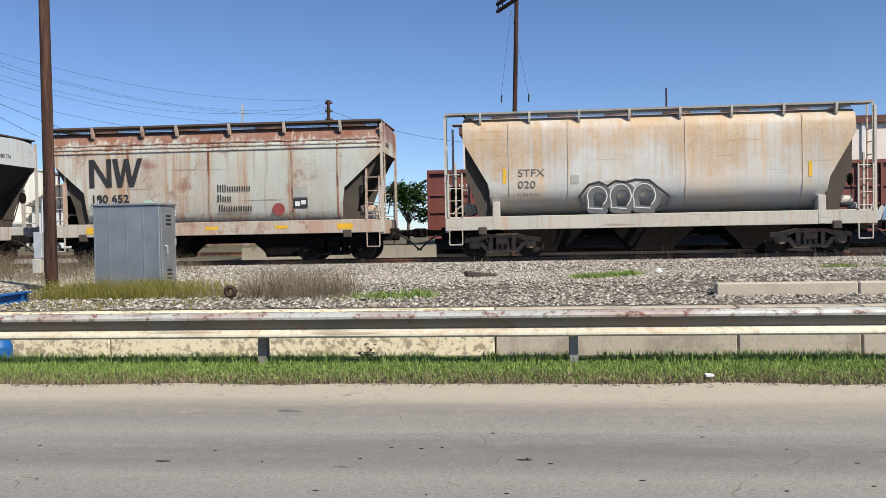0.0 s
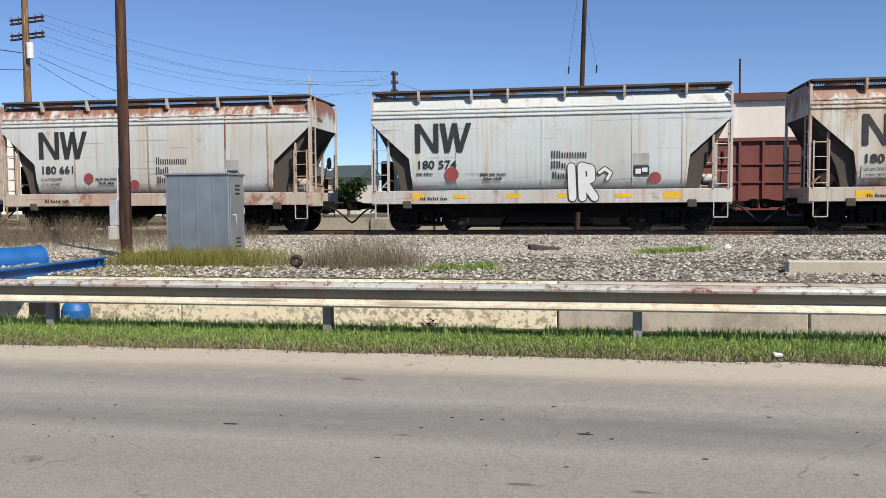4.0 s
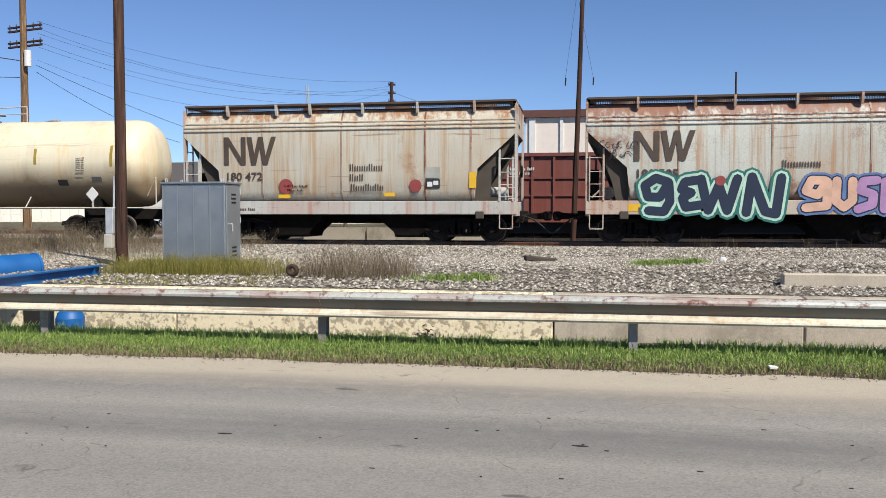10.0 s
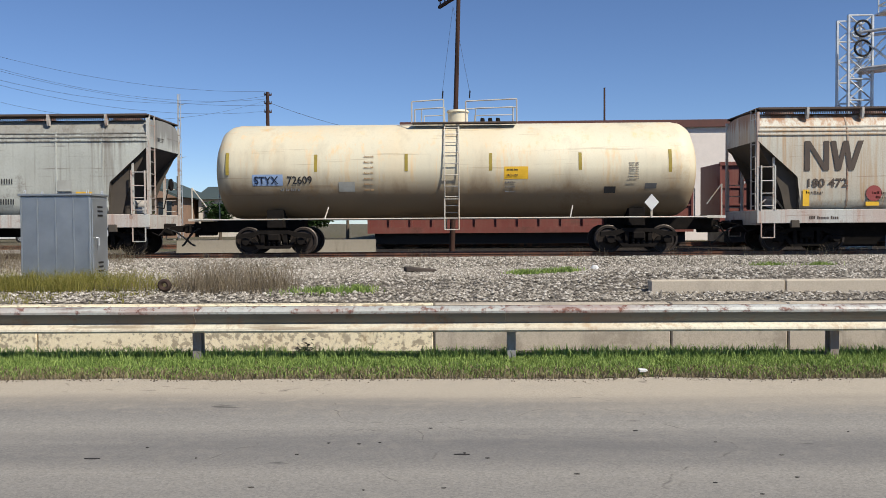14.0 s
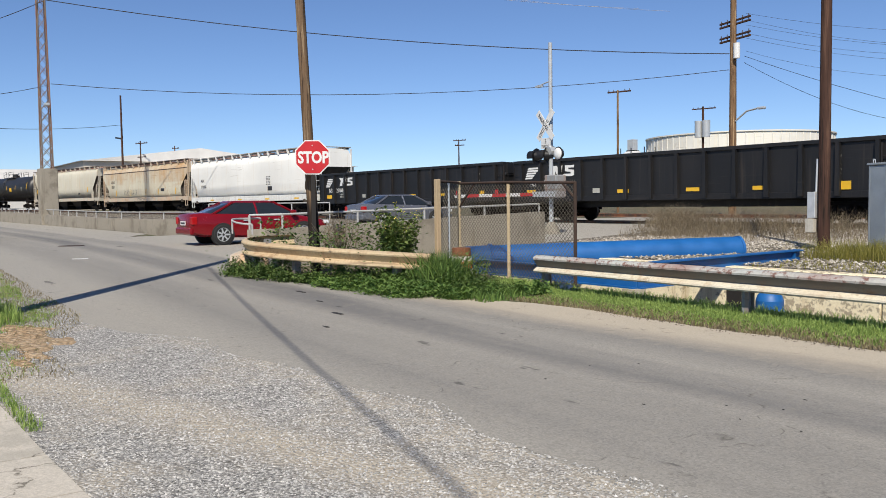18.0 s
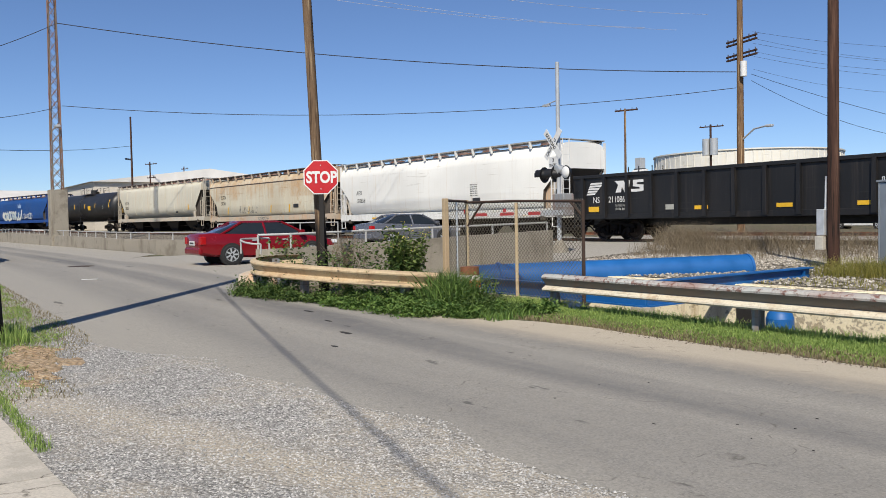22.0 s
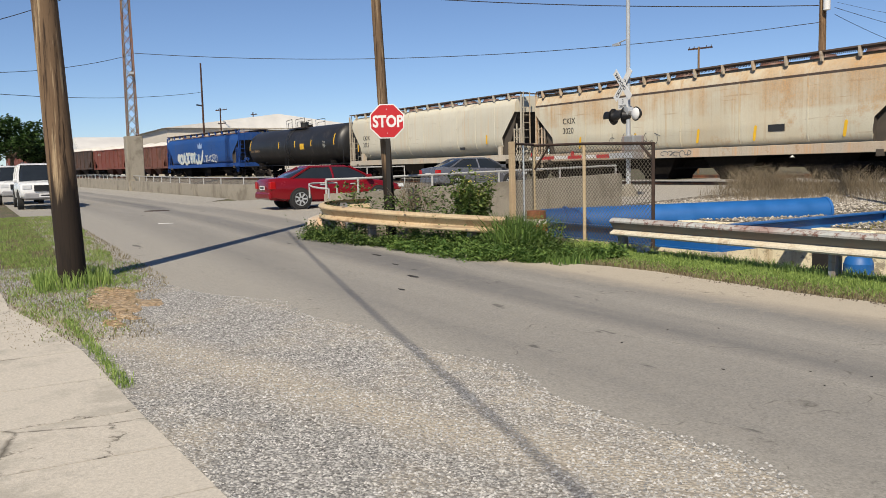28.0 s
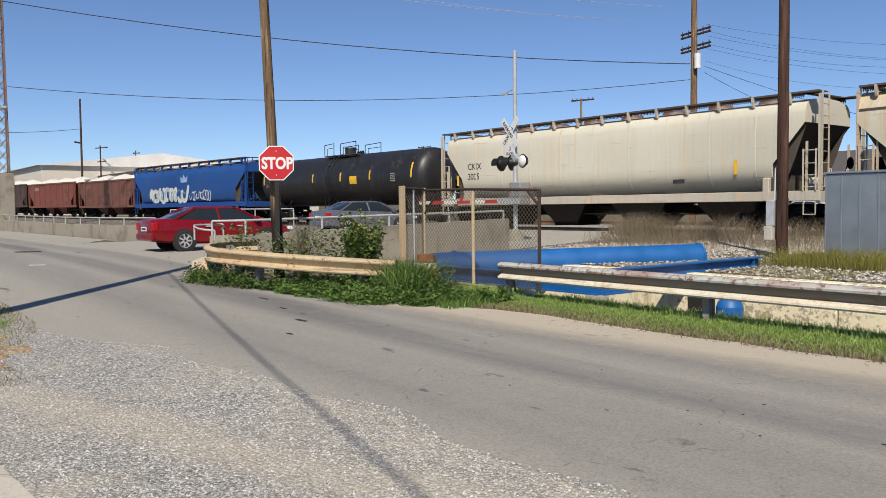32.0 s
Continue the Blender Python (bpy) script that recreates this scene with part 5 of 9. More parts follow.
def tank_fittings(t, r, zc, mat, L, steel):
    top = zc + r
    part("manway", Geo().cyl((0.1, 0, top - 0.08), (0.1, 0, top + 0.38), 0.33, 0.33, 20), mat, t)
    part("manway_lid", Geo().cyl((0.1, 0, top + 0.38), (0.1, 0, top + 0.45), 0.37, 0.34, 20), mat, t)
    for sy in (-1, 1):
        part("walkway", Geo().box(-1.35, 1.95, sy * 0.72 - 0.2, sy * 0.72 + 0.2, top - 0.06, top - 0.02), M["grate"], t)
        for a, b in ((-1.35, -0.35), (0.35, 1.95)):
            g = Geo().tube([(a, sy * 0.9, top - 0.05), (a, sy * 0.9, top + 0.62), (b, sy * 0.9, top + 0.68), (b, sy * 0.9, top - 0.05)], 0.022)
            part("handrail", g, steel, t)
            part("handrail", Geo().tube([(a + 0.3, sy * 0.9, top - 0.05), (a + 0.32, sy * 0.9, top + 0.4), (b, sy * 0.9, top + 0.42)], 0.018), steel, t)
        # ladder down the flank
        pts = []
        for k in range(12):
            a = radians(80 - 12.5 * k)
            pts.append(((r + 0.09) * math.cos(a), zc + (r + 0.09) * math.sin(a)))
        pts.append((r + 0.1, zc - 0.95))
        pts.append((r + 0.1, 0.75))
        g = Geo()
        for x in (-0.32, 0.12):
            g.tube([(x, sy * p, q) for p, q in pts], 0.022)
        for p, q in pts[1:]:
            g.tube([(-0.32, sy * p, q), (0.12, sy * p, q)], 0.016)
        part("ladder", g, steel, t)
        part("side_rail", Geo().tube([(-L / 2 - 0.4, sy * (r + 0.08), zc - r - 0.02), (L / 2 + 0.4, sy * (r + 0.08), zc - r - 0.02)], 0.025), steel, t)
        for x in (-L / 4 - 0.2, L / 4 - 0.3):
            part("rail_stay", Geo().tube([(x, sy * (r + 0.08), zc - r - 0.02), (x + 0.1, sy * (r - 0.1), zc - r + 0.35)], 0.02), steel, t)
    for x in (0.9, 1.15, 1.4):
        part("valve", Geo().cyl((x, 0, top - 0.05), (x, 0, top + 0.2), 0.1, 0.06, 10), M["truck"], t)
    for sx in (-1, 1):
        x = sx * (L / 2 + 0.02)
        part("stub_sill", Geo().box(min(x - sx * 2.8, x + sx * 0.6), max(x - sx * 2.8, x + sx * 0.6), -0.3, 0.3, 0.7, 1.12, c=0.02), M["truck"], t)
        part("end_platform", Geo().box(min(x + sx * 0.05, x + sx * 0.62), max(x + sx * 0.05, x + sx * 0.62), -1.5, 1.5, 1.06, 1.14), steel, t)
        part("tank_saddle", Geo().box(x - sx * 2.0 - 0.25, x - sx * 2.0 + 0.25, -1.1, 1.1, 0.85, zc - r + 0.28), M["truck"], t)
        for sy in (-1, 1):
            part("grab_rail", Geo().tube([(x + sx * 0.5, sy * 1.48, 1.1), (x + sx * 0.5, sy * 1.48, 2.1), (x + sx * 0.1, sy * 1.3, 1.5)], 0.02), steel, t)
        coupler(t, x + sx * 0.5, sx)
        bogie(t, x - sx * 1.95, "std")


def round_y(r, zc, z):
    return -math.sqrt(max(0.0, r * r - (z - zc) ** 2)) - 0.006


def curved_patch(t, x0, x1, z0, z1, r, zc, mat, name="reflector"):
    g = Geo()
    n = 5
    rows = []
    for i in range(n + 1):
        z = z0 + (z1 - z0) * i / n
        y = round_y(r, zc, z)
        rows.append([(x0, y, z), (x1, y, z), (x1, y + 0.004, z), (x0, y + 0.004, z)])
    g.rings(rows)
    return paint(name, g, mat, t)


def bend_text(text, x, z, size, r, zc, mat, parent):
    """Lettering that follows a tank's round side."""
    ob = side_text(text, x, z, size, -r, mat, parent, 0.95, 0.004)
    for v in ob.data.vertices:
        v.co.z += -r - round_y(r, zc, z + v.co.y) + 0.006
    return ob


def tank_car(left):
    t = thing("tank_car", "cream tank car, soiled brown along its belly", "freight car", "cars of the train")
    L, r, zc = 15.3, 1.52, 2.64
    tank_hull(L, r, zc, M["tank_cream"], t)
    tank_fittings(t, r, zc, M["tank_cream"], L, M["sill_cream"])
    for i, x in enumerate((-7.1, -4.35, -1.55, 1.05, 3.8, 6.55)):
        hi = 0.3 if i in (0, 5) else 0.22
        curved_patch(t, x, x + 0.1, 2.78 - hi, 2.78 + hi + 0.1, r, zc, M["olive"])
    curved_patch(t, -6.28, -5.33, 2.15, 2.49, r, zc, M["faded_blue"], "painted_panel")
    bend_text("STYX", -6.22, 2.2, 0.33, r + 0.008, zc, M["ink_navy"], t)
    bend_text("72609", -5.2, 2.2, 0.33, r, zc, M["ink"], t)
    bars(t, -5.4, 1.98, [2, 2, 3, 2], 0.09, round_y(r, zc, 1.98) - 0.03, M["ink_faint"])
    curved_patch(t, 1.52, 2.25, 2.3, 2.68, r, zc, M["yellow"], "placard")
    bars(t, 1.6, 2.56, [3, 3, 4], 0.05, -r - 0.012, M["ink"])
    bars(t, 1.6, 2.4, [3, 3, 4], 0.05, -r - 0.012, M["ink"])
    for i in range(3):
        bars(t, 1.55, 2.18 - 0.14 * i, [4, 6], 0.05, round_y(r, zc, 2.18 - 0.14 * i) - 0.012, M["ink_faint"])
    for i in range(8):
        bars(t, 5.35, 2.75 - 0.07 * i, [8, 5], 0.035, -r - 0.012, M["ink_faint"])
    curved_patch(t, 5.85, 6.2, 1.98, 2.14, r, zc, M["ink_faint"], "placard")
    curved_patch(t, 4.6, 4.95, 1.85, 2.05, r, zc, M["ink"], "placard")
    curved_patch(t, -3.6, -3.1, 1.95, 2.25, r, zc, M["faded"], "placard")
    for i in range(7):
        bars(t, -2.8, 3.0 - 0.17 * i, [6, 3], 0.05, round_y(r, zc, 3.0 - 0.17 * i) - 0.012, M["ink_rust"])
    d = Geo().prism([(6.0, 1.3), (6.22, 1.55), (6.0, 1.8), (5.78, 1.55)], "y", -r - 0.14, -r - 0.12)
    part("hazard_placard", d, M["white"], t)
    part("placard_bracket", Geo().box(5.97, 6.03, -r - 0.12, -r - 0.09, 1.08, 1.5), M["sill_cream"], t)
    CARS.append((t, left + 0.22 - L / 2))


def black_tank(left):
    t = thing("tank_car", "black tank car with yellow marks", "freight car", "cars of the train")
    L, r, zc = 17.3, 1.5, 2.62
    tank_hull(L, r, zc, M["tank_black"], t)
    tank_fittings(t, r, zc, M["tank_black"], L, M["black"])
    for x in (-7.9, -1.9, 1.1, 4.0, 7.7):
        curved_patch(t, x, x + 0.12, 2.5, 3.0 if abs(x) < 5 else 3.3, r, zc, M["yellow"])
    curved_patch(t, 2.1, 2.8, 2.3, 2.75, r, zc, M["yellow"], "placard")
    for i in range(5):
        bars(t, 6.0, 2.75 - 0.1 * i, [8, 5], 0.05, -r - 0.012, M["faded"])
    bars(t, -7.6, 2.3, [4, 6], 0.25, round_y(r, zc, 2.3) - 0.02, M["ink_tan"])
    CARS.append((t, left - L / 2))


def gondola(left, number="211171"):
    t = thing("gondola_car", "black open gondola car with white markings", "freight car", "cars of the train")
    L, w = 17.6, 1.5
    h, z0, z1 = L / 2, 1.0, 2.66
    for sy in (-1, 1):
        part("side", Geo().box(-h, h, sy * w - 0.03, sy * w + 0.03, z0, z1), M["gon_black"], t)
        part("top_chord", Geo().box(-h, h, sy * w - 0.1, sy * w + 0.1, z1 - 0.02, z1 + 0.12, c=0.015), M["gon_black"], t)
        part("side_sill", Geo().box(-h, h, sy * w - 0.07, sy * w + 0.07, z0 - 0.12, z0 + 0.1, c=0.012), M["gon_black"], t)
        for i in range(14):
            x = -h + 0.6 + (L - 1.2) * i / 13
            part("stake", Geo().prism([(x - 0.09, z0 - 0.05), (x + 0.09, z0 - 0.05), (x + 0.06, z1), (x - 0.06, z1)], "y", min(sy * (w + 0.03), sy * (w + 0.16)), max(sy * (w + 0.03), sy * (w + 0.16))), M["gon_black"], t)
        for sx in (-1, 1):
            ladder(t, sx * (h - 0.28), sy * (w + 0.1), z0 - 0.5, z1 - 0.1, M["gon_black"], 0.4)
    for sx in (-1, 1):
        part("end", Geo().box(min(sx * h, sx * (h - 0.08)), max(sx * h, sx * (h - 0.08)), -w, w, z0, z1 + 0.1), M["gon_black"], t)
        for z in (1.4, 1.8, 2.2):
            part("end_rib", Geo().box(min(sx * h, sx * (h + 0.08)), max(sx * h, sx * (h + 0.08)), -w, w, z - 0.06, z + 0.06, c=0.02), M["gon_black"], t)
        ladder(t, sx * (h + 0.1), -w + 0.35, z0, z1, M["gon_black"], facing="x")
        coupler(t, sx * h, sx)
        bogie(t, sx * (h - 1.9), "std")
    part("floor", Geo().box(-h, h, -w, w, z0 - 0.05, z0 + 0.05), M["gon_black"], t)
    part("centre_sill", Geo().box(-h, h, -0.3, 0.3, 0.6, 0.98), M["gon_black"], t)
    y = -w - 0.05
    for k in range(5):
        a = -7.75 + 0.0
        paint("emblem", Geo().prism([(a - 0.05 * k, 2.44 - 0.11 * k), (a + 0.75 - 0.12 * k, 2.44 - 0.11 * k), (a + 0.7 - 0.12 * k, 2.36 - 0.11 * k), (a - 0.08 - 0.05 * k, 2.36 - 0.11 * k)], "y", y - 0.004, y), M["white"], t)
    em = Geo()
    for p in ([(-6.35, 1.98), (-6.2, 2.3), (-6.4, 2.46), (-5.9, 2.46), (-5.75, 2.2), (-5.68, 2.46), (-5.55, 2.46), (-5.65, 1.98), (-5.85, 1.98), (-6.0, 2.22), (-6.05, 1.98)], [(-5.4, 2.46), (-4.85, 2.46), (-4.85, 2.35), (-5.2, 2.35), (-5.2, 2.28), (-4.85, 2.25), (-4.85, 2.02), (-5.0, 1.98), (-5.5, 1.98), (-5.5, 2.09), (-5.05, 2.09), (-5.05, 2.16), (-5.4, 2.2)]):
        em.prism(p, "y", y - 0.004, y)
    paint("emblem", em, M["white"], t)
    side_text("NS", -7.65, 1.58, 0.36, y, M["white"], t, 0.9)
    side_text(number, -6.75, 1.58, 0.36, y, M["white"], t, 0.85)
    bars(t, -6.35, 1.4, [2, 3, 5], 0.1, y, M["faded"])
    bars(t, -6.35, 1.25, [2, 2, 4], 0.1, y, M["faded"])
    for x in (-7.9, -2.38, 1.03, 3.85):
        patch(t, x, x + 0.6, 1.2, 1.42 if x < -7 else 1.34, y, M["yellow"], "reflector")
    patch(t, 6.85, 7.35, 1.15, 1.42, y, M["yellow"], "reflector")
    patch(t, -3.75, -3.35, 1.22, 1.42, y, M["faded"], "placard")
    for i in range(5):
        bars(t, 6.85, 2.2 - 0.14 * i, [1, 2], 0.08, y, M["faded"])
    CARS.append((t, left - L / 2))


def open_hopper(left, mat):
    t = thing("open_hopper_car", "rust-brown open hopper car", "freight car", "cars of the train")
    L, w = 12.1, 1.5
    h = L / 2
    for sy in (-1, 1):
        poly = [(-h, 3.35), (-h, 2.5), (-h + 1.2, 1.5), (-h + 1.2, 1.05), (h - 1.2, 1.05), (h - 1.2, 1.5), (h, 2.5), (h, 3.35)]
        part("side", Geo().prism(poly, "y", sy * w - 0.03, sy * w + 0.03), M[mat], t)
        part("top_chord", Geo().box(-h, h, sy * w - 0.08, sy * w + 0.08, 3.3, 3.42), M[mat], t)
        part("side_sill", Geo().box(-h, h, sy * w - 0.06, sy * w + 0.06, 0.95, 1.15), M[mat], t)
        for i in range(9):
            x = -h + 0.1 + (L - 0.2) * i / 8
            part("stake", Geo().box(x - 0.06, x + 0.06, min(sy * w, sy * (w + 0.1)), max(sy * w, sy * (w + 0.1)), 1.1, 3.32), M[mat], t)
    for sx in (-1, 1):
        part("slope_sheet", Geo().prism([(sx * h, 3.3), (sx * h, 3.2), (sx * (h - 2.2), 0.9), (sx * (h - 2.2), 1.05)], "y", -w, w), M[mat], t)
        ladder(t, sx * (h - 0.3), -w - 0.05, 1.15, 3.2, M[mat])
        coupler(t, sx * h, sx)
        bogie(t, sx * (h - 1.7), "std")
        part("bay", Geo().rings([[(sx * 1.6 - 1.3, -1.2, 1.1), (sx * 1.6 + 1.3, -1.2, 1.1), (sx * 1.6 + 1.3, 1.2, 1.1), (sx * 1.6 - 1.3, 1.2, 1.1)], [(sx * 1.6 - 0.4, -0.8, 0.3), (sx * 1.6 + 0.4, -0.8, 0.3), (sx * 1.6 + 0.4, 0.8, 0.3), (sx * 1.6 - 0.4, 0.8, 0.3)]]), M[mat], t)
    part("floor", Geo().box(-h + 2.1, h - 2.1, -w, w, 1.0, 1.1), M[mat], t)
    rows = []
    for i in range(17):
        x = -h + 0.3 + (L - 0.6) * i / 16
        top = 3.35 + (0.35 + 0.3 * abs(math.sin(i * 0.62 + left))) * (0.3 if i in (0, 16) else 1.0)
        rows.append([(x, -w + 0.05, 3.2), (x, -0.8, 3.35 + (top - 3.35) * 0.6), (x, 0, top), (x, 0.8, 3.35 + (top - 3.35) * 0.6), (x, w - 0.05, 3.2)])
    part("load", Geo().rings(rows), M["limestone"], t, "heaped white crushed stone")
    bars(t, -4.6, 2.75, [8], 0.3, -w - 0.035, M["faded" if mat == "body_ore2" else "ink_tan"])
    CARS.append((t, left - L / 2))


for key, spec in {
    # the car-end grime colour is darkened further for shade under the overhang
    "grate": dict(color=(0.1, 0.07, 0.055), rough=0.85), "grate_grey": dict(color=(0.36, 0.35, 0.33), rough=0.8), "faded": dict(color=(0.42, 0.42, 0.38)), "grime_shade": dict(color=(0.085, 0.07, 0.055), rough=0.95), "ink_faint": dict(color=(0.14, 0.14, 0.14)), "ink_brown": dict(color=(0.085, 0.06, 0.045)),
    "ink_navy": dict(color=(0.012, 0.025, 0.06)), "ink_blue": dict(color=(0.06, 0.085, 0.2)), "ink_rust": dict(color=(0.4, 0.25, 0.12)), "ink_tan": dict(color=(0.25, 0.17, 0.1)),
    "reddot": dict(color=(0.3, 0.06, 0.055)), "yellowdot": dict(color=(0.62, 0.47, 0.2)), "teal": dict(color=(0.02, 0.17, 0.15)), "spray_blue": dict(color=(0.12, 0.2, 0.42)), "skyblue": dict(color=(0.25, 0.4, 0.55)), "palegreen": dict(color=(0.5, 0.72, 0.58)),
    "peach": dict(color=(0.72, 0.45, 0.33)), "lilac": dict(color=(0.45, 0.26, 0.48)), "olive": dict(color=(0.36, 0.27, 0.04)), "blue_car": dict(color=(0.008, 0.06, 0.26)), "faded_blue": dict(color=(0.3, 0.42, 0.65)), "tagwhite": dict(color=(0.6, 0.62, 0.58)),
}.items():
    M[key] = plain(key, spec["color"], spec.get("rough", 0.65), vary=0.2, scale=2.5)
M["limestone"] = plain("white_stone_load", (0.72, 0.69, 0.62), 0.95, vary=0.12, grain=12, relief=0.5)
M["body_stfx"] = weathered("hopper_paint_pale", (0.7, 0.7, 0.66), (0.5, 0.3, 0.12), amount=0.3, streak=0.2, top=(2.3, 0.6, 1), size=0.45, dirt_amount=0.2)
M["hatch_brown"] = weathered("hatch_brown", (0.16, 0.08, 0.055), (0.12, 0.05, 0.03), amount=0.4)
M["truck_pale"] = plain("truck_dusty", (0.24, 0.17, 0.12), 0.9, vary=0.35, scale=6)
M["seam_rust"] = weathered("seam_rust", (0.5, 0.4, 0.3), (0.22, 0.075, 0.035), amount=0.7, streak=0.6, size=0.9, rough=0.8)
M["body_rusty"] = weathered("hopper_paint_rusty", (0.66, 0.68, 0.61), (0.225, 0.07, 0.035), amount=0.34, streak=0.55, top=(3.5, 0.8), stain=(0.47, 0.27, 0.14))
M["body_clean"] = weathered("hopper_paint_clean", (0.68, 0.72, 0.71), (0.27, 0.1, 0.045), amount=0.12, streak=0.25, stain=(0.55, 0.42, 0.27), dirt_amount=0.2)
M["body_mid"] = weathered("hopper_paint_mid", (0.68, 0.71, 0.69), (0.27, 0.095, 0.045), amount=0.22, streak=0.3, dirt_amount=0.2, top=(3.6, 0.9), stain=(0.52, 0.36, 0.22))
M["body_tan"] = weathered("hopper_paint_tan", (0.66, 0.63, 0.53), (0.34, 0.15, 0.065), amount=0.3, streak=0.6, stain=(0.5, 0.33, 0.18), top=(3.75, 0.8))
M["body_grey"] = weathered("hopper_paint_grey", (0.6, 0.62, 0.56), (0.13, 0.1, 0.08), amount=0.2, streak=0.5, dirt_amount=0.25, top=(3.3, 0.5), stain=(0.3, 0.28, 0.24))
M["body_brown"] = weathered("hopper_paint_brown", (0.55, 0.46, 0.34), (0.2, 0.08, 0.038), amount=0.42, streak=0.8, stain=(0.33, 0.19, 0.1))
M["body_white"] = weathered("hopper_paint_white", (1.0, 0.99, 0.93), (0.4, 0.33, 0.24), amount=0.04, streak=0.2, dirt_amount=0.06)
M["body_ckix"] = weathered("hopper_paint_cream_rust", (0.74, 0.69, 0.54), (0.5, 0.27, 0.1), amount=0.26, streak=0.2, stain=(0.62, 0.47, 0.28), top=(2.6, 0.55, 1), size=0.4, dirt_amount=0.15)
M["body_cream"] = weathered("hopper_paint_cream", (0.74, 0.7, 0.57), (0.4, 0.3, 0.18), amount=0.06, streak=0.3, dirt_amount=0.12)
M["body_blue"] = weathered("hopper_paint_blue", (0.008, 0.075, 0.29), (0.04, 0.055, 0.1), amount=0.1, streak=0.2, dirt_amount=0.08)
M["body_ore"] = weathered("ore_brown", (0.2, 0.07, 0.05), (0.1, 0.05, 0.035), amount=0.5, streak=0.6)
M["body_ore2"] = weathered("ore_red", (0.23, 0.06, 0.045), (0.12, 0.05, 0.035), amount=0.4, streak=0.5)
M["body_dark"] = weathered("ore_dark", (0.06, 0.045, 0.04), (0.1, 0.05, 0.035), amount=0.4, streak=0.5)
M["gon_black"] = weathered("gondola_black", (0.011, 0.011, 0.012), (0.03, 0.024, 0.02), amount=0.12, streak=0.25, dirt=(0.04, 0.037, 0.034), dirt_amount=0.14, rough=0.5)
M["tank_black"] = weathered("tank_black", (0.016, 0.016, 0.017), (0.05, 0.045, 0.04), amount=0.1, streak=0.3, dirt=(0.06, 0.055, 0.05), dirt_amount=0.2, rough=0.45)
M["sill_white"] = weathered("sill_grey", (0.66, 0.66, 0.61), (0.26, 0.1, 0.05), amount=0.28, streak=0.4, size=1.5)
M["sill_white2"] = weathered("sill_white", (0.92, 0.92, 0.87), (0.3, 0.25, 0.2), amount=0.1, streak=0.3, size=1.5)
M["sill_rusty"] = weathered("sill_rusty", (0.66, 0.6, 0.5), (0.26, 0.1, 0.05), amount=0.45, streak=0.4, size=1.2)
M["sill_cream"] = weathered("sill_cream", (0.66, 0.63, 0.55), (0.36, 0.22, 0.12), amount=0.15, streak=0.3, size=1.2)
M["sill_tan"] = weathered("sill_tan", (0.6, 0.52, 0.41), (0.4, 0.22, 0.1), amount=0.25, streak=0.4, size=1.2)
M["sill_tan2"] = weathered("sill_tan_pale", (0.6, 0.55, 0.45), (0.4, 0.26, 0.15), amount=0.15, streak=0.3, size=1.2)


def tank_cream_mat():
    m = weathered("tank_cream", (0.86, 0.79, 0.59), (0.52, 0.34, 0.15), amount=0.16, streak=0.3, size=0.4, dirt_amount=0.1)
    n, l = m.node_tree.nodes, m.node_tree.links
    b = n["Principled BSDF"]
    old = b.inputs["Base Color"].links[0].from_socket
    t = n.new("ShaderNodeTexCoord")
    s = n.new("ShaderNodeSeparateXYZ")
    l.new(t.outputs["Object"], s.inputs[0])
    runs = noise_tex(n, l, coords(n, l, (1.2, 1.2, 0.3)), 1.2, 6)
    # spilled product has run down and dried on the belly
    k = mathn(n, l, "ADD", mathn(n, l, "SUBTRACT", 2.75, s.outputs["Z"]), mathn(n, l, "SUBTRACT", runs, 0.45))
    k = ramp(n, l, k, [(0.1, 0.0), (0.9, 0.85)])
    l.new(mix(n, l, k, old, (0.2, 0.125, 0.065)), b.inputs["Base Color"])
    return m


M["tank_cream"] = tank_cream_mat()
the_train()

# ---- plants ----


def leaf_cloud(g, n, place, size, flat=0.0, r=None):
    """n small leaves, each a bent quad, at places drawn from place()."""
    r = r or rnd
    for _ in range(n):
        p = Vector(place())
        s = size * r.uniform(0.6, 1.4)
        a, t = r.uniform(0, 6.283), r.uniform(-0.9, 0.9) * (1 - flat)
        u = Vector((math.cos(a), math.sin(a), t)).normalized()
        v = u.cross(Vector((r.uniform(-0.5, 0.5), r.uniform(-0.5, 0.5), 1))).normalized()
        k = len(g.v)
        mid = p + u * s * 0.5 + Vector((0, 0, s * 0.12))
        g.v.extend((tuple(p), tuple(mid + v * s * 0.3), tuple(p + u * s), tuple(mid - v * s * 0.3)))
        g.f.append((k, k + 1, k + 2, k + 3))
        g.s.append(0)
    return g


def blades(g, n, place, tall, wide=0.012, lean=0.5, r=None):
    r = r or rnd
    for _ in range(n):
        x, y, z = place()
        h = tall * r.uniform(0.45, 1.3)
        a = r.uniform(0, 6.283)
        dx, dy = math.cos(a) * h * lean * r.random(), math.sin(a) * h * lean * r.random()
        b = r.uniform(0, 3.1416)
        wx, wy = math.cos(b) * wide, math.sin(b) * wide
        k = len(g.v)
        mx, my, mz = x + dx * 0.38, y + dy * 0.38, z + h * 0.6
        g.v.extend(((x - wx, y - wy, z - 0.02), (x + wx, y + wy, z - 0.02), (mx + wx * 0.75, my + wy * 0.75, mz), (mx - wx * 0.75, my - wy * 0.75, mz), (x + dx, y + dy, z + h)))
        g.f.append((k, k + 1, k + 2, k + 3))
        g.f.append((k + 3, k + 2, k + 4))
        g.s.extend((0, 0))
    return g


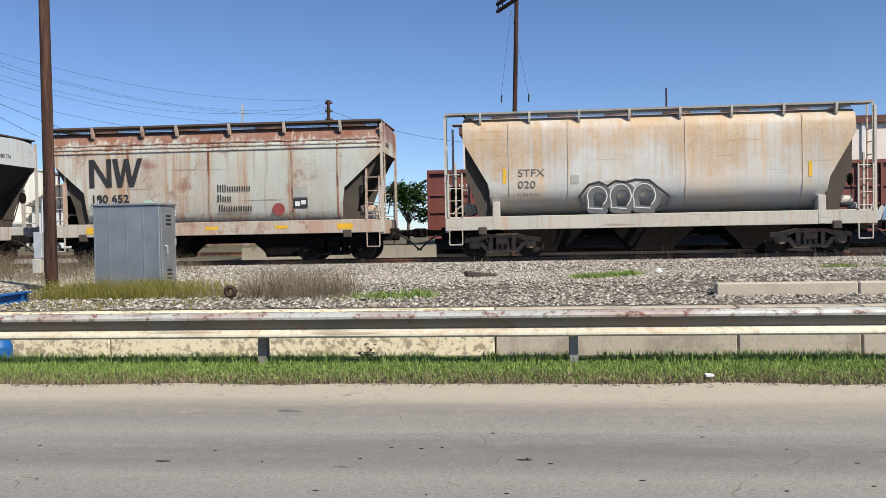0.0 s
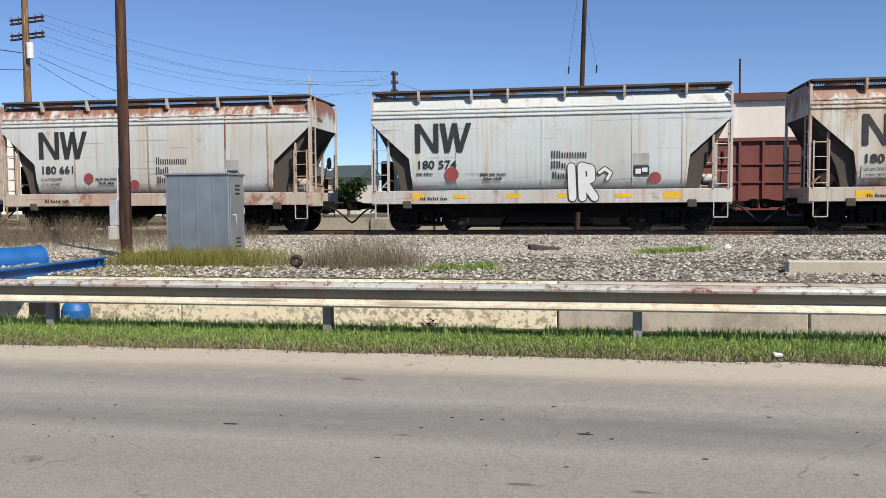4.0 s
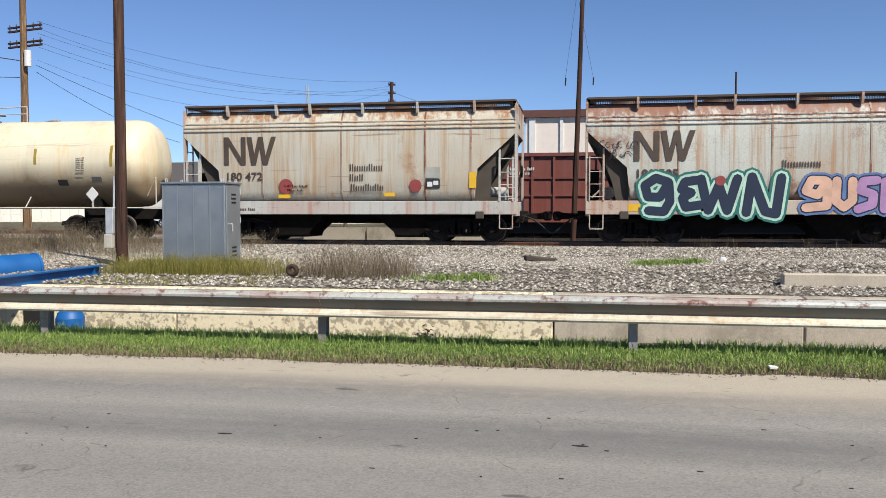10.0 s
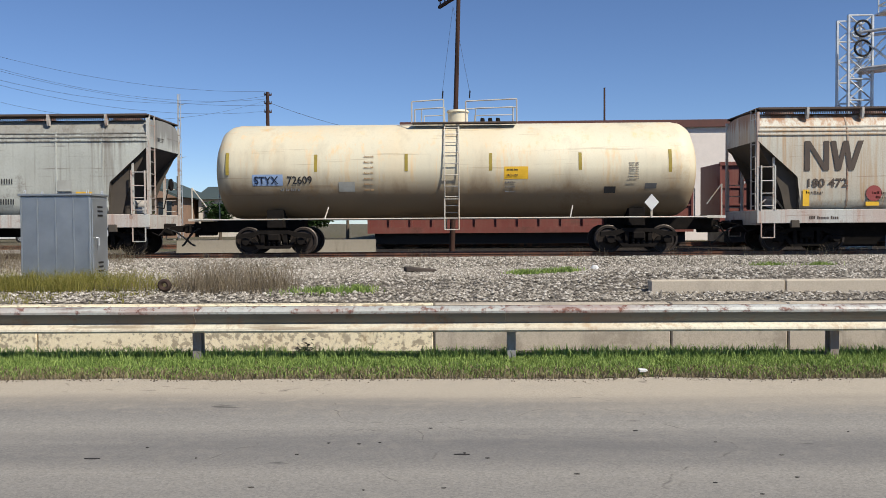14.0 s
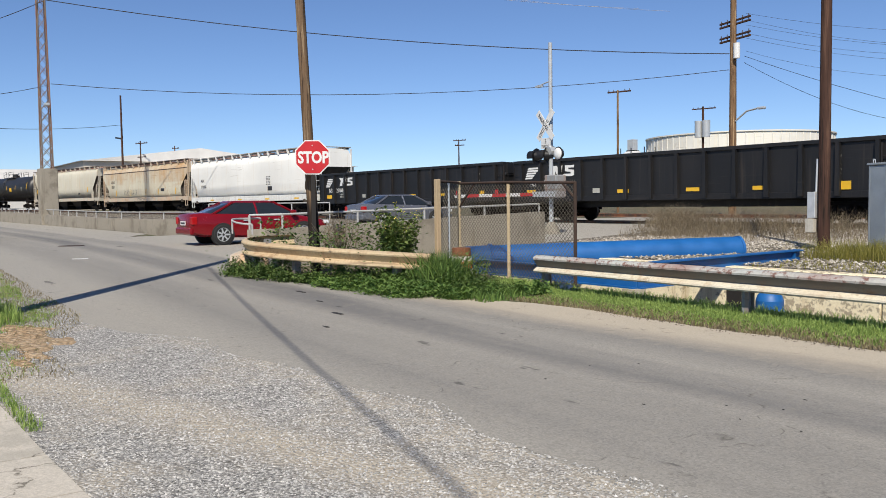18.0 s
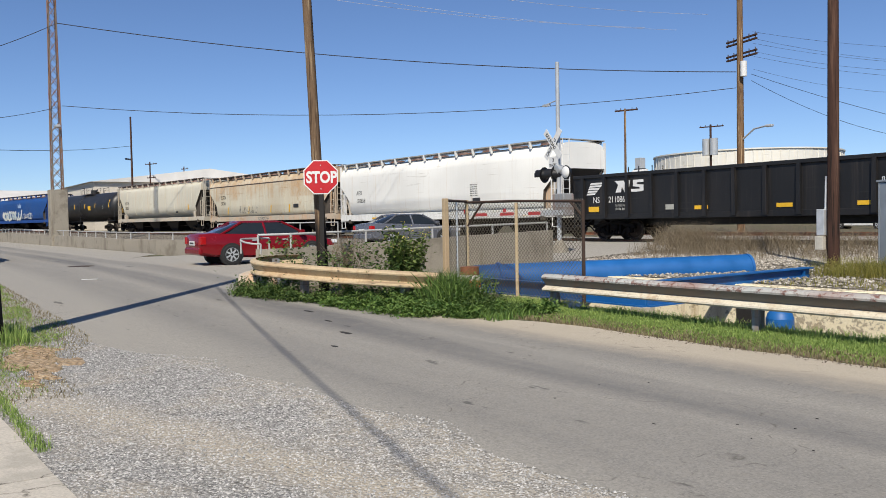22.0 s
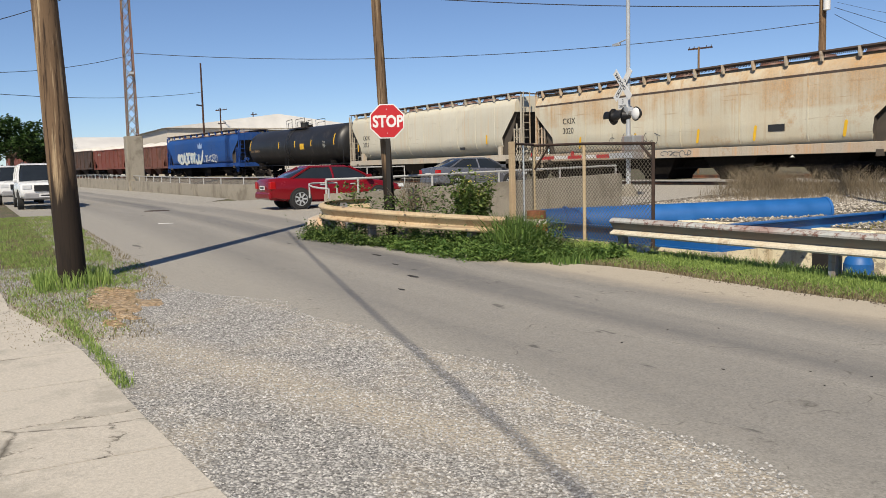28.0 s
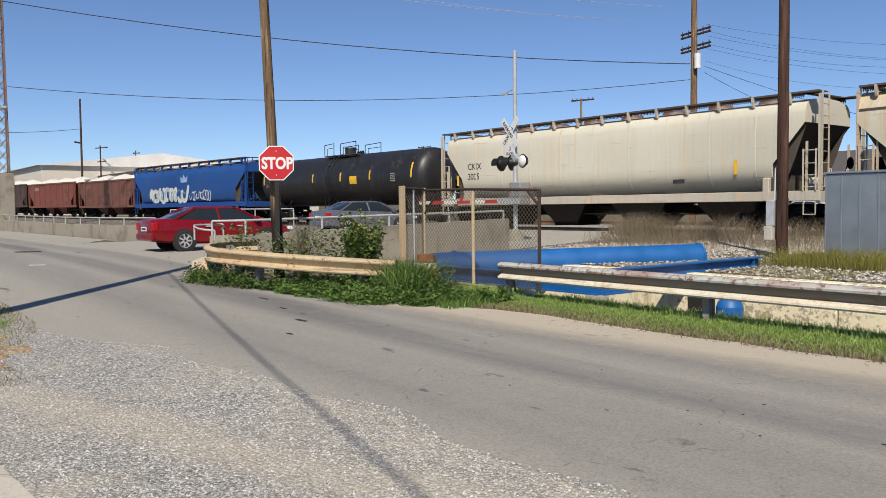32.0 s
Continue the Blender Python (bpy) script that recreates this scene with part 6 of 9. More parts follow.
def stuff(name, g, mat, label, category):
    me = bpy.data.meshes.new(name)
    me.from_pydata(g.v, [], g.f)
    me.materials.append(mat)
    return tagged(new(name, me), label, category, kind="stuff")


def tree(x, y, z, h, r, name="tree", label="leafy green tree with an uneven crown", leaves=2600, trunk=0.16, size=0.28):
    t = thing(name, label, "tree", m=pose(x, y, z))
    q = random.Random(int(abs(x * 13 + y * 7)))
    g = Geo()
    g.cyl((0, 0, -0.2), (0.05, 0.03, h * 0.45), trunk, trunk * 0.6, 9)
    blobs = []
    for i in range(11):
        a = i * 2.4
        rr = r * q.uniform(0.2, 0.72)
        tip = (math.cos(a) * rr, math.sin(a) * rr, h * q.uniform(0.45, 0.9))
        g.cyl((0.05, 0.03, h * q.uniform(0.25, 0.44)), tip, trunk * 0.4, trunk * 0.08, 6)
        blobs.append((tip, r * q.uniform(0.28, 0.5)))
    part("trunk", g, M["bark"], t)
    c = Geo()

    def spot():
        (bx, by, bz), br = q.choice(blobs)
        while True:
            d = Vector((q.uniform(-1, 1), q.uniform(-1, 1), q.uniform(-1, 1)))
            if 0.3 < d.length < 1:
                return bx + d.x * br, by + d.y * br, bz + d.z * br * 0.8

    leaf_cloud(c, leaves, spot, size, r=q)
    me = bpy.data.meshes.new("crown")
    me.from_pydata(c.v, [], c.f)
    me.materials.append(M["tree"])
    part("crown", me, None, t)
    return t


def on_ground(x0, x1, y0, y1, q, keep=None):
    def spot():
        while True:
            x, y = q.uniform(x0, x1), q.uniform(y0, y1)
            if keep is None or keep(x, y):
                return x, y, height(x, y) + (0.015 if y < 10.4 else 0.03)
    return spot


qg = random.Random(11)
M["bushleaf"] = leafy("bush_leaves", (0.05, 0.1, 0.02), (0.26, 0.33, 0.09))


def plants():
    # verge under the guard rail
    def verge(x, y):
        return y > road_far_edge(x) + 0.05 + 0.2 * wob(x, 11, 3) and not (y > 10.3)
    g = blades(Geo(), 70000, on_ground(-12.6, 12, 8.7, 10.35, qg, lambda x, y: verge(x, y) and qg.random() < ease(road_far_edge(x) - 0.1, road_far_edge(x) + 0.6, y) + 0.12), 0.042, 0.006, 1.5, qg)
    blades(g, 14000, on_ground(12, 30, 8.7, 10.35, qg, verge), 0.05, 0.014, 0.8, qg)
    blades(g, 10000, on_ground(-12.6, 12, 9.8, 10.4, qg, lambda x, y: verge(x, y) and wob(x, 51, 1.7) > -0.35), 0.105, 0.006, 0.9, qg)
    stuff("verge_grass", g, M["grass"], "green roadside grass under the guard rail", "grass")
    g = blades(Geo(), 12000, on_ground(-12.6, 12, 8.6, 9.25, qg, lambda x, y: y > road_far_edge(x) - 0.05), 0.045, 0.009, 1.3, qg)
    stuff("verge_straw", g, M["straw"], "dry straw at the sandy edge of the verge", "grass")
    # yellow-green weeds round the cabinet and pole
    g = blades(Geo(), 4200, on_ground(-10.2, -5.8, 15.9, 17.3, qg, lambda x, y: qg.random() < (0.15 + 0.85 * (abs(x + 8.3) < 1.6)) * (0.35 + 0.65 * ease(-0.3, 0.35, wob(x, 21, 1.4))) and (x > -10.4 or y > 16.3)), 0.3, 0.0042, 0.9, qg)
    leaf_cloud(g, 1500, lambda: tuple(Vector(on_ground(-10.6, -6.4, 15.6, 17.2, qg)()) + Vector((0, 0, qg.uniform(0.05, 0.38)))), 0.03, r=qg)
    blades(g, 700, on_ground(-9.6, -5.6, 13.65, 15.4, qg, lambda x, y: qg.random() < 0.4 + wob(x, y, 1.2)), 0.06, 0.006, 1.2, qg)
    blades(g, 420, on_ground(-9.9, -6.2, 15.8, 17.3, qg, lambda x, y: wob(x, 31, 1.1) > -0.15), 0.4, 0.004, 0.6, qg)
    stuff("cabinet_weeds", g, M["drygrass"], "tall yellow-green weeds round the cabinet and pole", "weeds")
    # brown brush and green tufts on the ballast
    g = Geo()
    for cx, cy, rr, hh, n in ((-4.4, 16.2, 1.2, 0.6, 1300), (-5.6, 16.6, 0.9, 0.22, 500), (-15.5, 20.5, 3.2, 0.35, 1500), (-17.5, 21.2, 1.5, 0.5, 900), (-11.5, 21.0, 1.8, 0.3, 600), (-16.6, 23.2, 1.7, 0.7, 1800), (-13.2, 23.4, 2.2, 0.6, 1600), (-18.2, 22.4, 1.0, 0.7, 1200), (-19.4, 23.3, 1.1, 0.7, 1200), (-10.8, 23.6, 1.6, 0.5, 700), (-7.0, 16.5, 0.7, 0.2, 300)):
        blades(g, n, lambda: (lambda a, d: (cx + math.cos(a) * d, cy + math.sin(a) * d * 0.7, height(cx + math.cos(a) * d, cy + math.sin(a) * d * 0.7)))(qg.uniform(0, 6.28), rr * math.sqrt(qg.random())), hh, 0.004, 1.2, qg)
    leaf_cloud(g, 900, lambda: (lambda a, d: (-4.4 + math.cos(a) * d, 16.2 + math.sin(a) * d * 0.7, 0.45 + qg.random() * 0.4 * (1.3 - d)))(qg.uniform(0, 6.28), 1.15 * math.sqrt(qg.random())), 0.022, r=qg)
    stuff("brown_brush", g, M["brush"], "dry brown brush on the ballast bank", "brush")
    g = Geo()
    for cx, cy, rr in ((-2.7, 15.6, 0.9), (-2.0, 15.9, 0.5), (2.0, 19.5, 0.7), (1.5, 19.2, 0.5), (2.5, 19.6, 0.5), (7.6, 20.6, 0.6), (8.9, 20.8, 0.5), (-16, 13.9, 1.2)):
        blades(g, 420, lambda: (lambda a, d: (cx + math.cos(a) * d, cy + math.sin(a) * d * 0.5, height(cx, cy) + 0.02))(qg.uniform(0, 6.28), rr * abs(qg.gauss(0, 0.5))), 0.13, 0.009, 0.8, qg)
    stuff("ballast_grass", g, M["grass"], "small green tufts of grass on the ballast", "grass")
    # thin dry stalks close to the rails
    g = blades(Geo(), 260, on_ground(-16, 12, 23.6, 25.0, qg, lambda x, y: wob(x, 40, 0.6) > 0.05), 0.34, 0.004, 0.5, qg)
    stuff("rail_stalks", g, M["brush"], "thin dry stalks beside the rails", "weeds")
    # grass bank by the old pole and along the pavement
    def bank(x, y):
        return y < 2.3 - 1.1 * ease(-13.0, -9.6, x) + 0.35 * wob(x, 4, 1.3) and y > 0.35 + 0.25 * ease(-12, -8, x) + 0.1 * wob(x, 6, 2) and qg.random() < 0.35 + 0.65 * ease(-9.0, -11.5, x) and (x + 11.2) ** 2 + (y - 1.55) ** 2 * 4 > 0.5
    g = blades(Geo(), 34000, on_ground(-30, -8.8, 0.2, 2.6, qg, lambda x, y: bank(x, y) and qg.random() < 0.25 + 0.75 * ease(-0.25, 0.3, wob(x * 1.7, y * 1.7))), 0.038, 0.0045, 1.7, qg)
    blades(g, 900, on_ground(-13.9, -12.4, 0.7, 1.7, qg), 0.2, 0.008, 0.6, qg)
    blades(g, 1600, lambda: (lambda x: (x, 0.92 - 0.035 * (x + 6) ** 2 / 6 + qg.gauss(0.02, 0.04), 0.02))(-10 + 3.4 * qg.random() ** 1.6), 0.05, 0.004, 1.0, qg)
    stuff("bank_grass", g, M["grass"], "green grass on the bank by the old pole", "grass")
    g = blades(Geo(), 15000, on_ground(-30, -8.6, 0.2, 2.7, qg, lambda x, y: y < 2.5 - 0.9 * ease(-13.0, -9.6, x)), 0.035, 0.006, 1.5, qg)
    stuff("bank_straw", g, M["straw"], "short dry straw on the bank by the old pole", "grass")
    # vines and weeds over the curved guard rail
    g = Geo()

    def hedge_line(x):
        return 6.75 + 1.9 * ease(-16.8, -12.4, x) + 0.5 * ease(-16.8, -18, x)

    # low mounds of bramble in front of the beam, a few of them climbing over it
    for k in range(120):
        cx = -18.0 + 6.8 * (k + qg.random()) / 120
        cy = hedge_line(cx) + qg.uniform(-0.62, -0.08)
        rr, hh = qg.uniform(0.16, 0.34), qg.uniform(0.14, 0.36) * (0.6 + 0.5 * abs(math.sin(cx * 1.9)))
        if qg.random() < 0.16:
            cy, hh = hedge_line(cx) + qg.uniform(-0.1, 0.1), qg.uniform(0.6, 0.85)

        def mound():
            a, u = qg.uniform(0, 6.283), qg.random() ** 0.4
            e = qg.uniform(0.05, 1.5)
            px, py = cx + rr * u * math.cos(a) * math.cos(e), cy + rr * u * math.sin(a) * math.cos(e)
            return px, py, height(px, min(10.3, py)) + 0.01 + hh * u * math.sin(e)
        leaf_cloud(g, 190, mound, 0.055, r=qg)
    for k in range(90):
        cx = qg.uniform(-17.8, -12.2)
        cy, h0 = hedge_line(cx) + qg.gauss(-0.2, 0.2), qg.uniform(0.3, 0.8)
        dx, dy = qg.gauss(0, 0.25), qg.gauss(0, 0.2)
        leaf_cloud(g, 10, lambda: (lambda u: (cx + dx * u, cy + dy * u, height(cx, cy) + h0 * u))(qg.random()), 0.05, r=qg)
    leaf_cloud(g, 3200, lambda: (lambda x: (x, 8.5 + qg.gauss(0, 0.3), 0.05 + abs(qg.gauss(0, 0.2))))(qg.uniform(-13.4, -11.2)), 0.06, r=qg)
    for cx, cy, hh in ((-16.4, 7.2, 1.1), (-15.6, 7.6, 0.8), (-15.0, 8.2, 1.0), (-14.6, 8.6, 0.7)):
        leaf_cloud(g, 420, lambda: (cx + qg.gauss(0, 0.3), cy + qg.gauss(0, 0.25), 0.25 + qg.random() * hh), 0.08, r=qg)
    blades(g, 700, lambda: (qg.uniform(-13.2, -12.0), qg.uniform(8.3, 9.0), 0.05), 0.6, 0.012, 0.9, qg)
    blades(g, 2500, lambda: (qg.uniform(-13.5, -10.8), qg.uniform(8.3, 9.4), 0.03), 0.2, 0.01, 0.9, qg)
    stuff("hedge_weeds", g, M["weed"], "green vines and weeds grown over the curved guard rail", "weeds")
    # bright low weeds bulging over the road edge before the gate, with one tall clump of grass
    g = Geo()

    def front(x):
        return 6.8 + 0.15 * ease(-14.0, -12.2, x) + 0.85 * ease(-12.2, -10.8, x) + 0.9 * ease(-11.0, -10.4, x)

    for k in range(130):
        cx = qg.uniform(-14.6, -10.5)
        cy = min(9.3, front(cx) + 0.2 + 1.5 * qg.random() ** 1.3)
        rr, hh = qg.uniform(0.14, 0.3), qg.uniform(0.1, 0.3) * (0.55 + 0.45 * ease(front(cx), front(cx) + 0.6, cy))

        def low_mound():
            a, u, e = qg.uniform(0, 6.283), qg.random() ** 0.4, qg.uniform(0.05, 1.5)
            px, py = cx + rr * u * math.cos(a) * math.cos(e), cy + rr * u * math.sin(a) * math.cos(e)
            return px, py, height(px, min(10.3, py)) + 0.01 + hh * u * math.sin(e)
        leaf_cloud(g, 130, low_mound, 0.06, r=qg)
    blades(g, 900, lambda: (-12.25 + qg.gauss(0, 0.24), 8.5 + qg.gauss(0, 0.2), 0.06), 0.56, 0.013, 1.0, qg)
    blades(g, 1500, lambda: (qg.uniform(-12.6, -10.4), qg.uniform(8.0, 9.0), 0.04), 0.16, 0.009, 1.0, qg)
    stuff("low_weeds", g, M["weed_bright"], "bright green low weeds and long grass before the gate", "weeds")
    # a flowering weed bush by the gate
    t = thing("weed_bush", "leafy green weed bush with yellow flowers", "bush", m=pose(-14.6, 8.95, 0.12))
    s = Geo()
    c, fl = Geo(), Geo()
    for i in range(60):
        a, d = qg.uniform(0, 6.28), qg.uniform(0.05, 0.68)
        tip = (math.cos(a) * d, math.sin(a) * d, qg.uniform(0.8, 1.6 - d * 0.4))
        s.cyl((math.cos(a) * d * 0.3, math.sin(a) * d * 0.3, -0.1), tip, 0.008, 0.004, 4)
        leaf_cloud(c, 75, lambda: (lambda k: (tip[0] * (0.3 + 0.7 * k) + qg.gauss(0, 0.05), tip[1] * (0.3 + 0.7 * k) + qg.gauss(0, 0.05), tip[2] * k))(qg.uniform(0.15, 1.0)), 0.09, r=qg)
        if i % 3 == 0:
            leaf_cloud(fl, 12, lambda: (tip[0] + qg.gauss(0, 0.03), tip[1] + qg.gauss(0, 0.03), tip[2] + qg.gauss(0, 0.04)), 0.035, r=qg)
    part("stem_cluster", s, M["stalk"], t)
    part("foliage", c, M["bushleaf"], t, smooth=None)
    part("blossom", fl, M["flower"], t, "small yellow flowers", smooth=None)
    # bare brown shrub by the stop sign
    t = thing("bare_shrub", "bare brown shrub beside the sign pole", "bush", m=pose(-15.75, 8.2, 0.15))
    s = Geo()
    for i in range(40):
        a, d = qg.uniform(0, 6.28), qg.uniform(0.1, 0.85)
        m1 = (math.cos(a) * d * 0.5, math.sin(a) * d * 0.5, qg.uniform(0.5, 0.9))
        s.cyl((0, 0, -0.1), m1, 0.012, 0.007, 4)
        for _ in range(3):
            s.cyl(m1, (m1[0] + qg.gauss(0, 0.2), m1[1] + qg.gauss(0, 0.2), m1[2] + qg.uniform(0.1, 0.6)), 0.006, 0.002, 4)
    part("branch_tangle", s, M["brush"], t)
    tree(-9.0, 66, 0.4, 5.2, 2.2, leaves=1500, size=0.4)
    tree(-19.2, 66, 0.4, 3.1, 1.6, leaves=1500, size=0.35)
    tree(-26.2, 66, 0.4, 4.6, 1.5, leaves=2600, size=0.3)
    tree(-26.0, 66.6, 0.4, 2.8, 1.7, leaves=1800, size=0.3)
    tree(-13.4, 72, 0.4, 2.9, 2.2, leaves=2200, size=0.35)
    tree(-16.2, 76, 0.4, 2.1, 2.2, leaves=1800, size=0.35)
    tree(-116, 4.8, 0.3, 9.5, 4.6, leaves=4200, size=0.5, trunk=0.3)
    for x, y, h in ((-135, 8, 8), (-60, 190, 9), (-10, 220, 10), (40, 200, 10), (-120, 170, 9)):
        tree(x, y, 0.4, h, h * 0.45, leaves=1200, size=0.9, trunk=0.3)


plants()


# ---- stones ----
def stones(name, n, spot, lo, hi, mat, label):
    q = random.Random(5)
    g = Geo()
    base = [(1, 0, 0), (-1, 0, 0), (0, 1, 0), (0, -1, 0), (0, 0, 1), (0, 0, -0.6)]
    faces = [(0, 2, 4), (2, 1, 4), (1, 3, 4), (3, 0, 4), (2, 0, 5), (1, 2, 5), (3, 1, 5), (0, 3, 5)]
    for _ in range(n):
        x, y, z = spot()
        s = q.uniform(lo, hi)
        a = q.uniform(0, 6.28)
        c, d = math.cos(a), math.sin(a)
        k = len(g.v)
        for bx, by, bz in base:
            bx, by, bz = bx * s * q.uniform(0.6, 1.2), by * s * q.uniform(0.6, 1.2), bz * s * q.uniform(0.5, 1.0)
            g.v.append((x + bx * c - by * d, y + bx * d + by * c, z + bz * 0.8))
        g.f.extend(tuple(i + k for i in f) for f in faces)
    return stuff(name, g, mat, label, "stones")


def stone_mat(name, stops):
    m, n, l, b = shader(name, 0.9, spec=0.3)
    g = n.new("ShaderNodeNewGeometry")
    c = ramp(n, l, g.outputs["Random Per Island"], stops)
    f = noise_tex(n, l, coords(n, l), 40, 4)
    l.new(mix(n, l, ramp(n, l, f, [(0.3, 0.6), (0.7, 1.0)]), (0.1, 0.09, 0.08), c), b.inputs["Base Color"])
    return m


M["stone"] = stone_mat("ballast_stone", [(0.0, (0.15, 0.132, 0.11)), (0.35, (0.33, 0.295, 0.24)), (0.8, (0.52, 0.475, 0.4)), (1.0, (0.78, 0.73, 0.65))])
M["chip"] = stone_mat("gravel_chip", [(0.0, (0.2, 0.2, 0.195)), (0.4, (0.42, 0.415, 0.395)), (0.8, (0.56, 0.545, 0.52)), (1.0, (0.72, 0.7, 0.67))])
qs = random.Random(3)
stones("ballast_stones", 72000, on_ground(-22, 17, 13.7, 25.3, qs, lambda x, y: qs.random() < 0.4 + 0.65 * ease(17, 20, y) and street(x) < 0.1), 0.02, 0.055, M["stone"], "loose grey ballast stones beside the track")
stones("gravel_chips", 42000, on_ground(-13.5, -0.5, 0.9, 3.9, qs, lambda x, y: y < 3.6 + 0.4 * wob(x, 1.3, 0.9) - 1.15 * ease(-6.8, -13.6, x) and qs.random() < 1.2 / (1 + 0.02 * (x * x))), 0.005, 0.016, M["chip"], "loose gravel chips on the ground")


M["clod"] = stone_mat("soil_clod", [(0.0, (0.07, 0.05, 0.035)), (0.5, (0.16, 0.12, 0.085)), (1.0, (0.3, 0.25, 0.19))])
stones("verge_clods", 5000, lambda: (lambda x: (x, road_far_edge(x) + qs.gauss(0.0, 0.09), 0.02))(qs.uniform(-12.3, 12)), 0.004, 0.015, M["clod"], "crumbs of dark soil along the road edge")


# ---- poles, wires ----
def cross_arm(t, z, half, turn, mat, y=0.0):
    a = radians(turn)
    g = Geo().box(-half, half, -0.06, 0.06, -0.06, 0.06, c=0.01)
    ob = part("cross_arm", g, mat, t, at=Matrix.Translation((0.0, 0.0, z)) @ pose(0, 0.16, 0) @ pose(0, 0, 0, 0, 0, turn))
    for k in (-0.9, -0.5, 0.5, 0.9):
        part("insulator", Geo().cyl((k * half, 0, 0.05), (k * half, 0, 0.2), 0.04, 0.03, 8), M["insul"], ob)
    return ob


M["insul"] = plain("insulator", (0.1, 0.1, 0.11), 0.3)


def pole(x, y, h, r, mat, label, arms=(), turn=0.0, lean=(0, 0), tar=0.0, z=None, top_r=0.7, group=""):
    z = height(x, y) if z is None else z
    t = thing("utility_pole", label, "utility pole", group, m=pose(x, y, z))
    n = 7
    hs = [-0.4] + [h * i / n for i in range(1, n + 1)]
    rows = []
    for k in hs:
        rr = r * (1 - (1 - top_r) * max(0, k) / h)
        rows.append([(lean[0] * k / h + rr * math.cos(a * 0.3927), lean[1] * k / h + rr * math.sin(a * 0.3927), k) for a in range(16)])
    part("shaft", Geo().rings(rows), M[mat], t)
    if tar:
        part("wrap", Geo().rings([[(lean[0] * k / h + (r + 0.006) * math.cos(a * 0.3927), lean[1] * k / h + (r + 0.006) * math.sin(a * 0.3927), k) for a in range(16)] for k in (-0.3, tar)]), M["pole_stain"], t, "black tarred foot of the pole")
    for k, half in arms:
        cross_arm(t, k, half, turn, M["pole"])
    return t


def spot_at(az, dist):
    return -dist * math.sin(radians(az)), dist * math.cos(radians(az))


p = pole(-10.6, 17.9, 12.5, 0.135, "pole", "tall dark wooden utility pole beside the cabinet", lean=(0.02, 0))
part("meter_box", Geo().box(-0.33, -0.14, -0.14, 0.06, 0.75, 1.35, c=0.01), M["galv"], p)
part("meter_box", Geo().box(-0.36, -0.16, -0.16, 0.04, 0.42, 0.74, c=0.01), M["sill_cream"], p)
part("conduit", Geo().tube([(-0.16, -0.05, 1.3), (-0.15, -0.03, 2.1)], 0.025), M["galv"], p)
p = pole(-13.2, 1.23, 10.5, 0.2, "pole_foot", "weathered wooden utility pole with a black tarred base", z=height(-13.2, 1.15), lean=(-0.35, -0.3))
p = pole(-16.4, 8.0, 11.0, 0.12, "pole_foot", "leaning wooden utility pole behind the stop sign", lean=(-0.3, -0.31))
p = pole(-0.35, 34.0, 11.0, 0.115, "pole", "dark wooden utility pole with two cross arms", lean=(0.35, 0), arms=((10.6, 1.2), (10.3, 1.2)), turn=-66)
for k in (-0.35, 0.75):
    part("guy_insulator", Geo().cyl((k, 0, 6.3), (k + 0.02, 0, 6.6), 0.032, 0.032, 6), M["black"], p)
    part("guy_wire", Geo().tube([(0.1, 0, 10.0), (k, 0, 6.6)], 0.006), M["wire"], p)
bx, by = spot_at(36.06, 60)
p = pole(bx, by, 16.5, 0.27, "pole_light", "tall pale wooden pole with double cross arms and a transformer", arms=((13.1, 1.5), (12.85, 1.5), (12.1, 1.5), (11.85, 1.5)), turn=-14)
part("transformer", Geo().cyl((0.42, -0.2, 10.5), (0.42, -0.2, 11.5), 0.22, 0.22, 14), M["white"], p)
part("street_light_arm", Geo().tube([(0, 0, 6.2), (1.2, -0.2, 6.9), (2.3, -0.4, 7.0)], 0.06), M["galv"], p)
part("street_light", Geo().box(2.2, 2.75, -0.55, -0.28, 6.9, 7.06, c=0.04), M["silver"], p)
for az, d, h, r, label, arms in ((43.36, 70, 10.2, 0.11, "thin pole with a small platform of lamps", ((10.0, 1.0),)), (54.1, 120, 10.2, 0.12, "distant wooden pole with a cross arm", ((10.0, 1.1), (9.3, 0.8))), (37.9, 95, 11.2, 0.16, "distant wooden pole with transformers", ((10.9, 1.3),)), (13.02, 70, 12.2, 0.19, "wooden pole behind the train", ((11.9, 0.3), (11.2, 0.3), (10.5, 0.3))), (76.2, 90, 12.4, 0.12, "dark wooden lamp pole", ()), (75.1, 130, 10.8, 0.13, "distant wooden pole with cross arms", ((10.4, 1.4), (8.4, 1.0))), (73.0, 150, 11.5, 0.12, "distant dark wooden pole with a cross arm", ((11.0, 0.9),)), (-9.8, 60, 10.8, 0.09, "thin red-brown pole behind the warehouse", ())):
    x, y = spot_at(az, d)
    p = pole(x, y, h - 0.48 + 0.4, r, "pole_light" if az == 43.36 else "pole", label, arms=arms, turn=20, z=0.45)
    if az == 37.9:
        for k in (-0.5, 0.5):
            part("transformer", Geo().cyl((k, -0.1, 7.8), (k, -0.1, 9.6), 0.42, 0.42, 12), M["silver"], p)
    if az == 76.2:
        for k in (-2.0, 1.9):
            part("lamp_arm", Geo().tube([(0, 0, 4.0), (k, 0, 4.3)], 0.05), M["galv"], p)
            part("lamp", Geo().box(k - 0.5, k + 0.5, -0.2, 0.2, 4.2, 4.4, c=0.05), M["silver"], p)
        part("lamp_arm", Geo().tube([(0, 0, 8.0), (-1.6, -0.2, 8.2)], 0.09), M["black"], p)

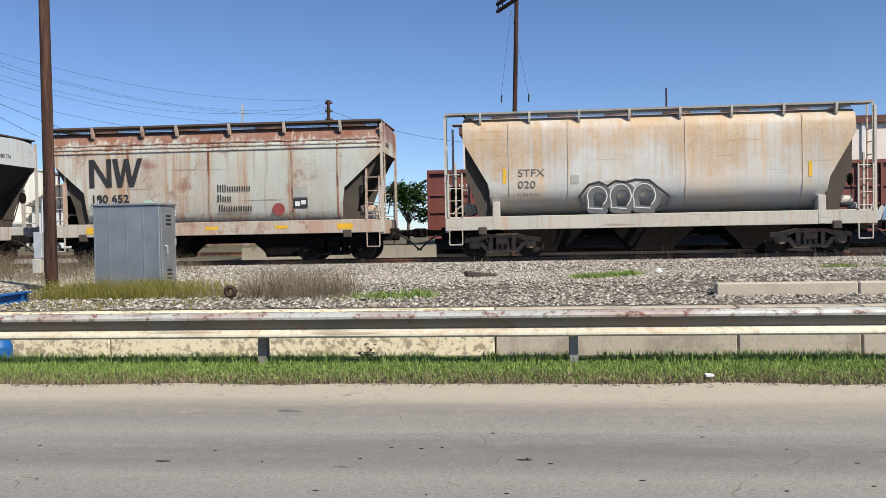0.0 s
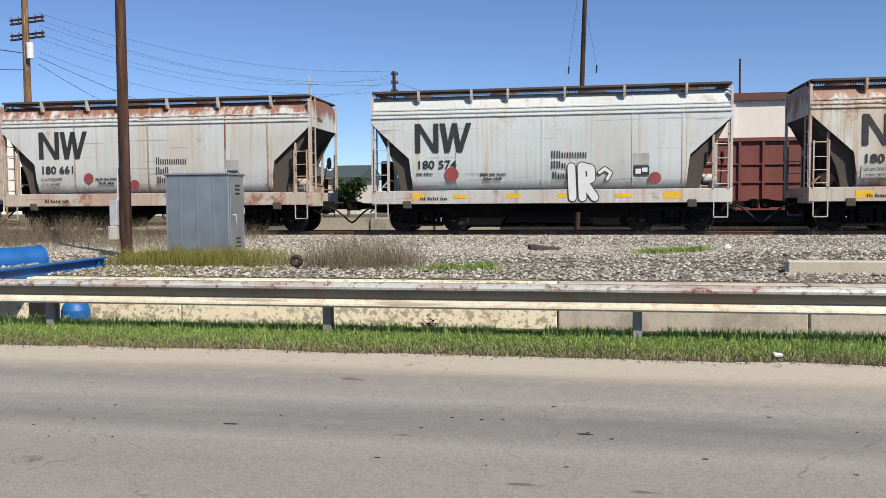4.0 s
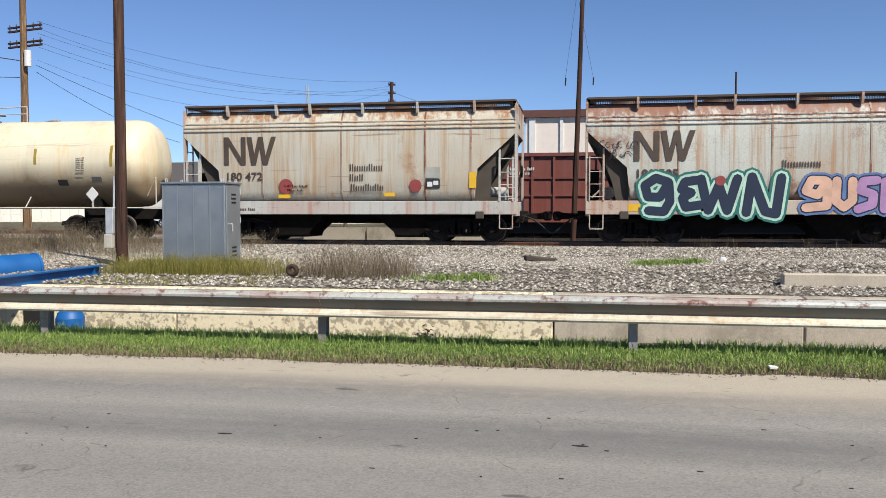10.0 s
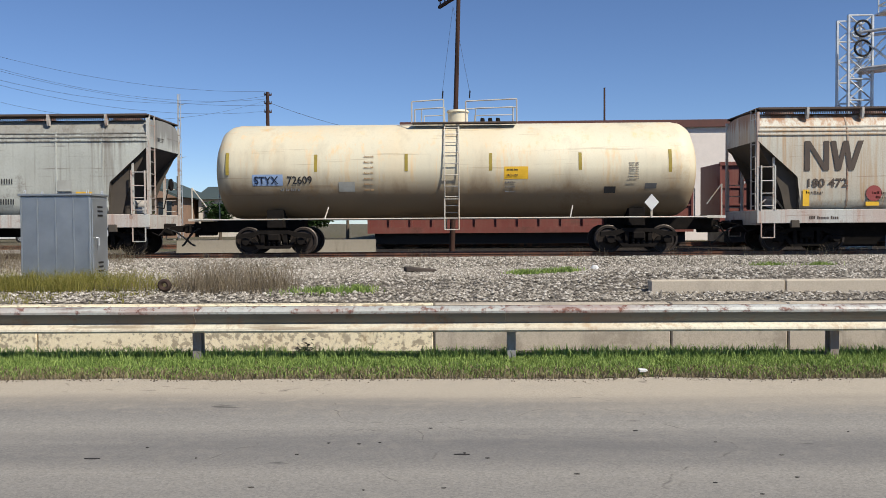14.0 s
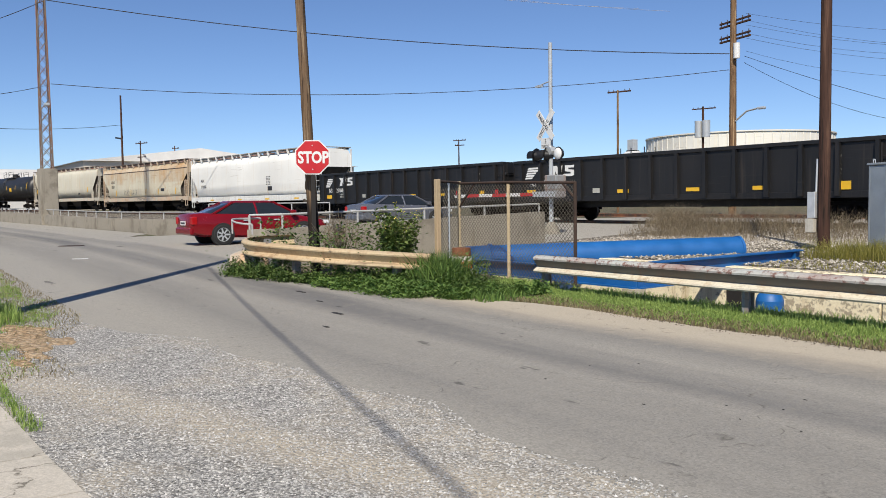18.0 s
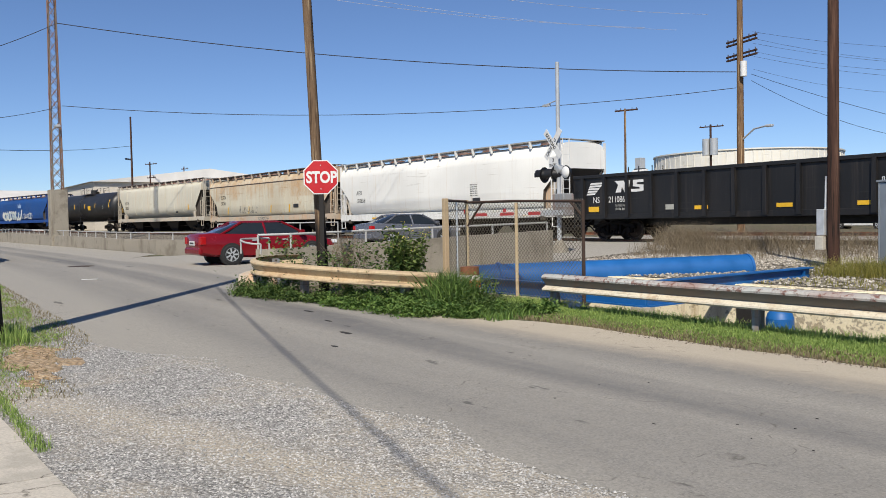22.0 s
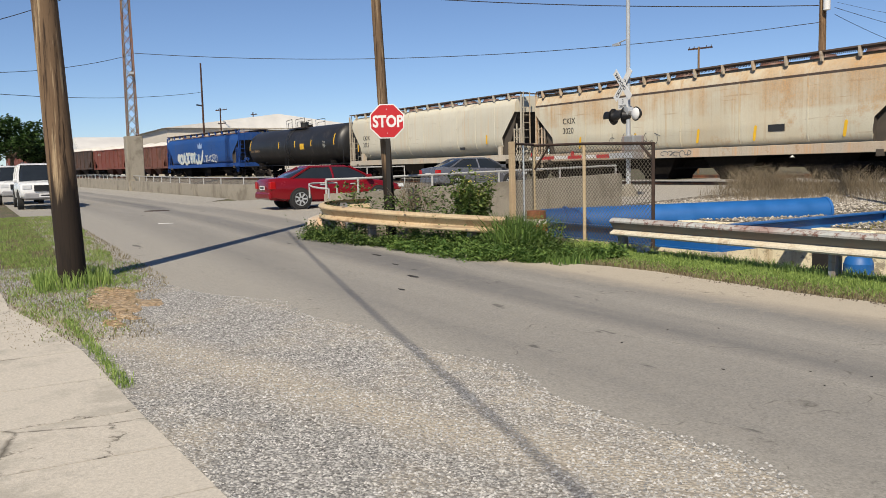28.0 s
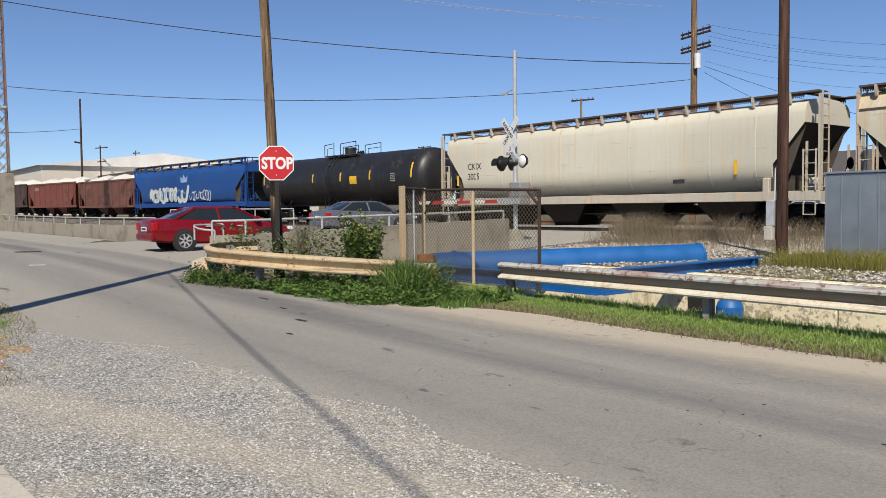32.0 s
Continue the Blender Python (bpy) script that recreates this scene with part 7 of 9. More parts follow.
x, y = spot_at(18.72, 80)
t = thing("radio_mast", "thin pale lattice radio mast", "mast", m=pose(x, y, 0.45))
for a in range(3):
    part("leg", Geo().cyl((0.22 * math.cos(a * 2.094), 0.22 * math.sin(a * 2.094), 0), (0.12 * math.cos(a * 2.094), 0.12 * math.sin(a * 2.094), 13.2), 0.035, seg=6), M["silver"], t)
lat = Geo()
for k in range(26):
    a, b = k * 2.094, (k + 1) * 2.094
    lat.cyl((0.2 * math.cos(a), 0.2 * math.sin(a), k * 0.5), (0.2 * math.cos(b), 0.2 * math.sin(b), k * 0.5 + 0.5), 0.025, seg=5)
part("bracing", lat, M["silver"], t)
for k, z in ((0.5, 12.2), (0.45, 11.0), (-0.5, 9.0), (0.6, 7.4)):
    part("aerial", Geo().tube([(0, 0, z), (k, 0, z + 0.1)], 0.03), M["silver"], t)


def wire(a, b, sag, r=0.012, label="thin black overhead cable", n=14, mat="wire"):
    pts = []
    for i in range(n + 1):
        k = i / n
        q = Vector(a).lerp(Vector(b), k)
        q.z -= sag * 4 * k * (1 - k)
        pts.append(q)
    rows = []
    for i, q in enumerate(pts):
        rows.append([(q.x + r * math.cos(t * 1.5708), q.y + r * 0.3 * math.sin(t * 1.5708), q.z + r * math.sin(t * 1.5708)) for t in range(4)])
    return solid("overhead_wire", Geo().rings(rows), M[mat], label, "wire", "overhead wires")


def up(az, d, el):
    x, y = spot_at(az, d)
    return x, y, 1.65 + d * math.tan(radians(el))


TOWER = spot_at(80.6, 68)
wire(up(80.3, 68, 12.55), up(36.3, 60, 9.2), 0.9, 0.03, "black cable from the lattice tower to the pole")
wire(up(80.2, 68, 7.6), up(36.3, 60, 8.2), 1.2, 0.022, "black cable from the lattice tower to the pole")
wire(up(80.4, 68, 12.5), up(90, 60, 8.6), 0.4, 0.03)
wire(up(80.4, 68, 7.5), up(91, 60, 6.2), 0.5, 0.02)
for de, e2, sg in ((11.6, 8.9, 1.2), (11.2, 8.4, 1.6), (10.9, 8.0, 1.3), (10.4, 8.6, 1.8), (10.1, 7.6, 1.5), (9.3, 8.3, 2.4)):
    wire(up(35.3, 60, de), up(13.1, 70, e2), sg, 0.009)
for de, az2, e2 in ((9.0, 20.0, 3.6), (8.6, 27.0, 4.6)):
    wire(up(35.4, 60, de), up(az2, 75, e2), 0.5, 0.016)
wire(up(13.0, 70, 8.2), up(2.0, 75, 5.8), 0.6, 0.016)
wire(up(90, 60, 5.1), up(76.2, 90, 5.2), 0.5, 0.02)
for az, el, az2, el2 in ((78, 16.6, 42, 12.4), (74, 16.8, 40, 12.1), (70, 17.6, 38, 12.9), (69, 18.2, 36, 13.6)):
    wire(up(az, 40, el), up(az2, 45, el2), 0.6, 0.008, "thin pale overhead cable", mat="wire_pale")
wire((-13.48, 1.0, 8.8), (14.0, -5.95, 8.9), 0.2, 0.03, "thick overhead cable from the old pole")


# ---- lattice tower, storage tank, gantry ----
def lattice_tower():
    x, y = TOWER
    t = thing("lattice_tower", "rusty steel lattice tower on a concrete pier", "tower", m=pose(x, y, 0.4))
    part("pier", Geo().box(-0.6, 0.6, -0.6, 0.6, -0.5, 4.1, c=0.03), M["parapet"], t, "stained concrete pier")
    h = 21.0
    for sx in (-1, 1):
        for sy in (-1, 1):
            part("leg", Geo().cyl((sx * 0.36, sy * 0.36, 4.05), (sx * 0.22, sy * 0.22, h), 0.055, 0.045, 5), M["tower"], t)
    n = 20
    for k in range(n):
        z0, z1 = 4.1 + (h - 4.1) * k / n, 4.1 + (h - 4.1) * (k + 1) / n
        w0, w1 = 0.36 - 0.14 * k / n, 0.36 - 0.14 * (k + 1) / n
        g = Geo()
        for f in range(4):
            c, d = [(1, 0), (0, 1), (-1, 0), (0, -1)][f]
            for s in (-1, 1):
                g.cyl((c * w0 - d * w0 * s, d * w0 + c * w0 * s, z0), (c * w1 + d * w1 * s, d * w1 - c * w1 * s, z1), 0.022, 0.022, 4)
        part("brace", g, M["tower"], t)
    part("lamp", Geo().box(0.5, 1.3, -0.15, 0.15, 8.6, 8.8, c=0.04), M["silver"], t)


M["tower"] = weathered("tower_steel", (0.2, 0.16, 0.125), amount=0.5, rough=0.8)
lattice_tower()


def storage_tank():
    x, y = spot_at(35.75, 112)
    t = thing("storage_tank", "large round white storage tank with vertical panels", "tank", m=pose(x, y, 0.4))
    R, h = 11.2, 8.8
    n = 72
    rows = [[(R * math.cos(a * 2 * math.pi / n), R * math.sin(a * 2 * math.pi / n), z) for a in range(n)] for z in (0, h)]
    part("shell", Geo().rings(rows), M["tankwhite"], t)
    rows = [[(r * math.cos(a * 2 * math.pi / n), r * math.sin(a * 2 * math.pi / n), z) for a in range(n)] for r, z in ((R + 0.15, h - 0.05), (R + 0.15, h + 0.1), (R * 0.5, h + 0.55), (0.3, h + 0.75))]
    part("roof", Geo().rings(rows), M["tankwhite"], t)
    for a in range(n):
        q = a * 2 * math.pi / n
        if math.sin(q - radians(35)) < 0.3:
            part("panel_rib", Geo().cyl((R * math.cos(q), R * math.sin(q), 0), (R * math.cos(q), R * math.sin(q), h), 0.06, seg=5), M["tankwhite"], t)
    x2, y2 = spot_at(42.4, 100)
    s = thing("platform_hut", "white box on a steel platform beside the storage tank", "hut", m=pose(x2, y2, 0.4))
    part("hut", Geo().box(-0.45, 0.45, -0.4, 0.4, 6.9, 8.2, c=0.03), M["silver"], s)
    part("platform", Geo().box(-1.2, 2.8, -1, 1, 6.0, 6.15), M["black"], s)
    for a, b in ((-1, -0.9), (-1, 0.9), (2.6, -0.9), (2.6, 0.9), (0.6, -0.9)):
        part("leg", Geo().box(a - 0.08, a + 0.08, b - 0.08, b + 0.08, 0, 6.0), M["black"], s)
        part("rail_post", Geo().box(a - 0.04, a + 0.04, b - 0.04, b + 0.04, 6.1, 7.2), M["black"], s)
    part("pipe", Geo().tube([(-1.8, -0.5, 0), (-1.8, -0.5, 5.9), (-0.5, -0.5, 6.6), (1.5, -0.5, 6.6)], 0.22, 10), M["white"], s)
    part("stand", Geo().box(-0.5, 0.5, -0.5, 0.5, 6.1, 6.95), M["black"], s)


M["tankwhite"] = weathered("tank_white", (0.88, 0.86, 0.78), (0.5, 0.45, 0.35), amount=0.1, streak=0.4, dirt_amount=0.1)
storage_tank()


def signal_gantry():
    t = thing("signal_gantry", "bright galvanised signal gantry with a latticed bridge", "gantry", m=pose(14.0, 30.4, 0.45))

    def truss(a, b, side, lift, bays, name):
        """Two faces of a box girder: chords and crossed braces."""
        a, b, side, lift = Vector(a), Vector(b), Vector(side), Vector(lift)
        for u in (0, 1):
            for v in (0, 1):
                o = side * u + lift * v
                part("chord", Geo().cyl(a + o, b + o, 0.06, 0.06, 6), M["galv"], t)
        for k in range(bays):
            p, q = a.lerp(b, k / bays), a.lerp(b, (k + 1) / bays)
            for u in (0, 1):
                o = side * u
                g = Geo().cyl(p + o, q + o + lift, 0.03, 0.03, 5).cyl(p + o + lift, q + o, 0.03, 0.03, 5).cyl(q + o, q + o + lift, 0.035, 0.035, 5)
                part(name, g, M["galv"], t)

    truss((0, 0, -0.5), (0, 0, 8.6), (0, 0.9, 0), (0.85, 0, 0), 12, "mast_brace")
    truss((1.9, 0.1, -0.5), (1.9, 0.1, 9.6), (0, 0.8, 0), (0.7, 0, 0), 13, "mast_brace")
    truss((0.3, 0.2, 6.7), (9.3, -7.4, 6.7), (0.5, 0.6, 0), (0, 0, 1.3), 9, "bridge_brace")
    part("bridge_floor", Geo().prism([(0.3, 0.2), (9.3, -7.4), (9.8, -6.8), (0.8, 0.8)], "z", 6.6, 6.66), M["galv"], t)
    for z in (9.2, 9.8, 10.4):
        part("cage_rail", Geo().tube([(1.6, -0.3, z), (3.4, -0.3, z), (3.4, 1.1, z), (1.6, 1.1, z), (1.6, -0.3, z)], 0.03, 6), M["galv"], t)
    for x, y in ((1.6, -0.3), (2.5, -0.3), (3.4, -0.3), (3.4, 1.1), (1.6, 1.1)):
        part("cage_post", Geo().cyl((x, y, 8.9), (x, y, 10.5), 0.03, 0.03, 6), M["galv"], t)
    part("cage_floor", Geo().box(1.5, 3.5, -0.4, 1.2, 8.84, 8.9), M["galv"], t)
    for z in (7.4, 8.1):
        ring = [(0.45 + 0.28 * math.cos(k * 0.3491), -0.12, z + 0.28 * math.sin(k * 0.3491)) for k in range(19)]
        part("cable_coil", Geo().tube(ring, 0.04, 6), M["rubber"], t)


signal_gantry()


# ---- buildings behind the train ----
def shed(name, x0, x1, y0, y1, z1, wall, roof, label, windows=(), roof_h=0.5, gable=False, trims=(), z0=0.3):
    t = thing(name, label, "building", m=pose((x0 + x1) / 2, (y0 + y1) / 2, z0))
    w, d, h = (x1 - x0) / 2, (y1 - y0) / 2, z1 - z0
    part("wall", Geo().box(-w, w, -d, d, 0, h), M[wall], t)
    if gable:
        g = Geo().prism([(-d - 0.5, h), (d + 0.5, h), (0, h + roof_h)], "x", -w - 0.5, w + 0.5) if gable == "x" else Geo().prism([(-w - 0.5, h), (w + 0.5, h), (0, h + roof_h)], "y", -d - 0.5, d + 0.5)
    else:
        g = Geo().box(-w - 0.25, w + 0.25, -d - 0.25, d + 0.25, h - 0.02, h + roof_h)
    part("roof", g, M[roof], t)
    if gable == "y":
        part("gable_wall", Geo().prism([(-w, h - 0.05), (w, h - 0.05), (0, h + roof_h * (1 - 0.5 / w) - 0.1)], "y", -d - 0.54, -d - 0.4), M[wall], t)
    for a, b, c, e in windows:
        win = part("window", Geo().box(a, b, -d - 0.03, -d + 0.02, c, e), M["glass"], t)
        fr = Geo()
        for q in ((a - 0.08, a, c - 0.08, e + 0.08), (b, b + 0.08, c - 0.08, e + 0.08), (a, b, c - 0.08, c), (a, b, e, e + 0.08)):
            fr.box(q[0], q[1], -d - 0.06, -d, q[2], q[3])
        part("window_frame", fr, M["roof_dark"], win)
    for a, b in trims:
        part("downpipe", Geo().box(a, b, -d - 0.12, -d + 0.0, 0, h), M["white"], t)
    return t


shed("warehouse", -3.7, 46, 55, 85, 7.9, "warehouse", "roof_red", "large pale warehouse with a dark red roof edge", roof_h=0.45, trims=((-24.6, -24.2), (-22.6, -22.4), (-12.1, -11.9), (0.4, 0.6), (8, 8.2)))
shed("brick_building", -38.4, -27.2, 80, 92, 4.4, "brick", "roof_green", "brown brick building with a dark green gable roof", windows=((3.6, 4.8, 1.7, 3.6), (-1.0, 0.2, 1.7, 3.4)), roof_h=2.5, gable="y")
shed("brick_wing", -26.6, -23.6, 84, 94, 4.3, "cream", "roof_green", "cream building wing with a dark green roof", roof_h=1.5, gable="x", windows=((-0.9, -0.5, 1.2, 3.2), (0.4, 0.8, 1.2, 3.2)))
shed("pale_depot", -53, -39.4, 86, 98, 5.0, "white", "roof_dark", "pale depot building with a low dark roof", roof_h=2.6, gable="x")
shed("white_depot", -78, -54, 86, 100, 3.1, "white", "roof_white", "long low white depot seen under the train", roof_h=0.25)
shed("small_house", -34.4, -31.2, 160, 166, 5.7, "cream", "roof_green", "distant cream house with a green gable roof", roof_h=1.3, gable="y", windows=((-0.5, 0.5, 2.6, 4.8),))
shed("white_warehouse", -210, -128, 26, 60, 8.3, "cream", "roof_white", "long pale warehouse with a low white roof", roof_h=2.2, gable="x")
shed("gabled_house", -142, -130, 14.5, 20.5, 5.4, "white", "roof_white", "small white house with a pale gable roof", roof_h=1.9, gable="y", windows=((-1, 1, 1.5, 3.0),))
shed("low_warehouse", -190, -106, 34, 58, 6.9, "cream", "roof_white", "low pale warehouse behind the far hoppers", roof_h=0.7, gable="x")
shed("church", -95, -88, 105, 114, 5.0, "white", "brick", "white building with a red roof and a small cupola", roof_h=2.4, gable="y")
for a, b in ((-11.4, -8.8), (-8.7, -6.1), (-6.0, -3.4)):
    g = Geo().prism([(33.0, 0.4), (33.5, 0.4), (33.4, 0.65), (33.34, 1.05), (33.16, 1.05), (33.1, 0.65)], "x", a, b)
    solid("concrete_barrier", g, M["parapet"], "grey concrete barrier behind the track", "barrier", "barriers behind the track")


def parked_car(x0, L, mat, tag):
    t = thing("parked_freight_car", "red-brown ribbed freight car parked on the siding", "freight car", "cars on the siding", m=pose(x0 + L / 2, 40.0, 0.5))
    h = L / 2
    part("body", Geo().box(-h, h, -1.5, 1.5, 0.85, 3.85, c=0.02), M[mat], t)
    n = int(L / 0.95)
    for i in range(n + 1):
        x = -h + 0.05 + (L - 0.1) * i / n
        part("rib", Geo().box(x - 0.05, x + 0.05, -1.6, -1.49, 0.98, 3.8), M[mat], t)
    # solid black block: underframe and the shade below it in one added shape
    part("underframe", Geo().box(-h + 0.3, h - 0.3, -1.3, 1.3, 0.22, 0.86), M["black"], t)
    part("top_chord", Geo().box(-h, h, -1.62, -1.48, 3.74, 3.9), M[mat], t)
    part("side_sill", Geo().box(-h, h, -1.62, -1.45, 0.72, 1.0), M[mat], t)
    for z in (1.95, 2.75):
        part("belt", Geo().box(-h, h, -1.57, -1.49, z - 0.04, z + 0.04), M[mat], t)
    for sx in (-1, 1):
        for k in (-0.87, 0.87):
            part("wheel_set", STORE["stdw"], None, t, at=pose(sx * (h - 1.8) + k, 0, 0.42))
        part("truck_frame", STORE["stdf"], None, t, at=pose(sx * (h - 1.8), 0, 0))
    bars(t, -h + 1.0, 3.1, [5, 3, 4], 0.14, -1.63, M["tagwhite"])
    bars(t, -h + 1.0, 2.9, [4, 6], 0.14, -1.63, M["tagwhite"])
    if tag:
        for k in range(8):
            x = -h + 3.5 + k * 0.6
            paint("graffiti", strip([(x, 1.2), (x + 0.15, 1.9), (x + 0.35, 1.3), (x + 0.5, 1.75)], -1.63, 0.22), M["skyblue" if k % 2 else "tagwhite"], t)
    return t


M["siding_red"] = weathered("siding_red", (0.22, 0.052, 0.038), (0.13, 0.055, 0.04), amount=0.35, streak=0.4)
parked_car(-4.3, 15.0, "siding_red", False)
parked_car(11.9, 15.0, "siding_red", True)
parked_car(28.1, 15.0, "siding_red", True)


# ---- signal cabinet ----
def signal_cabinet():
    t = thing("signal_cabinet", "grey aluminium signal cabinet with side door and handle", "cabinet", m=pose(-8.53, 17.75, 0.42))
    w, d, h = 0.745, 0.42, 1.92
    part("body", Geo().box(-w, w, -d, d, 0.06, h - 0.05, c=0.012), M["alu"], t)
    part("base", Geo().box(-w - 0.02, w + 0.02, -d - 0.02, d + 0.02, -0.25, 0.08), M["parapet"], t, "concrete base")
    part("roof", Geo().box(-w - 0.035, w + 0.035, -d - 0.035, d + 0.035, h - 0.05, h, c=0.012), M["alu"], t)
    for x in (-w + 0.02, -w + 0.36, 0.0, w - 0.36, w - 0.03):
        part("panel_rib", Geo().box(x - 0.012, x + 0.012, -d - 0.012, -d + 0.002, 0.1, h - 0.06), M["alu"], t)
    door = part("side_door", Geo().box(w, w + 0.025, -d + 0.05, d - 0.05, 0.14, h - 0.1, c=0.008), M["alu"], t)
    part("handle", Geo().tube([(w + 0.03, -0.22, 0.98), (w + 0.09, -0.22, 0.98), (w + 0.09, -0.22, 0.82)], 0.014), M["galv"], door)
    for k in range(3):
        part("vent", Geo().box(w + 0.02, w + 0.032, -0.12, 0.12, h - 0.3 - 0.09 * k, h - 0.26 - 0.09 * k), M["black"], door)
        part("vent", Geo().box(w + 0.02, w + 0.032, -0.12, 0.12, 0.25 + 0.09 * k, 0.29 + 0.09 * k), M["black"], door)
    for z in (0.35, 1.0, 1.65):
        part("hinge", Geo().cyl((w + 0.02, d - 0.05, z), (w + 0.02, d - 0.05, z + 0.14), 0.016, seg=8), M["galv"], door)
    for sx in (-1, 1):
        for sy in (-1, 1):
            part("lifting_eye", Geo().tube([(sx * (w - 0.06), sy * (d - 0.06), h - 0.01), (sx * (w - 0.06), sy * (d - 0.06), h + 0.07), (sx * (w - 0.1), sy * (d - 0.06), h + 0.07), (sx * (w - 0.1), sy * (d - 0.06), h)], 0.01), M["galv"], t)


signal_cabinet()

# ballast clutter
g = Geo()
rows = []
for i in range(17):
    a = i * math.pi / 8
    rows.append([(-5.72 + (0.09 + 0.05 * math.cos(k * 0.785)) * math.cos(a), 15.9 + 0.06 * math.sin(k * 0.785), 0.5 + (0.085 + 0.045 * math.cos(k * 0.785)) * math.sin(a)) for k in range(8)])
g.rings(rows, caps=False)
solid("rusty_coil", g, M["rust_dark"], "rusty coil of scrap lying on the ballast", "scrap")
solid("old_tie_piece", Geo().box(-0.4, 0.4, -0.12, 0.12, 0, 0.13, c=0.03), M["tie"], "dark broken piece of tie on the ballast", "tie", m=pose(-1.0, 20.4, height(-1, 20.4) + 0.01, 0, 6, 20))
stone_g = Geo().rings([[(0.1 * math.cos(a), 0.08 * math.sin(a), z * 0.07) for a in (0, 1, 2, 3, 4, 5)] for z in (0, 1)] + [[(0.05 * math.cos(a), 0.04 * math.sin(a), 0.13) for a in (0, 1, 2, 3, 4, 5)]])
solid("pale_stone", stone_g, M["white"], "single pale stone on the ballast", "stone", m=pose(3.3, 20.5, height(3.3, 20.5)))
solid("paper_scrap", Geo().prism([(-0.05, -0.03), (0.045, -0.035), (0.06, 0.03), (-0.03, 0.04)], "z", 0, 0.02), M["white"], "crumpled white scrap at the road edge", "litter", m=pose(1.95, 8.95, 0.05, 10, 5, 20))
g = Geo()
leaf_cloud(g, 60, lambda: (-1.95 + rnd.gauss(0, 0.05), 10.25 + rnd.gauss(0, 0.03), 0.08 + abs(rnd.gauss(0, 0.06))), 0.05)
solid("dead_weed", g, M["pole_tar"], "dark withered weed by the wall", "weed", smooth=None)


# ---- pavement and ground by the old pole ----
def pavement():
    t = thing("pavement", "cracked pale concrete pavement slabs", "pavement", kind="structure")
    edge = [(-26.0, 0.3), (-14.0, 0.22), (-11.2, 0.32), (-9.6, 0.62), (-8.2, 0.8), (-7.0, 0.86), (-5.9, 0.9), (-5.0, 0.95), (-4.2, 1.0), (-3.2, 1.05), (-2.0, 1.1)]
    for (x0, y0), (x1, y1) in zip(edge, edge[1:]):
        g = Geo()
        z0, z1 = height(x0, 0) + 0.035, height(x1, 0) + 0.035
        a = 0.008
        v = [(x0 + a, -3.5, z0), (x1 - a, -3.5, z1), (x1 - a, y1, z1), (x0 + a, y0, z0)]
        v += [(p[0], p[1], p[2] - 0.12) for p in v]
        g.add(v, [(0, 1, 2, 3), (7, 6, 5, 4), (0, 4, 5, 1), (1, 5, 6, 2), (2, 6, 7, 3), (3, 7, 4, 0)])
        part("slab", g, M["walk"], t)


pavement()
qe = random.Random(8)
g = Geo()
for cx, cy, size in ((-11.3, 1.5, 0.7), (-11.0, 1.35, 0.5), (-11.8, 1.66, 0.55), (-10.5, 1.5, 0.35), (-10.7, 1.85, 0.35), (-12.2, 1.5, 0.35), (-10.0, 1.45, 0.3), (-9.6, 1.25, 0.25)):
    rows = []
    edge = [size * qe.uniform(0.6, 1.25) for _ in range(16)]
    for k, z in ((1.0, 0.0), (0.8, 0.012), (0.45, 0.022), (0.05, 0.026)):
        rows.append([(cx + k * edge[a] * 1.3 * math.cos(a * 0.3927), cy + k * edge[a] * 0.55 * math.sin(a * 0.3927), height(cx, cy) + 0.01 + z) for a in range(16)])
    g.rings(rows)
solid("earth_mound", g, M["earth"], "low crumbled mound of orange earth on the bank", "earth", kind="stuff")
solid("paper_scrap", Geo().box(-0.2, 0.2, -0.03, 0.03, 0, 0.012), M["white"], "flat white strip of litter on the road", "litter", m=pose(-23.5, 4.6, height(-23.5, 4.6) + 0.016, 0, 0, 60))


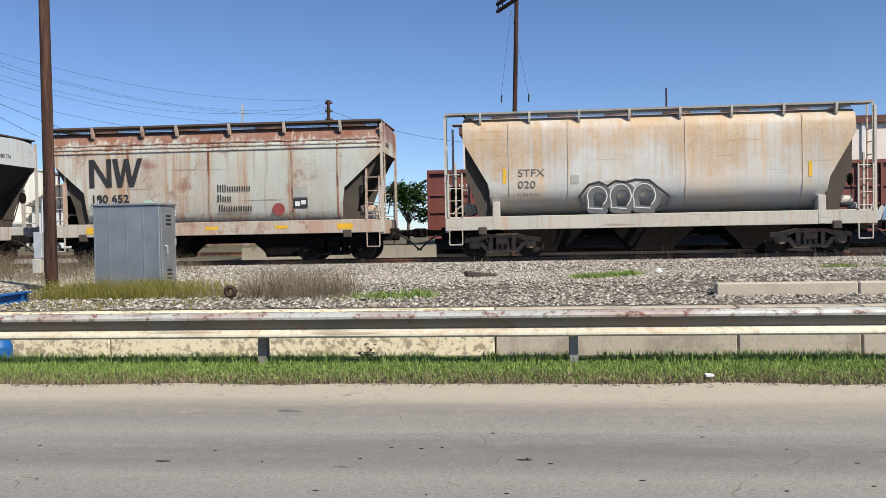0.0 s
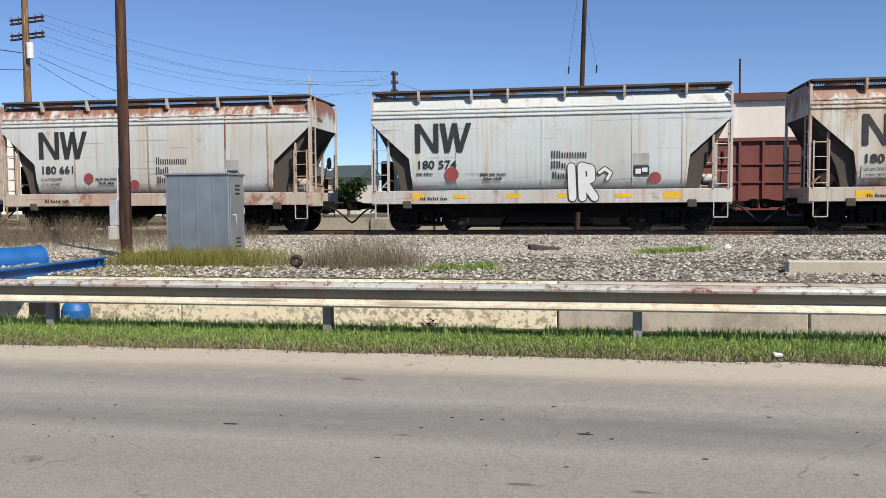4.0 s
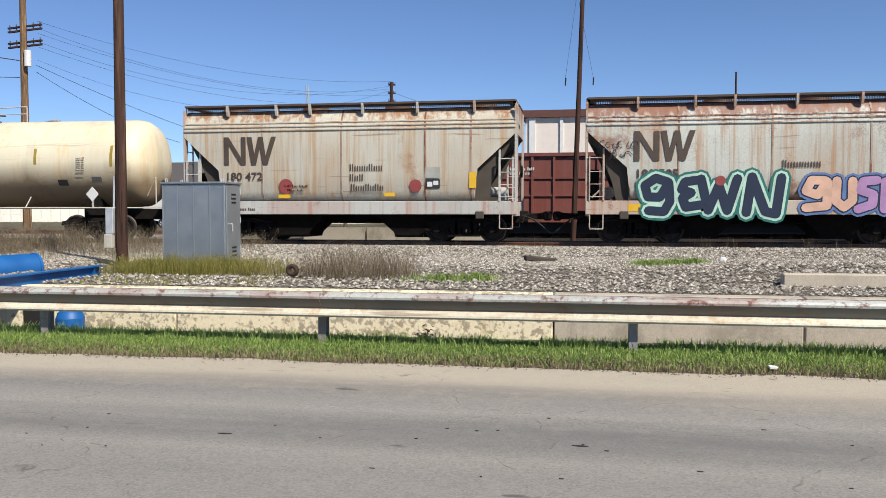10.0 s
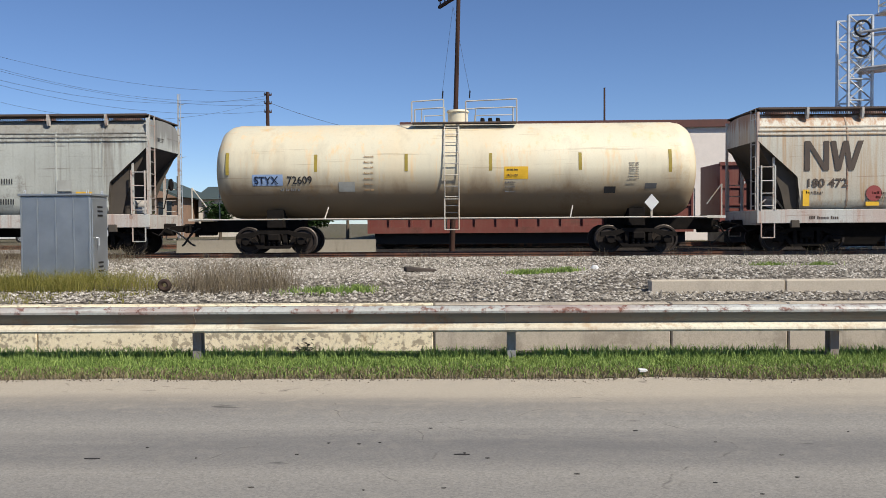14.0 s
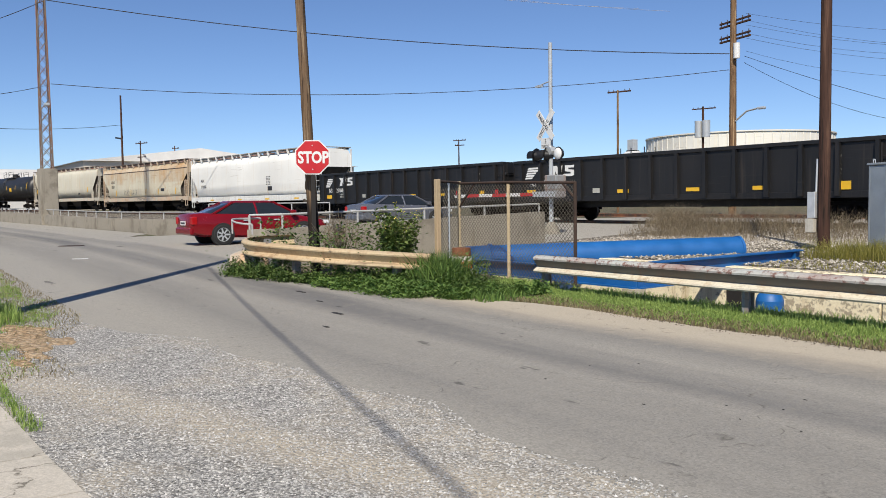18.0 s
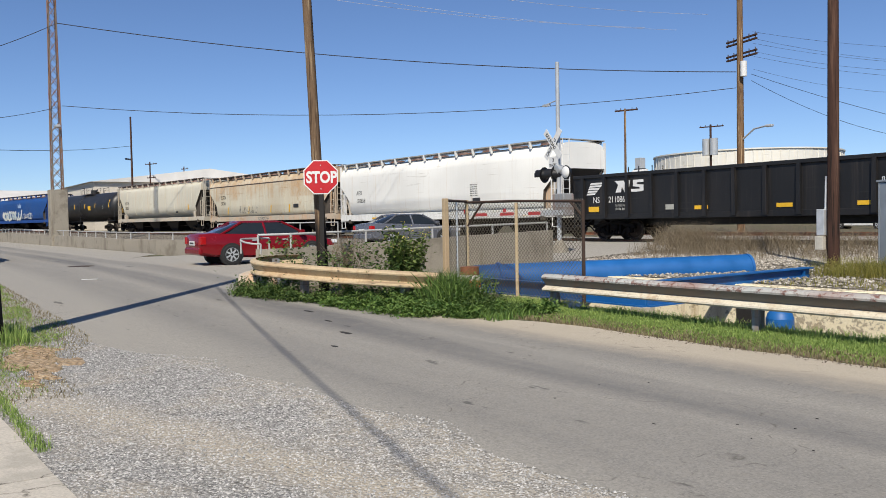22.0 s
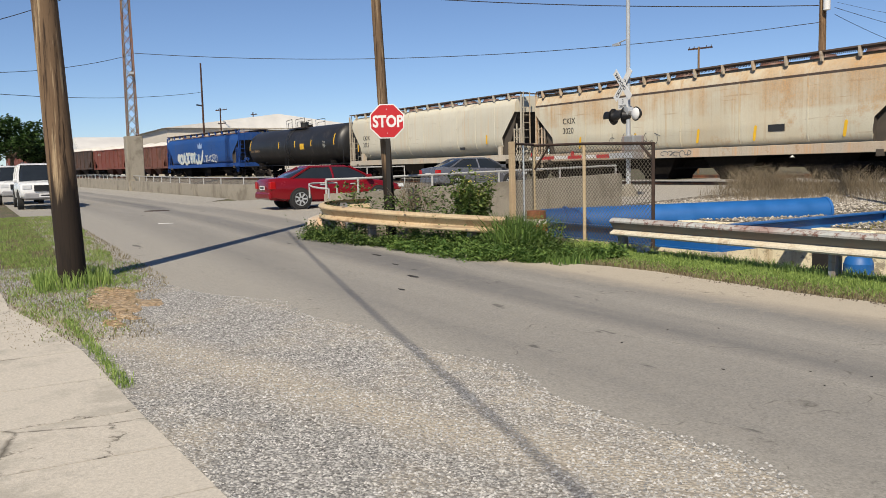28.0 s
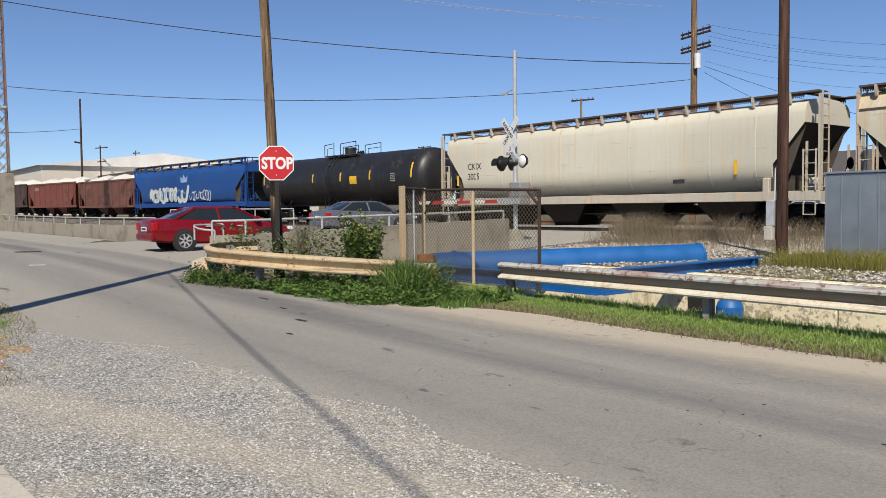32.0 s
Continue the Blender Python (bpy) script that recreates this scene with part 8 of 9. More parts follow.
# ---- curved guard rail, parapets, fence ----
def curved_guard():
    t = thing("curved_guard_rail", "tan steel guard rail curving round the corner", "guard rail")
    ctrl = [(-17.9, 8.2, 0.62), (-17.95, 7.6, 0.62), (-17.7, 7.1, 0.61), (-17.2, 6.75, 0.6), (-16.5, 6.62, 0.57), (-15.4, 6.9, 0.53), (-14.2, 7.45, 0.47), (-12.7, 8.55, 0.38)]
    pts = []
    for i in range(len(ctrl) - 1):
        for k in range(4):
            a, b = Vector(ctrl[i]), Vector(ctrl[i + 1])
            p0, p3 = Vector(ctrl[max(0, i - 1)]), Vector(ctrl[min(len(ctrl) - 1, i + 2)])
            u = k / 4
            pts.append(0.5 * ((2 * a) + (b - p0) * u + (2 * p0 - 5 * a + 4 * b - p3) * u * u + (3 * a - p0 - 3 * b + p3) * u ** 3))
    pts.append(Vector(ctrl[-1]))
    rows = []
    for i, p in enumerate(pts):
        d = (pts[min(len(pts) - 1, i + 1)] - pts[max(0, i - 1)])
        d = Vector((d.x, d.y)).normalized()
        n = Vector((-d.y, d.x))
        front = [(p.x + n.x * q, p.y + n.y * q, p.z + h) for q, h in BEAM]
        back = [(p.x + n.x * (q + 0.012), p.y + n.y * (q + 0.012), p.z + h) for q, h in reversed(BEAM)]
        rows.append(front + back)
    part("beam", Geo().rings(rows), M["guard_tan"], t, smooth=25)
    for i in (6, 14, 20, 26):
        p = pts[min(i, len(pts) - 1)]
        part("post", Geo().box(p.x - 0.06, p.x + 0.06, p.y + 0.1, p.y + 0.24, height(p.x, 8) - 0.3, p.z + 0.25), M["guard_post"], t)
    part("end_block", Geo().rings([[(-17.75 + r * math.cos(a * 0.7854), 7.0 + r * math.sin(a * 0.7854), z) for a in range(8)] for r, z in ((0.55, height(-17.7, 7) - 0.1), (0.42, 0.55), (0.2, 0.62))]), M["sill_tan"], t, "broken concrete footing")


curved_guard()


def parapet(name, pts, top, thick, rail, label, mat="parapet"):
    t = thing(name, label, "parapet", kind="structure")
    for (x0, y0), (x1, y1) in zip(pts, pts[1:]):
        d = Vector((x1 - x0, y1 - y0)).normalized()
        n = Vector((-d.y, d.x)) * thick / 2
        q = [(x0 - n.x, y0 - n.y), (x1 - n.x, y1 - n.y), (x1 + n.x, y1 + n.y), (x0 + n.x, y0 + n.y)]
        z0 = -1.1 if x0 > -19 else height(x0, y0 - 1) - 0.3
        g = Geo().prism(q, "z", z0, 1.0)
        ends = [top(*p) for p in ((x0, y0), (x1, y1), (x1, y1), (x0, y0))] if callable(top) else [top] * 4
        g.v = [p if k < 4 else (p[0], p[1], ends[k - 4]) for k, p in enumerate(g.v)]
        part("panel", g, M[mat], t)
    return t


parapet("parapet_east", [(-18.9, 7.5), (-18.35, 8.0), (-18.3, 10.7), (-18.3, 13.4), (-18.3, 16.2)], lambda x, y: 1.06 + 0.031 * (y - 7.5), 0.28, True, "grey concrete parapet of the street bridge")
parapet("parapet_west", [(-38.0, 12.4), (-42.0, 11.5), (-47.0, 11.0), (-62.0, 10.85), (-77.0, 10.75), (-95.0, 10.7), (-120.0, 10.6)], lambda x, y: 1.0 + 0.3 * ease(-40, -95, x), 0.3, True, "long stained concrete parapet along the channel")


def pipe_rail(name, pts, z, post_z, label, r=0.028):
    t = thing(name, label, "railing")
    part("rail", Geo().tube([(x, y, z(x, y) if callable(z) else z) for x, y in pts], r, 8), M["railgrey"], t)
    for x, y in pts[::4] if r < 0.025 else pts:
        part("post", Geo().cyl((x, y, post_z), (x, y, z(x, y) if callable(z) else z), r, seg=8), M["railgrey"], t)


M["railgrey"] = plain("pale_rail_paint", (0.45, 0.45, 0.44), 0.55, vary=0.15)
pipe_rail("pipe_railing", [(-18.35 + 0.62 * math.cos(a * 0.393 - 0.6), 7.55 + 0.55 * math.sin(a * 0.393 - 0.6) - 0.1) for a in range(0, -9, -1)], lambda x, y: 1.2 + 0.12 * ease(-17.7, -18.9, x), 0.98, "pale pipe railing curling round the parapet end", 0.022)
pipe_rail("pipe_railing", [(-18.9, 7.5), (-18.35, 8.1), (-18.3, 10.1), (-18.3, 12.1), (-18.3, 14.1), (-18.3, 16.1)], lambda x, y: 1.4 + 0.018 * (y - 7.5), 1.0, "pale pipe railing on the parapet")
pipe_rail("pipe_railing", [(-38.0 - 2.6 * k, 12.4 - 0.9 * min(1, k / 1.5) - 0.5 * min(1, max(0, (k - 1.5) / 2)) - 0.012 * k) for k in range(32)], lambda x, y: 1.34 + 0.32 * ease(-38, -95, x), 0.95, "pale pipe railing along the far parapet", 0.03)
# railing on the far side of the cross street
pipe_rail("pipe_railing", [(-36.5, 12.6), (-36.5, 14.6), (-36.5, 16.6), (-36.5, 18.6)], 1.7, 0.5, "pale pipe railing beside the street")


def chain_link(t, a, b, z0, z1, cell=0.066, r=0.0062):
    """Wire mesh between two upright edges."""
    a, b = Vector(a), Vector(b)
    L, H = (b - a).length, z1 - z0
    d = (b - a).normalized()
    g = Geo()
    n = Vector((-d.y, d.x))

    def seg(u0, w0, u1, w1):
        p, q = a + d * u0, a + d * u1
        k = len(g.v)
        g.v.extend(((p.x, p.y, z0 + w0 - r * 1.4), (p.x, p.y, z0 + w0 + r * 1.4), (q.x, q.y, z0 + w1 + r * 1.4), (q.x, q.y, z0 + w1 - r * 1.4)))
        g.f.append((k, k + 1, k + 2, k + 3))
        g.v.extend(((p.x - n.x * r, p.y - n.y * r, z0 + w0), (p.x + n.x * r, p.y + n.y * r, z0 + w0), (q.x + n.x * r, q.y + n.y * r, z0 + w1), (q.x - n.x * r, q.y - n.y * r, z0 + w1)))
        g.f.append((k + 4, k + 5, k + 6, k + 7))
        g.s.extend((0, 0))

    s = -H
    while s < L:
        for sgn in (1, -1):
            u0, w0, u1, w1 = s, 0.0, s + H, H
            if u0 < 0:
                w0, u0 = -u0, 0.0
            if u1 > L:
                w1 -= u1 - L
                u1 = L
            if u1 > u0:
                if sgn < 0:
                    seg(u0, H - w0, u1, H - w1)
                else:
                    seg(u0, w0, u1, w1)
        s += cell * 1.414
    me = bpy.data.meshes.new("wire_mesh")
    me.from_pydata(g.v, [], g.f)
    me.materials.append(M["mesh"])
    return part("wire_mesh", me, None, t)


M["mesh"] = plain("mesh_wire", (0.15, 0.13, 0.1), 0.7, 0.1, vary=0.3)


def fence():
    t = thing("chain_link_gate", "rusty chain-link gate panel across the pipe crossing", "fence")
    a, m, b = (-14.45, 10.45), (-12.75, 10.42), (-10.85, 10.4)
    zb, zt = 0.08, 2.04
    part("post", Geo().cyl((*a, -0.2), (*a, zt + 0.05), 0.04, seg=10), M["guard_tan"], t)
    part("post", Geo().cyl((*m, -0.2), (*m, zt - 0.05), 0.035, seg=10), M["guard_tan"], t)
    part("post", Geo().cyl((*b, -0.4), (*b, zt - 0.06), 0.032, seg=10), M["rust_dark"], t)
    part("top_rail", Geo().tube([(*a, zt), (*m, zt - 0.02), (*b, zt - 0.08)], 0.026, 8), M["rust_dark"], t)
    part("brace", Geo().tube([(a[0] + 0.03, a[1], zt - 0.5), (a[0] + 0.55, a[1], zt - 0.02)], 0.022, 6), M["rust_dark"], t)
    part("brace", Geo().tube([(b[0] - 0.02, b[1], zt - 0.35), (b[0] - 0.35, b[1], zt - 0.06)], 0.022, 6), M["rust_dark"], t)
    chain_link(t, a, b, zb, zt - 0.03)
    s = thing("chain_link_gate", "narrow chain-link gate leaf on tan posts", "fence")
    c = (-13.62, 9.32)
    part("post", Geo().box(c[0] - 0.05, c[0] + 0.05, c[1] - 0.05, c[1] + 0.05, -0.2, zt + 0.06, c=0.008), M["guard_tan"], s)
    part("top_rail", Geo().tube([(*c, zt + 0.02), (*a, zt + 0.02)], 0.026, 8), M["rust_dark"], s)
    q = ((c[0] + a[0]) / 2, (c[1] + a[1]) / 2)
    part("post", Geo().cyl((*q, 0), (*q, zt), 0.022, seg=8), M["galv"], s)
    chain_link(s, c, a, zb, zt, 0.075, 0.0045)


fence()
t = thing("traffic_drum", "worn orange and white traffic drum in the weeds", "barrel", m=pose(-13.15, 9.55, 0.03))
for i, (z0, z1, m) in enumerate(((0, 0.2, "orange"), (0.2, 0.32, "rust_white"), (0.32, 0.46, "orange"), (0.46, 0.56, "rust_white"), (0.56, 0.72, "rusted"))):
    part("band", Geo().cyl((0, 0, z0), (0, 0, z1), 0.24 - 0.012 * i, 0.24 - 0.012 * i - 0.008, 16), M.setdefault(m, plain(m, (0.75, 0.13, 0.03) if m == "orange" else (0.6, 0.55, 0.48), 0.6)), t)


# ---- blue pipe crossing ----
def pipe_crossing():
    t = thing("blue_pipe", "large bright blue pipe across the channel", "pipe")
    a, b = Vector((-12.0, 16.7, 0.43)), Vector((-14.6, 10.75, 0.36))
    d = (b - a).normalized()
    part("barrel", Geo().cyl(a, b, 0.32, 0.32, 28), M["blue"], t)
    part("end_cap", Geo().rings([[tuple(a - d * x + (d.to_track_quat("Z", "Y") @ Vector((r * math.cos(k * 0.2618), r * math.sin(k * 0.2618), 0)))) for k in range(24)] for x, r in ((-0.04, 0.335), (0.02, 0.335), (0.025, 0.3), (0.026, 0.02))]), M["blue"], t)
    for k in (0.92,):
        p = a.lerp(b, k)
        part("flange", Geo().cyl(p - d * 0.03, p + d * 0.03, 0.36, 0.36, 28), M["blue"], t)
    s = thing("blue_girder", "bright blue steel girder beside the pipe", "girder")
    for (x0, y0), (x1, y1), z0, z1 in (((-9.95, 15.9), (-9.75, 10.8), 0.12, 0.56), ((-9.75, 10.78), (-14.6, 10.72), 0.12, 0.42)):
        e = Vector((x1 - x0, y1 - y0)).normalized()
        n = Vector((-e.y, e.x))
        for w, a0, a1 in ((0.1, z1 - 0.025, z1), (0.1, z0, z0 + 0.025), (0.012, z0 + 0.025, z1 - 0.025)):
            q = [(x0 - n.x * w, y0 - n.y * w), (x1 - n.x * w, y1 - n.y * w), (x1 + n.x * w, y1 + n.y * w), (x0 + n.x * w, y0 + n.y * w)]
            part("flange" if w > 0.05 else "web", Geo().prism(q, "z", a0, a1), M["blue"], s)
    part("stiffener", Geo().box(-10.05, -9.85, 15.6, 15.62, 0.24, 0.5), M["blue"], s)
    for x in (-14.4, -9.8):
        part("bearing", Geo().box(x - 0.15, x + 0.15, 10.62, 10.9, -1.1, 0.12), M["wall_grey"], s)
    v = thing("blue_standpipe", "bright blue round standpipe in the channel", "standpipe", m=pose(-7.35, 11.0, -1.1))
    part("barrel", Geo().cyl((0, 0, 0), (0, 0, 1.22), 0.2, 0.2, 20), M["blue"], v)
    part("dome", Geo().rings([[(r * math.cos(k * 0.314), r * math.sin(k * 0.314), z) for k in range(20)] for r, z in ((0.2, 1.21), (0.17, 1.3), (0.1, 1.36), (0.01, 1.38))]), M["blue"], v)
    part("clamp", Geo().cyl((0, 0, 1.0), (0, 0, 1.06), 0.225, 0.225, 20), M["blue"], v)
    solid("dark_prop", Geo().box(-8.05, -7.75, 10.9, 11.1, -1.1, 0.3, c=0.02), M["pole_tar"], "dark timber prop in the channel", "prop")
    g = Geo()
    leaf_cloud(g, 40, lambda: (-10.7 + rnd.gauss(0, 0.12), 10.0 + rnd.gauss(0, 0.05), 0.08 + abs(rnd.gauss(0, 0.05))), 0.12)
    solid("plastic_litter", g, M["white"], "crumpled white plastic in the grass", "litter", smooth=None)


pipe_crossing()


# ---- stop sign, crossing signal ----
def stop_sign():
    t = thing("stop_sign", "red octagonal stop sign on a dark post", "traffic sign", m=pose(-16.05, 7.8, height(-16, 7.8)) @ pose(0, 0, 0, 0, 0, -64 + 90 + 38))
    t.matrix_basis = pose(-16.05, 7.8, height(-16, 7.8)) @ pose(0, 0, 0, 0, 0, 64)
    zc = 2.63 - height(-16, 7.8)
    octo = [(0.39 * math.cos(math.pi / 8 + k * math.pi / 4), zc + 0.39 * math.sin(math.pi / 8 + k * math.pi / 4)) for k in range(8)]
    inner = [(0.365 * math.cos(math.pi / 8 + k * math.pi / 4), zc + 0.365 * math.sin(math.pi / 8 + k * math.pi / 4)) for k in range(8)]
    part("border", Geo().prism(octo, "y", -0.02, -0.016), M["white"], t)
    part("face", Geo().prism(inner, "y", -0.024, -0.02), M["red"], t)
    part("back", Geo().prism(octo, "y", -0.0159, -0.012), M["galv"], t)
    letters("STOP", 0.335, M["white"], t, Matrix.Translation((-0.305, -0.026, zc - 0.115)) @ pose(0, 0, 0, 90, 0, 0), wide=0.8, bold=0.012)
    part("post", Geo().box(-0.045, 0.045, -0.012, 0.05, -0.4, zc + 0.34), M["pole_tar"], t, "dark square post")
    for z in (zc - 0.25, zc + 0.25):
        part("bolt", Geo().cyl((0, -0.03, z), (0, -0.02, z), 0.012, seg=8), M["galv"], t)


stop_sign()


def crossing_signal():
    x, y = -20.75, 18.8
    z = height(x, y)
    t = thing("crossing_signal", "silver railway crossing signal with crossbuck and hooded lamps", "crossing signal", m=pose(x, y, z) @ pose(0, 0, 0, 0, 0, -4))
    part("mast", Geo().cyl((0, 0, 0), (0, 0, 6.85 - z), 0.075, 0.065, 14), M["silver"], t)
    part("base", Geo().rings([[(r * math.cos(k * 0.7854), r * math.sin(k * 0.7854), h) for k in range(8)] for r, h in ((0.3, -0.1), (0.3, 0.12), (0.12, 0.4))]), M["parapet"], t)
    part("junction_box", Geo().cyl((0, -0.12, 2.75), (0, 0.12, 2.75), 0.16, seg=14), M["silver"], t)
    zc = 4.15 - z
    for s in (-1, 1):
        m = Matrix.Translation((-0.14, -0.11 - 0.012 * (s > 0), zc)) @ pose(0, 0, 0, 0, s * 48, 0)
        blade = part("crossbuck_blade", Geo().box(-0.61, 0.61, -0.005, 0.005, -0.115, 0.115), M["white"], t, at=m)
        letters("RAILROAD" if s > 0 else "CROSSING", 0.165, M["ink"], blade, Matrix.Translation((-0.5, -0.007, -0.06)) @ pose(0, 0, 0, 90, 0, 0), wide=0.9, bold=0.003)
    plate = part("tracks_plate", Geo().box(-0.38, 0.12, -0.11, -0.1, zc - 0.78, zc - 0.42), M["white"], t)
    letters("TRACKS", 0.13, M["ink"], plate, Matrix.Translation((-0.36, -0.115, zc - 0.74)) @ pose(0, 0, 0, 90, 0, 0), wide=0.82)
    letters("3", 0.2, M["ink"], plate, Matrix.Translation((-0.19, -0.115, zc - 0.6)) @ pose(0, 0, 0, 90, 0, 0))
    zl = 3.17 - z
    part("lamp_arm", Geo().tube([(-0.62, 0, zl + 0.12), (0.62, 0, zl + 0.12)], 0.03), M["silver"], t)
    for k, turn in ((-0.62, -76), (-0.05, -68)):
        m = Matrix.Translation((k, -0.05, zl - 0.02)) @ pose(0, 0, 0, 0, 0, turn)
        lamp = part("lamp", Geo().cyl((0, -0.06, 0), (0, 0.14, 0), 0.17, 0.1, 18), M["black"], t, at=m)
        part("backplate", Geo().cyl((0, -0.065, 0), (0, -0.06, 0), 0.27, 0.27, 24), M["black"], lamp)
        hood = Geo().rings([[(0.19 * math.cos(a * 0.2856 - 0.4), yy, 0.19 * math.sin(a * 0.2856 - 0.4)) for a in range(14)] for yy in (-0.065, -0.36)], closed=False)
        part("hood", hood, M["black"], lamp)
        part("lens", Geo().cyl((0, -0.09, 0), (0, -0.066, 0), 0.15, 0.17, 18), M["red"], lamp)
    part("disc_rim", Geo().cyl((0.6, -0.17, zl), (0.6, -0.05, zl), 0.23, 0.15, 20), M["black"], t)
    part("bell_disc", Geo().rings([[(0.6 + r * math.cos(k * 0.314), -0.2 - d, zl + r * math.sin(k * 0.314)) for k in range(20)] for r, d in ((0.19, -0.02), (0.19, 0.0), (0.14, 0.05), (0.04, 0.07))]), M["white"], t, "round white lamp cover")
    part("gate_box", Geo().box(-0.05, 0.55, -0.25, 0.2, 1.2, 1.95, c=0.03), M["guard_post"], t)
    part("light_arm", Geo().tube([(0, 0, 5.6 - z), (-0.62, -0.05, 5.5 - z)], 0.02), M["silver"], t)
    part("light_head", Geo().box(-0.7, -0.4, -0.1, 0.02, 5.45 - z, 5.52 - z), M["silver"], t)
    g = thing("crossing_gate_arm", "lowered red and white striped crossing gate arm", "gate arm", m=pose(x - 0.1, y - 0.25, 1.86))
    for k in range(6):
        part("stripe", Geo().box(-0.4 - 0.78 * (k + 1), -0.4 - 0.78 * k, -0.02, 0.02, -0.055, 0.055), M["white" if k % 2 else "red"], g)
    for k in (2.5, 4.9):
        part("arm_lamp", Geo().cyl((-k, 0, 0.06), (-k, 0, 0.2), 0.06, 0.06, 10), M["red"], g)
    part("arm_pivot", Geo().box(-0.5, 0.6, -0.05, 0.05, -0.09, 0.09), M["silver"], g)


crossing_signal()


# ---- vehicles ----
def road_wheel(t, x, y, r, side):
    w = new("wheel")
    w.parent = t
    w.matrix_basis = pose(x, y, r)
    w.empty_display_size = 0.1
    prof = [(-0.11, r * 0.7), (-0.11, r * 0.93), (-0.08, r), (0.08, r), (0.11, r * 0.93), (0.11, r * 0.7)]
    part("tyre", Geo().rings([[(q * math.cos(k * 0.2618), yy, q * math.sin(k * 0.2618)) for k in range(24)] for yy, q in prof + prof[:1]], caps=False), M["rubber"], w)
    g = Geo()
    yo = side * 0.1
    for k in range(7):
        a = k * 0.8976
        g.prism([(0.05 * math.cos(a - 0.6), 0.05 * math.sin(a - 0.6)), (r * 0.68 * math.cos(a - 0.12), r * 0.68 * math.sin(a - 0.12)), (r * 0.68 * math.cos(a + 0.12), r * 0.68 * math.sin(a + 0.12)), (0.05 * math.cos(a + 0.6), 0.05 * math.sin(a + 0.6))], "y", min(yo, yo - side * 0.03), max(yo, yo - side * 0.03))
    rim = part("rim", g, M["silver"], w)
    part("rim_ring", Geo().rings([[(q * math.cos(k * 0.2618), yy, q * math.sin(k * 0.2618)) for k in range(24)] for yy, q in ((-0.1, r * 0.64), (-0.1, r * 0.72), (0.1, r * 0.72), (0.1, r * 0.64), (-0.1, r * 0.64))], caps=False), M["silver"], w)
    part("brake_disc", Geo().cyl((0, -0.02, 0), (0, 0.02, 0), r * 0.5, seg=18), M["truck"], w)


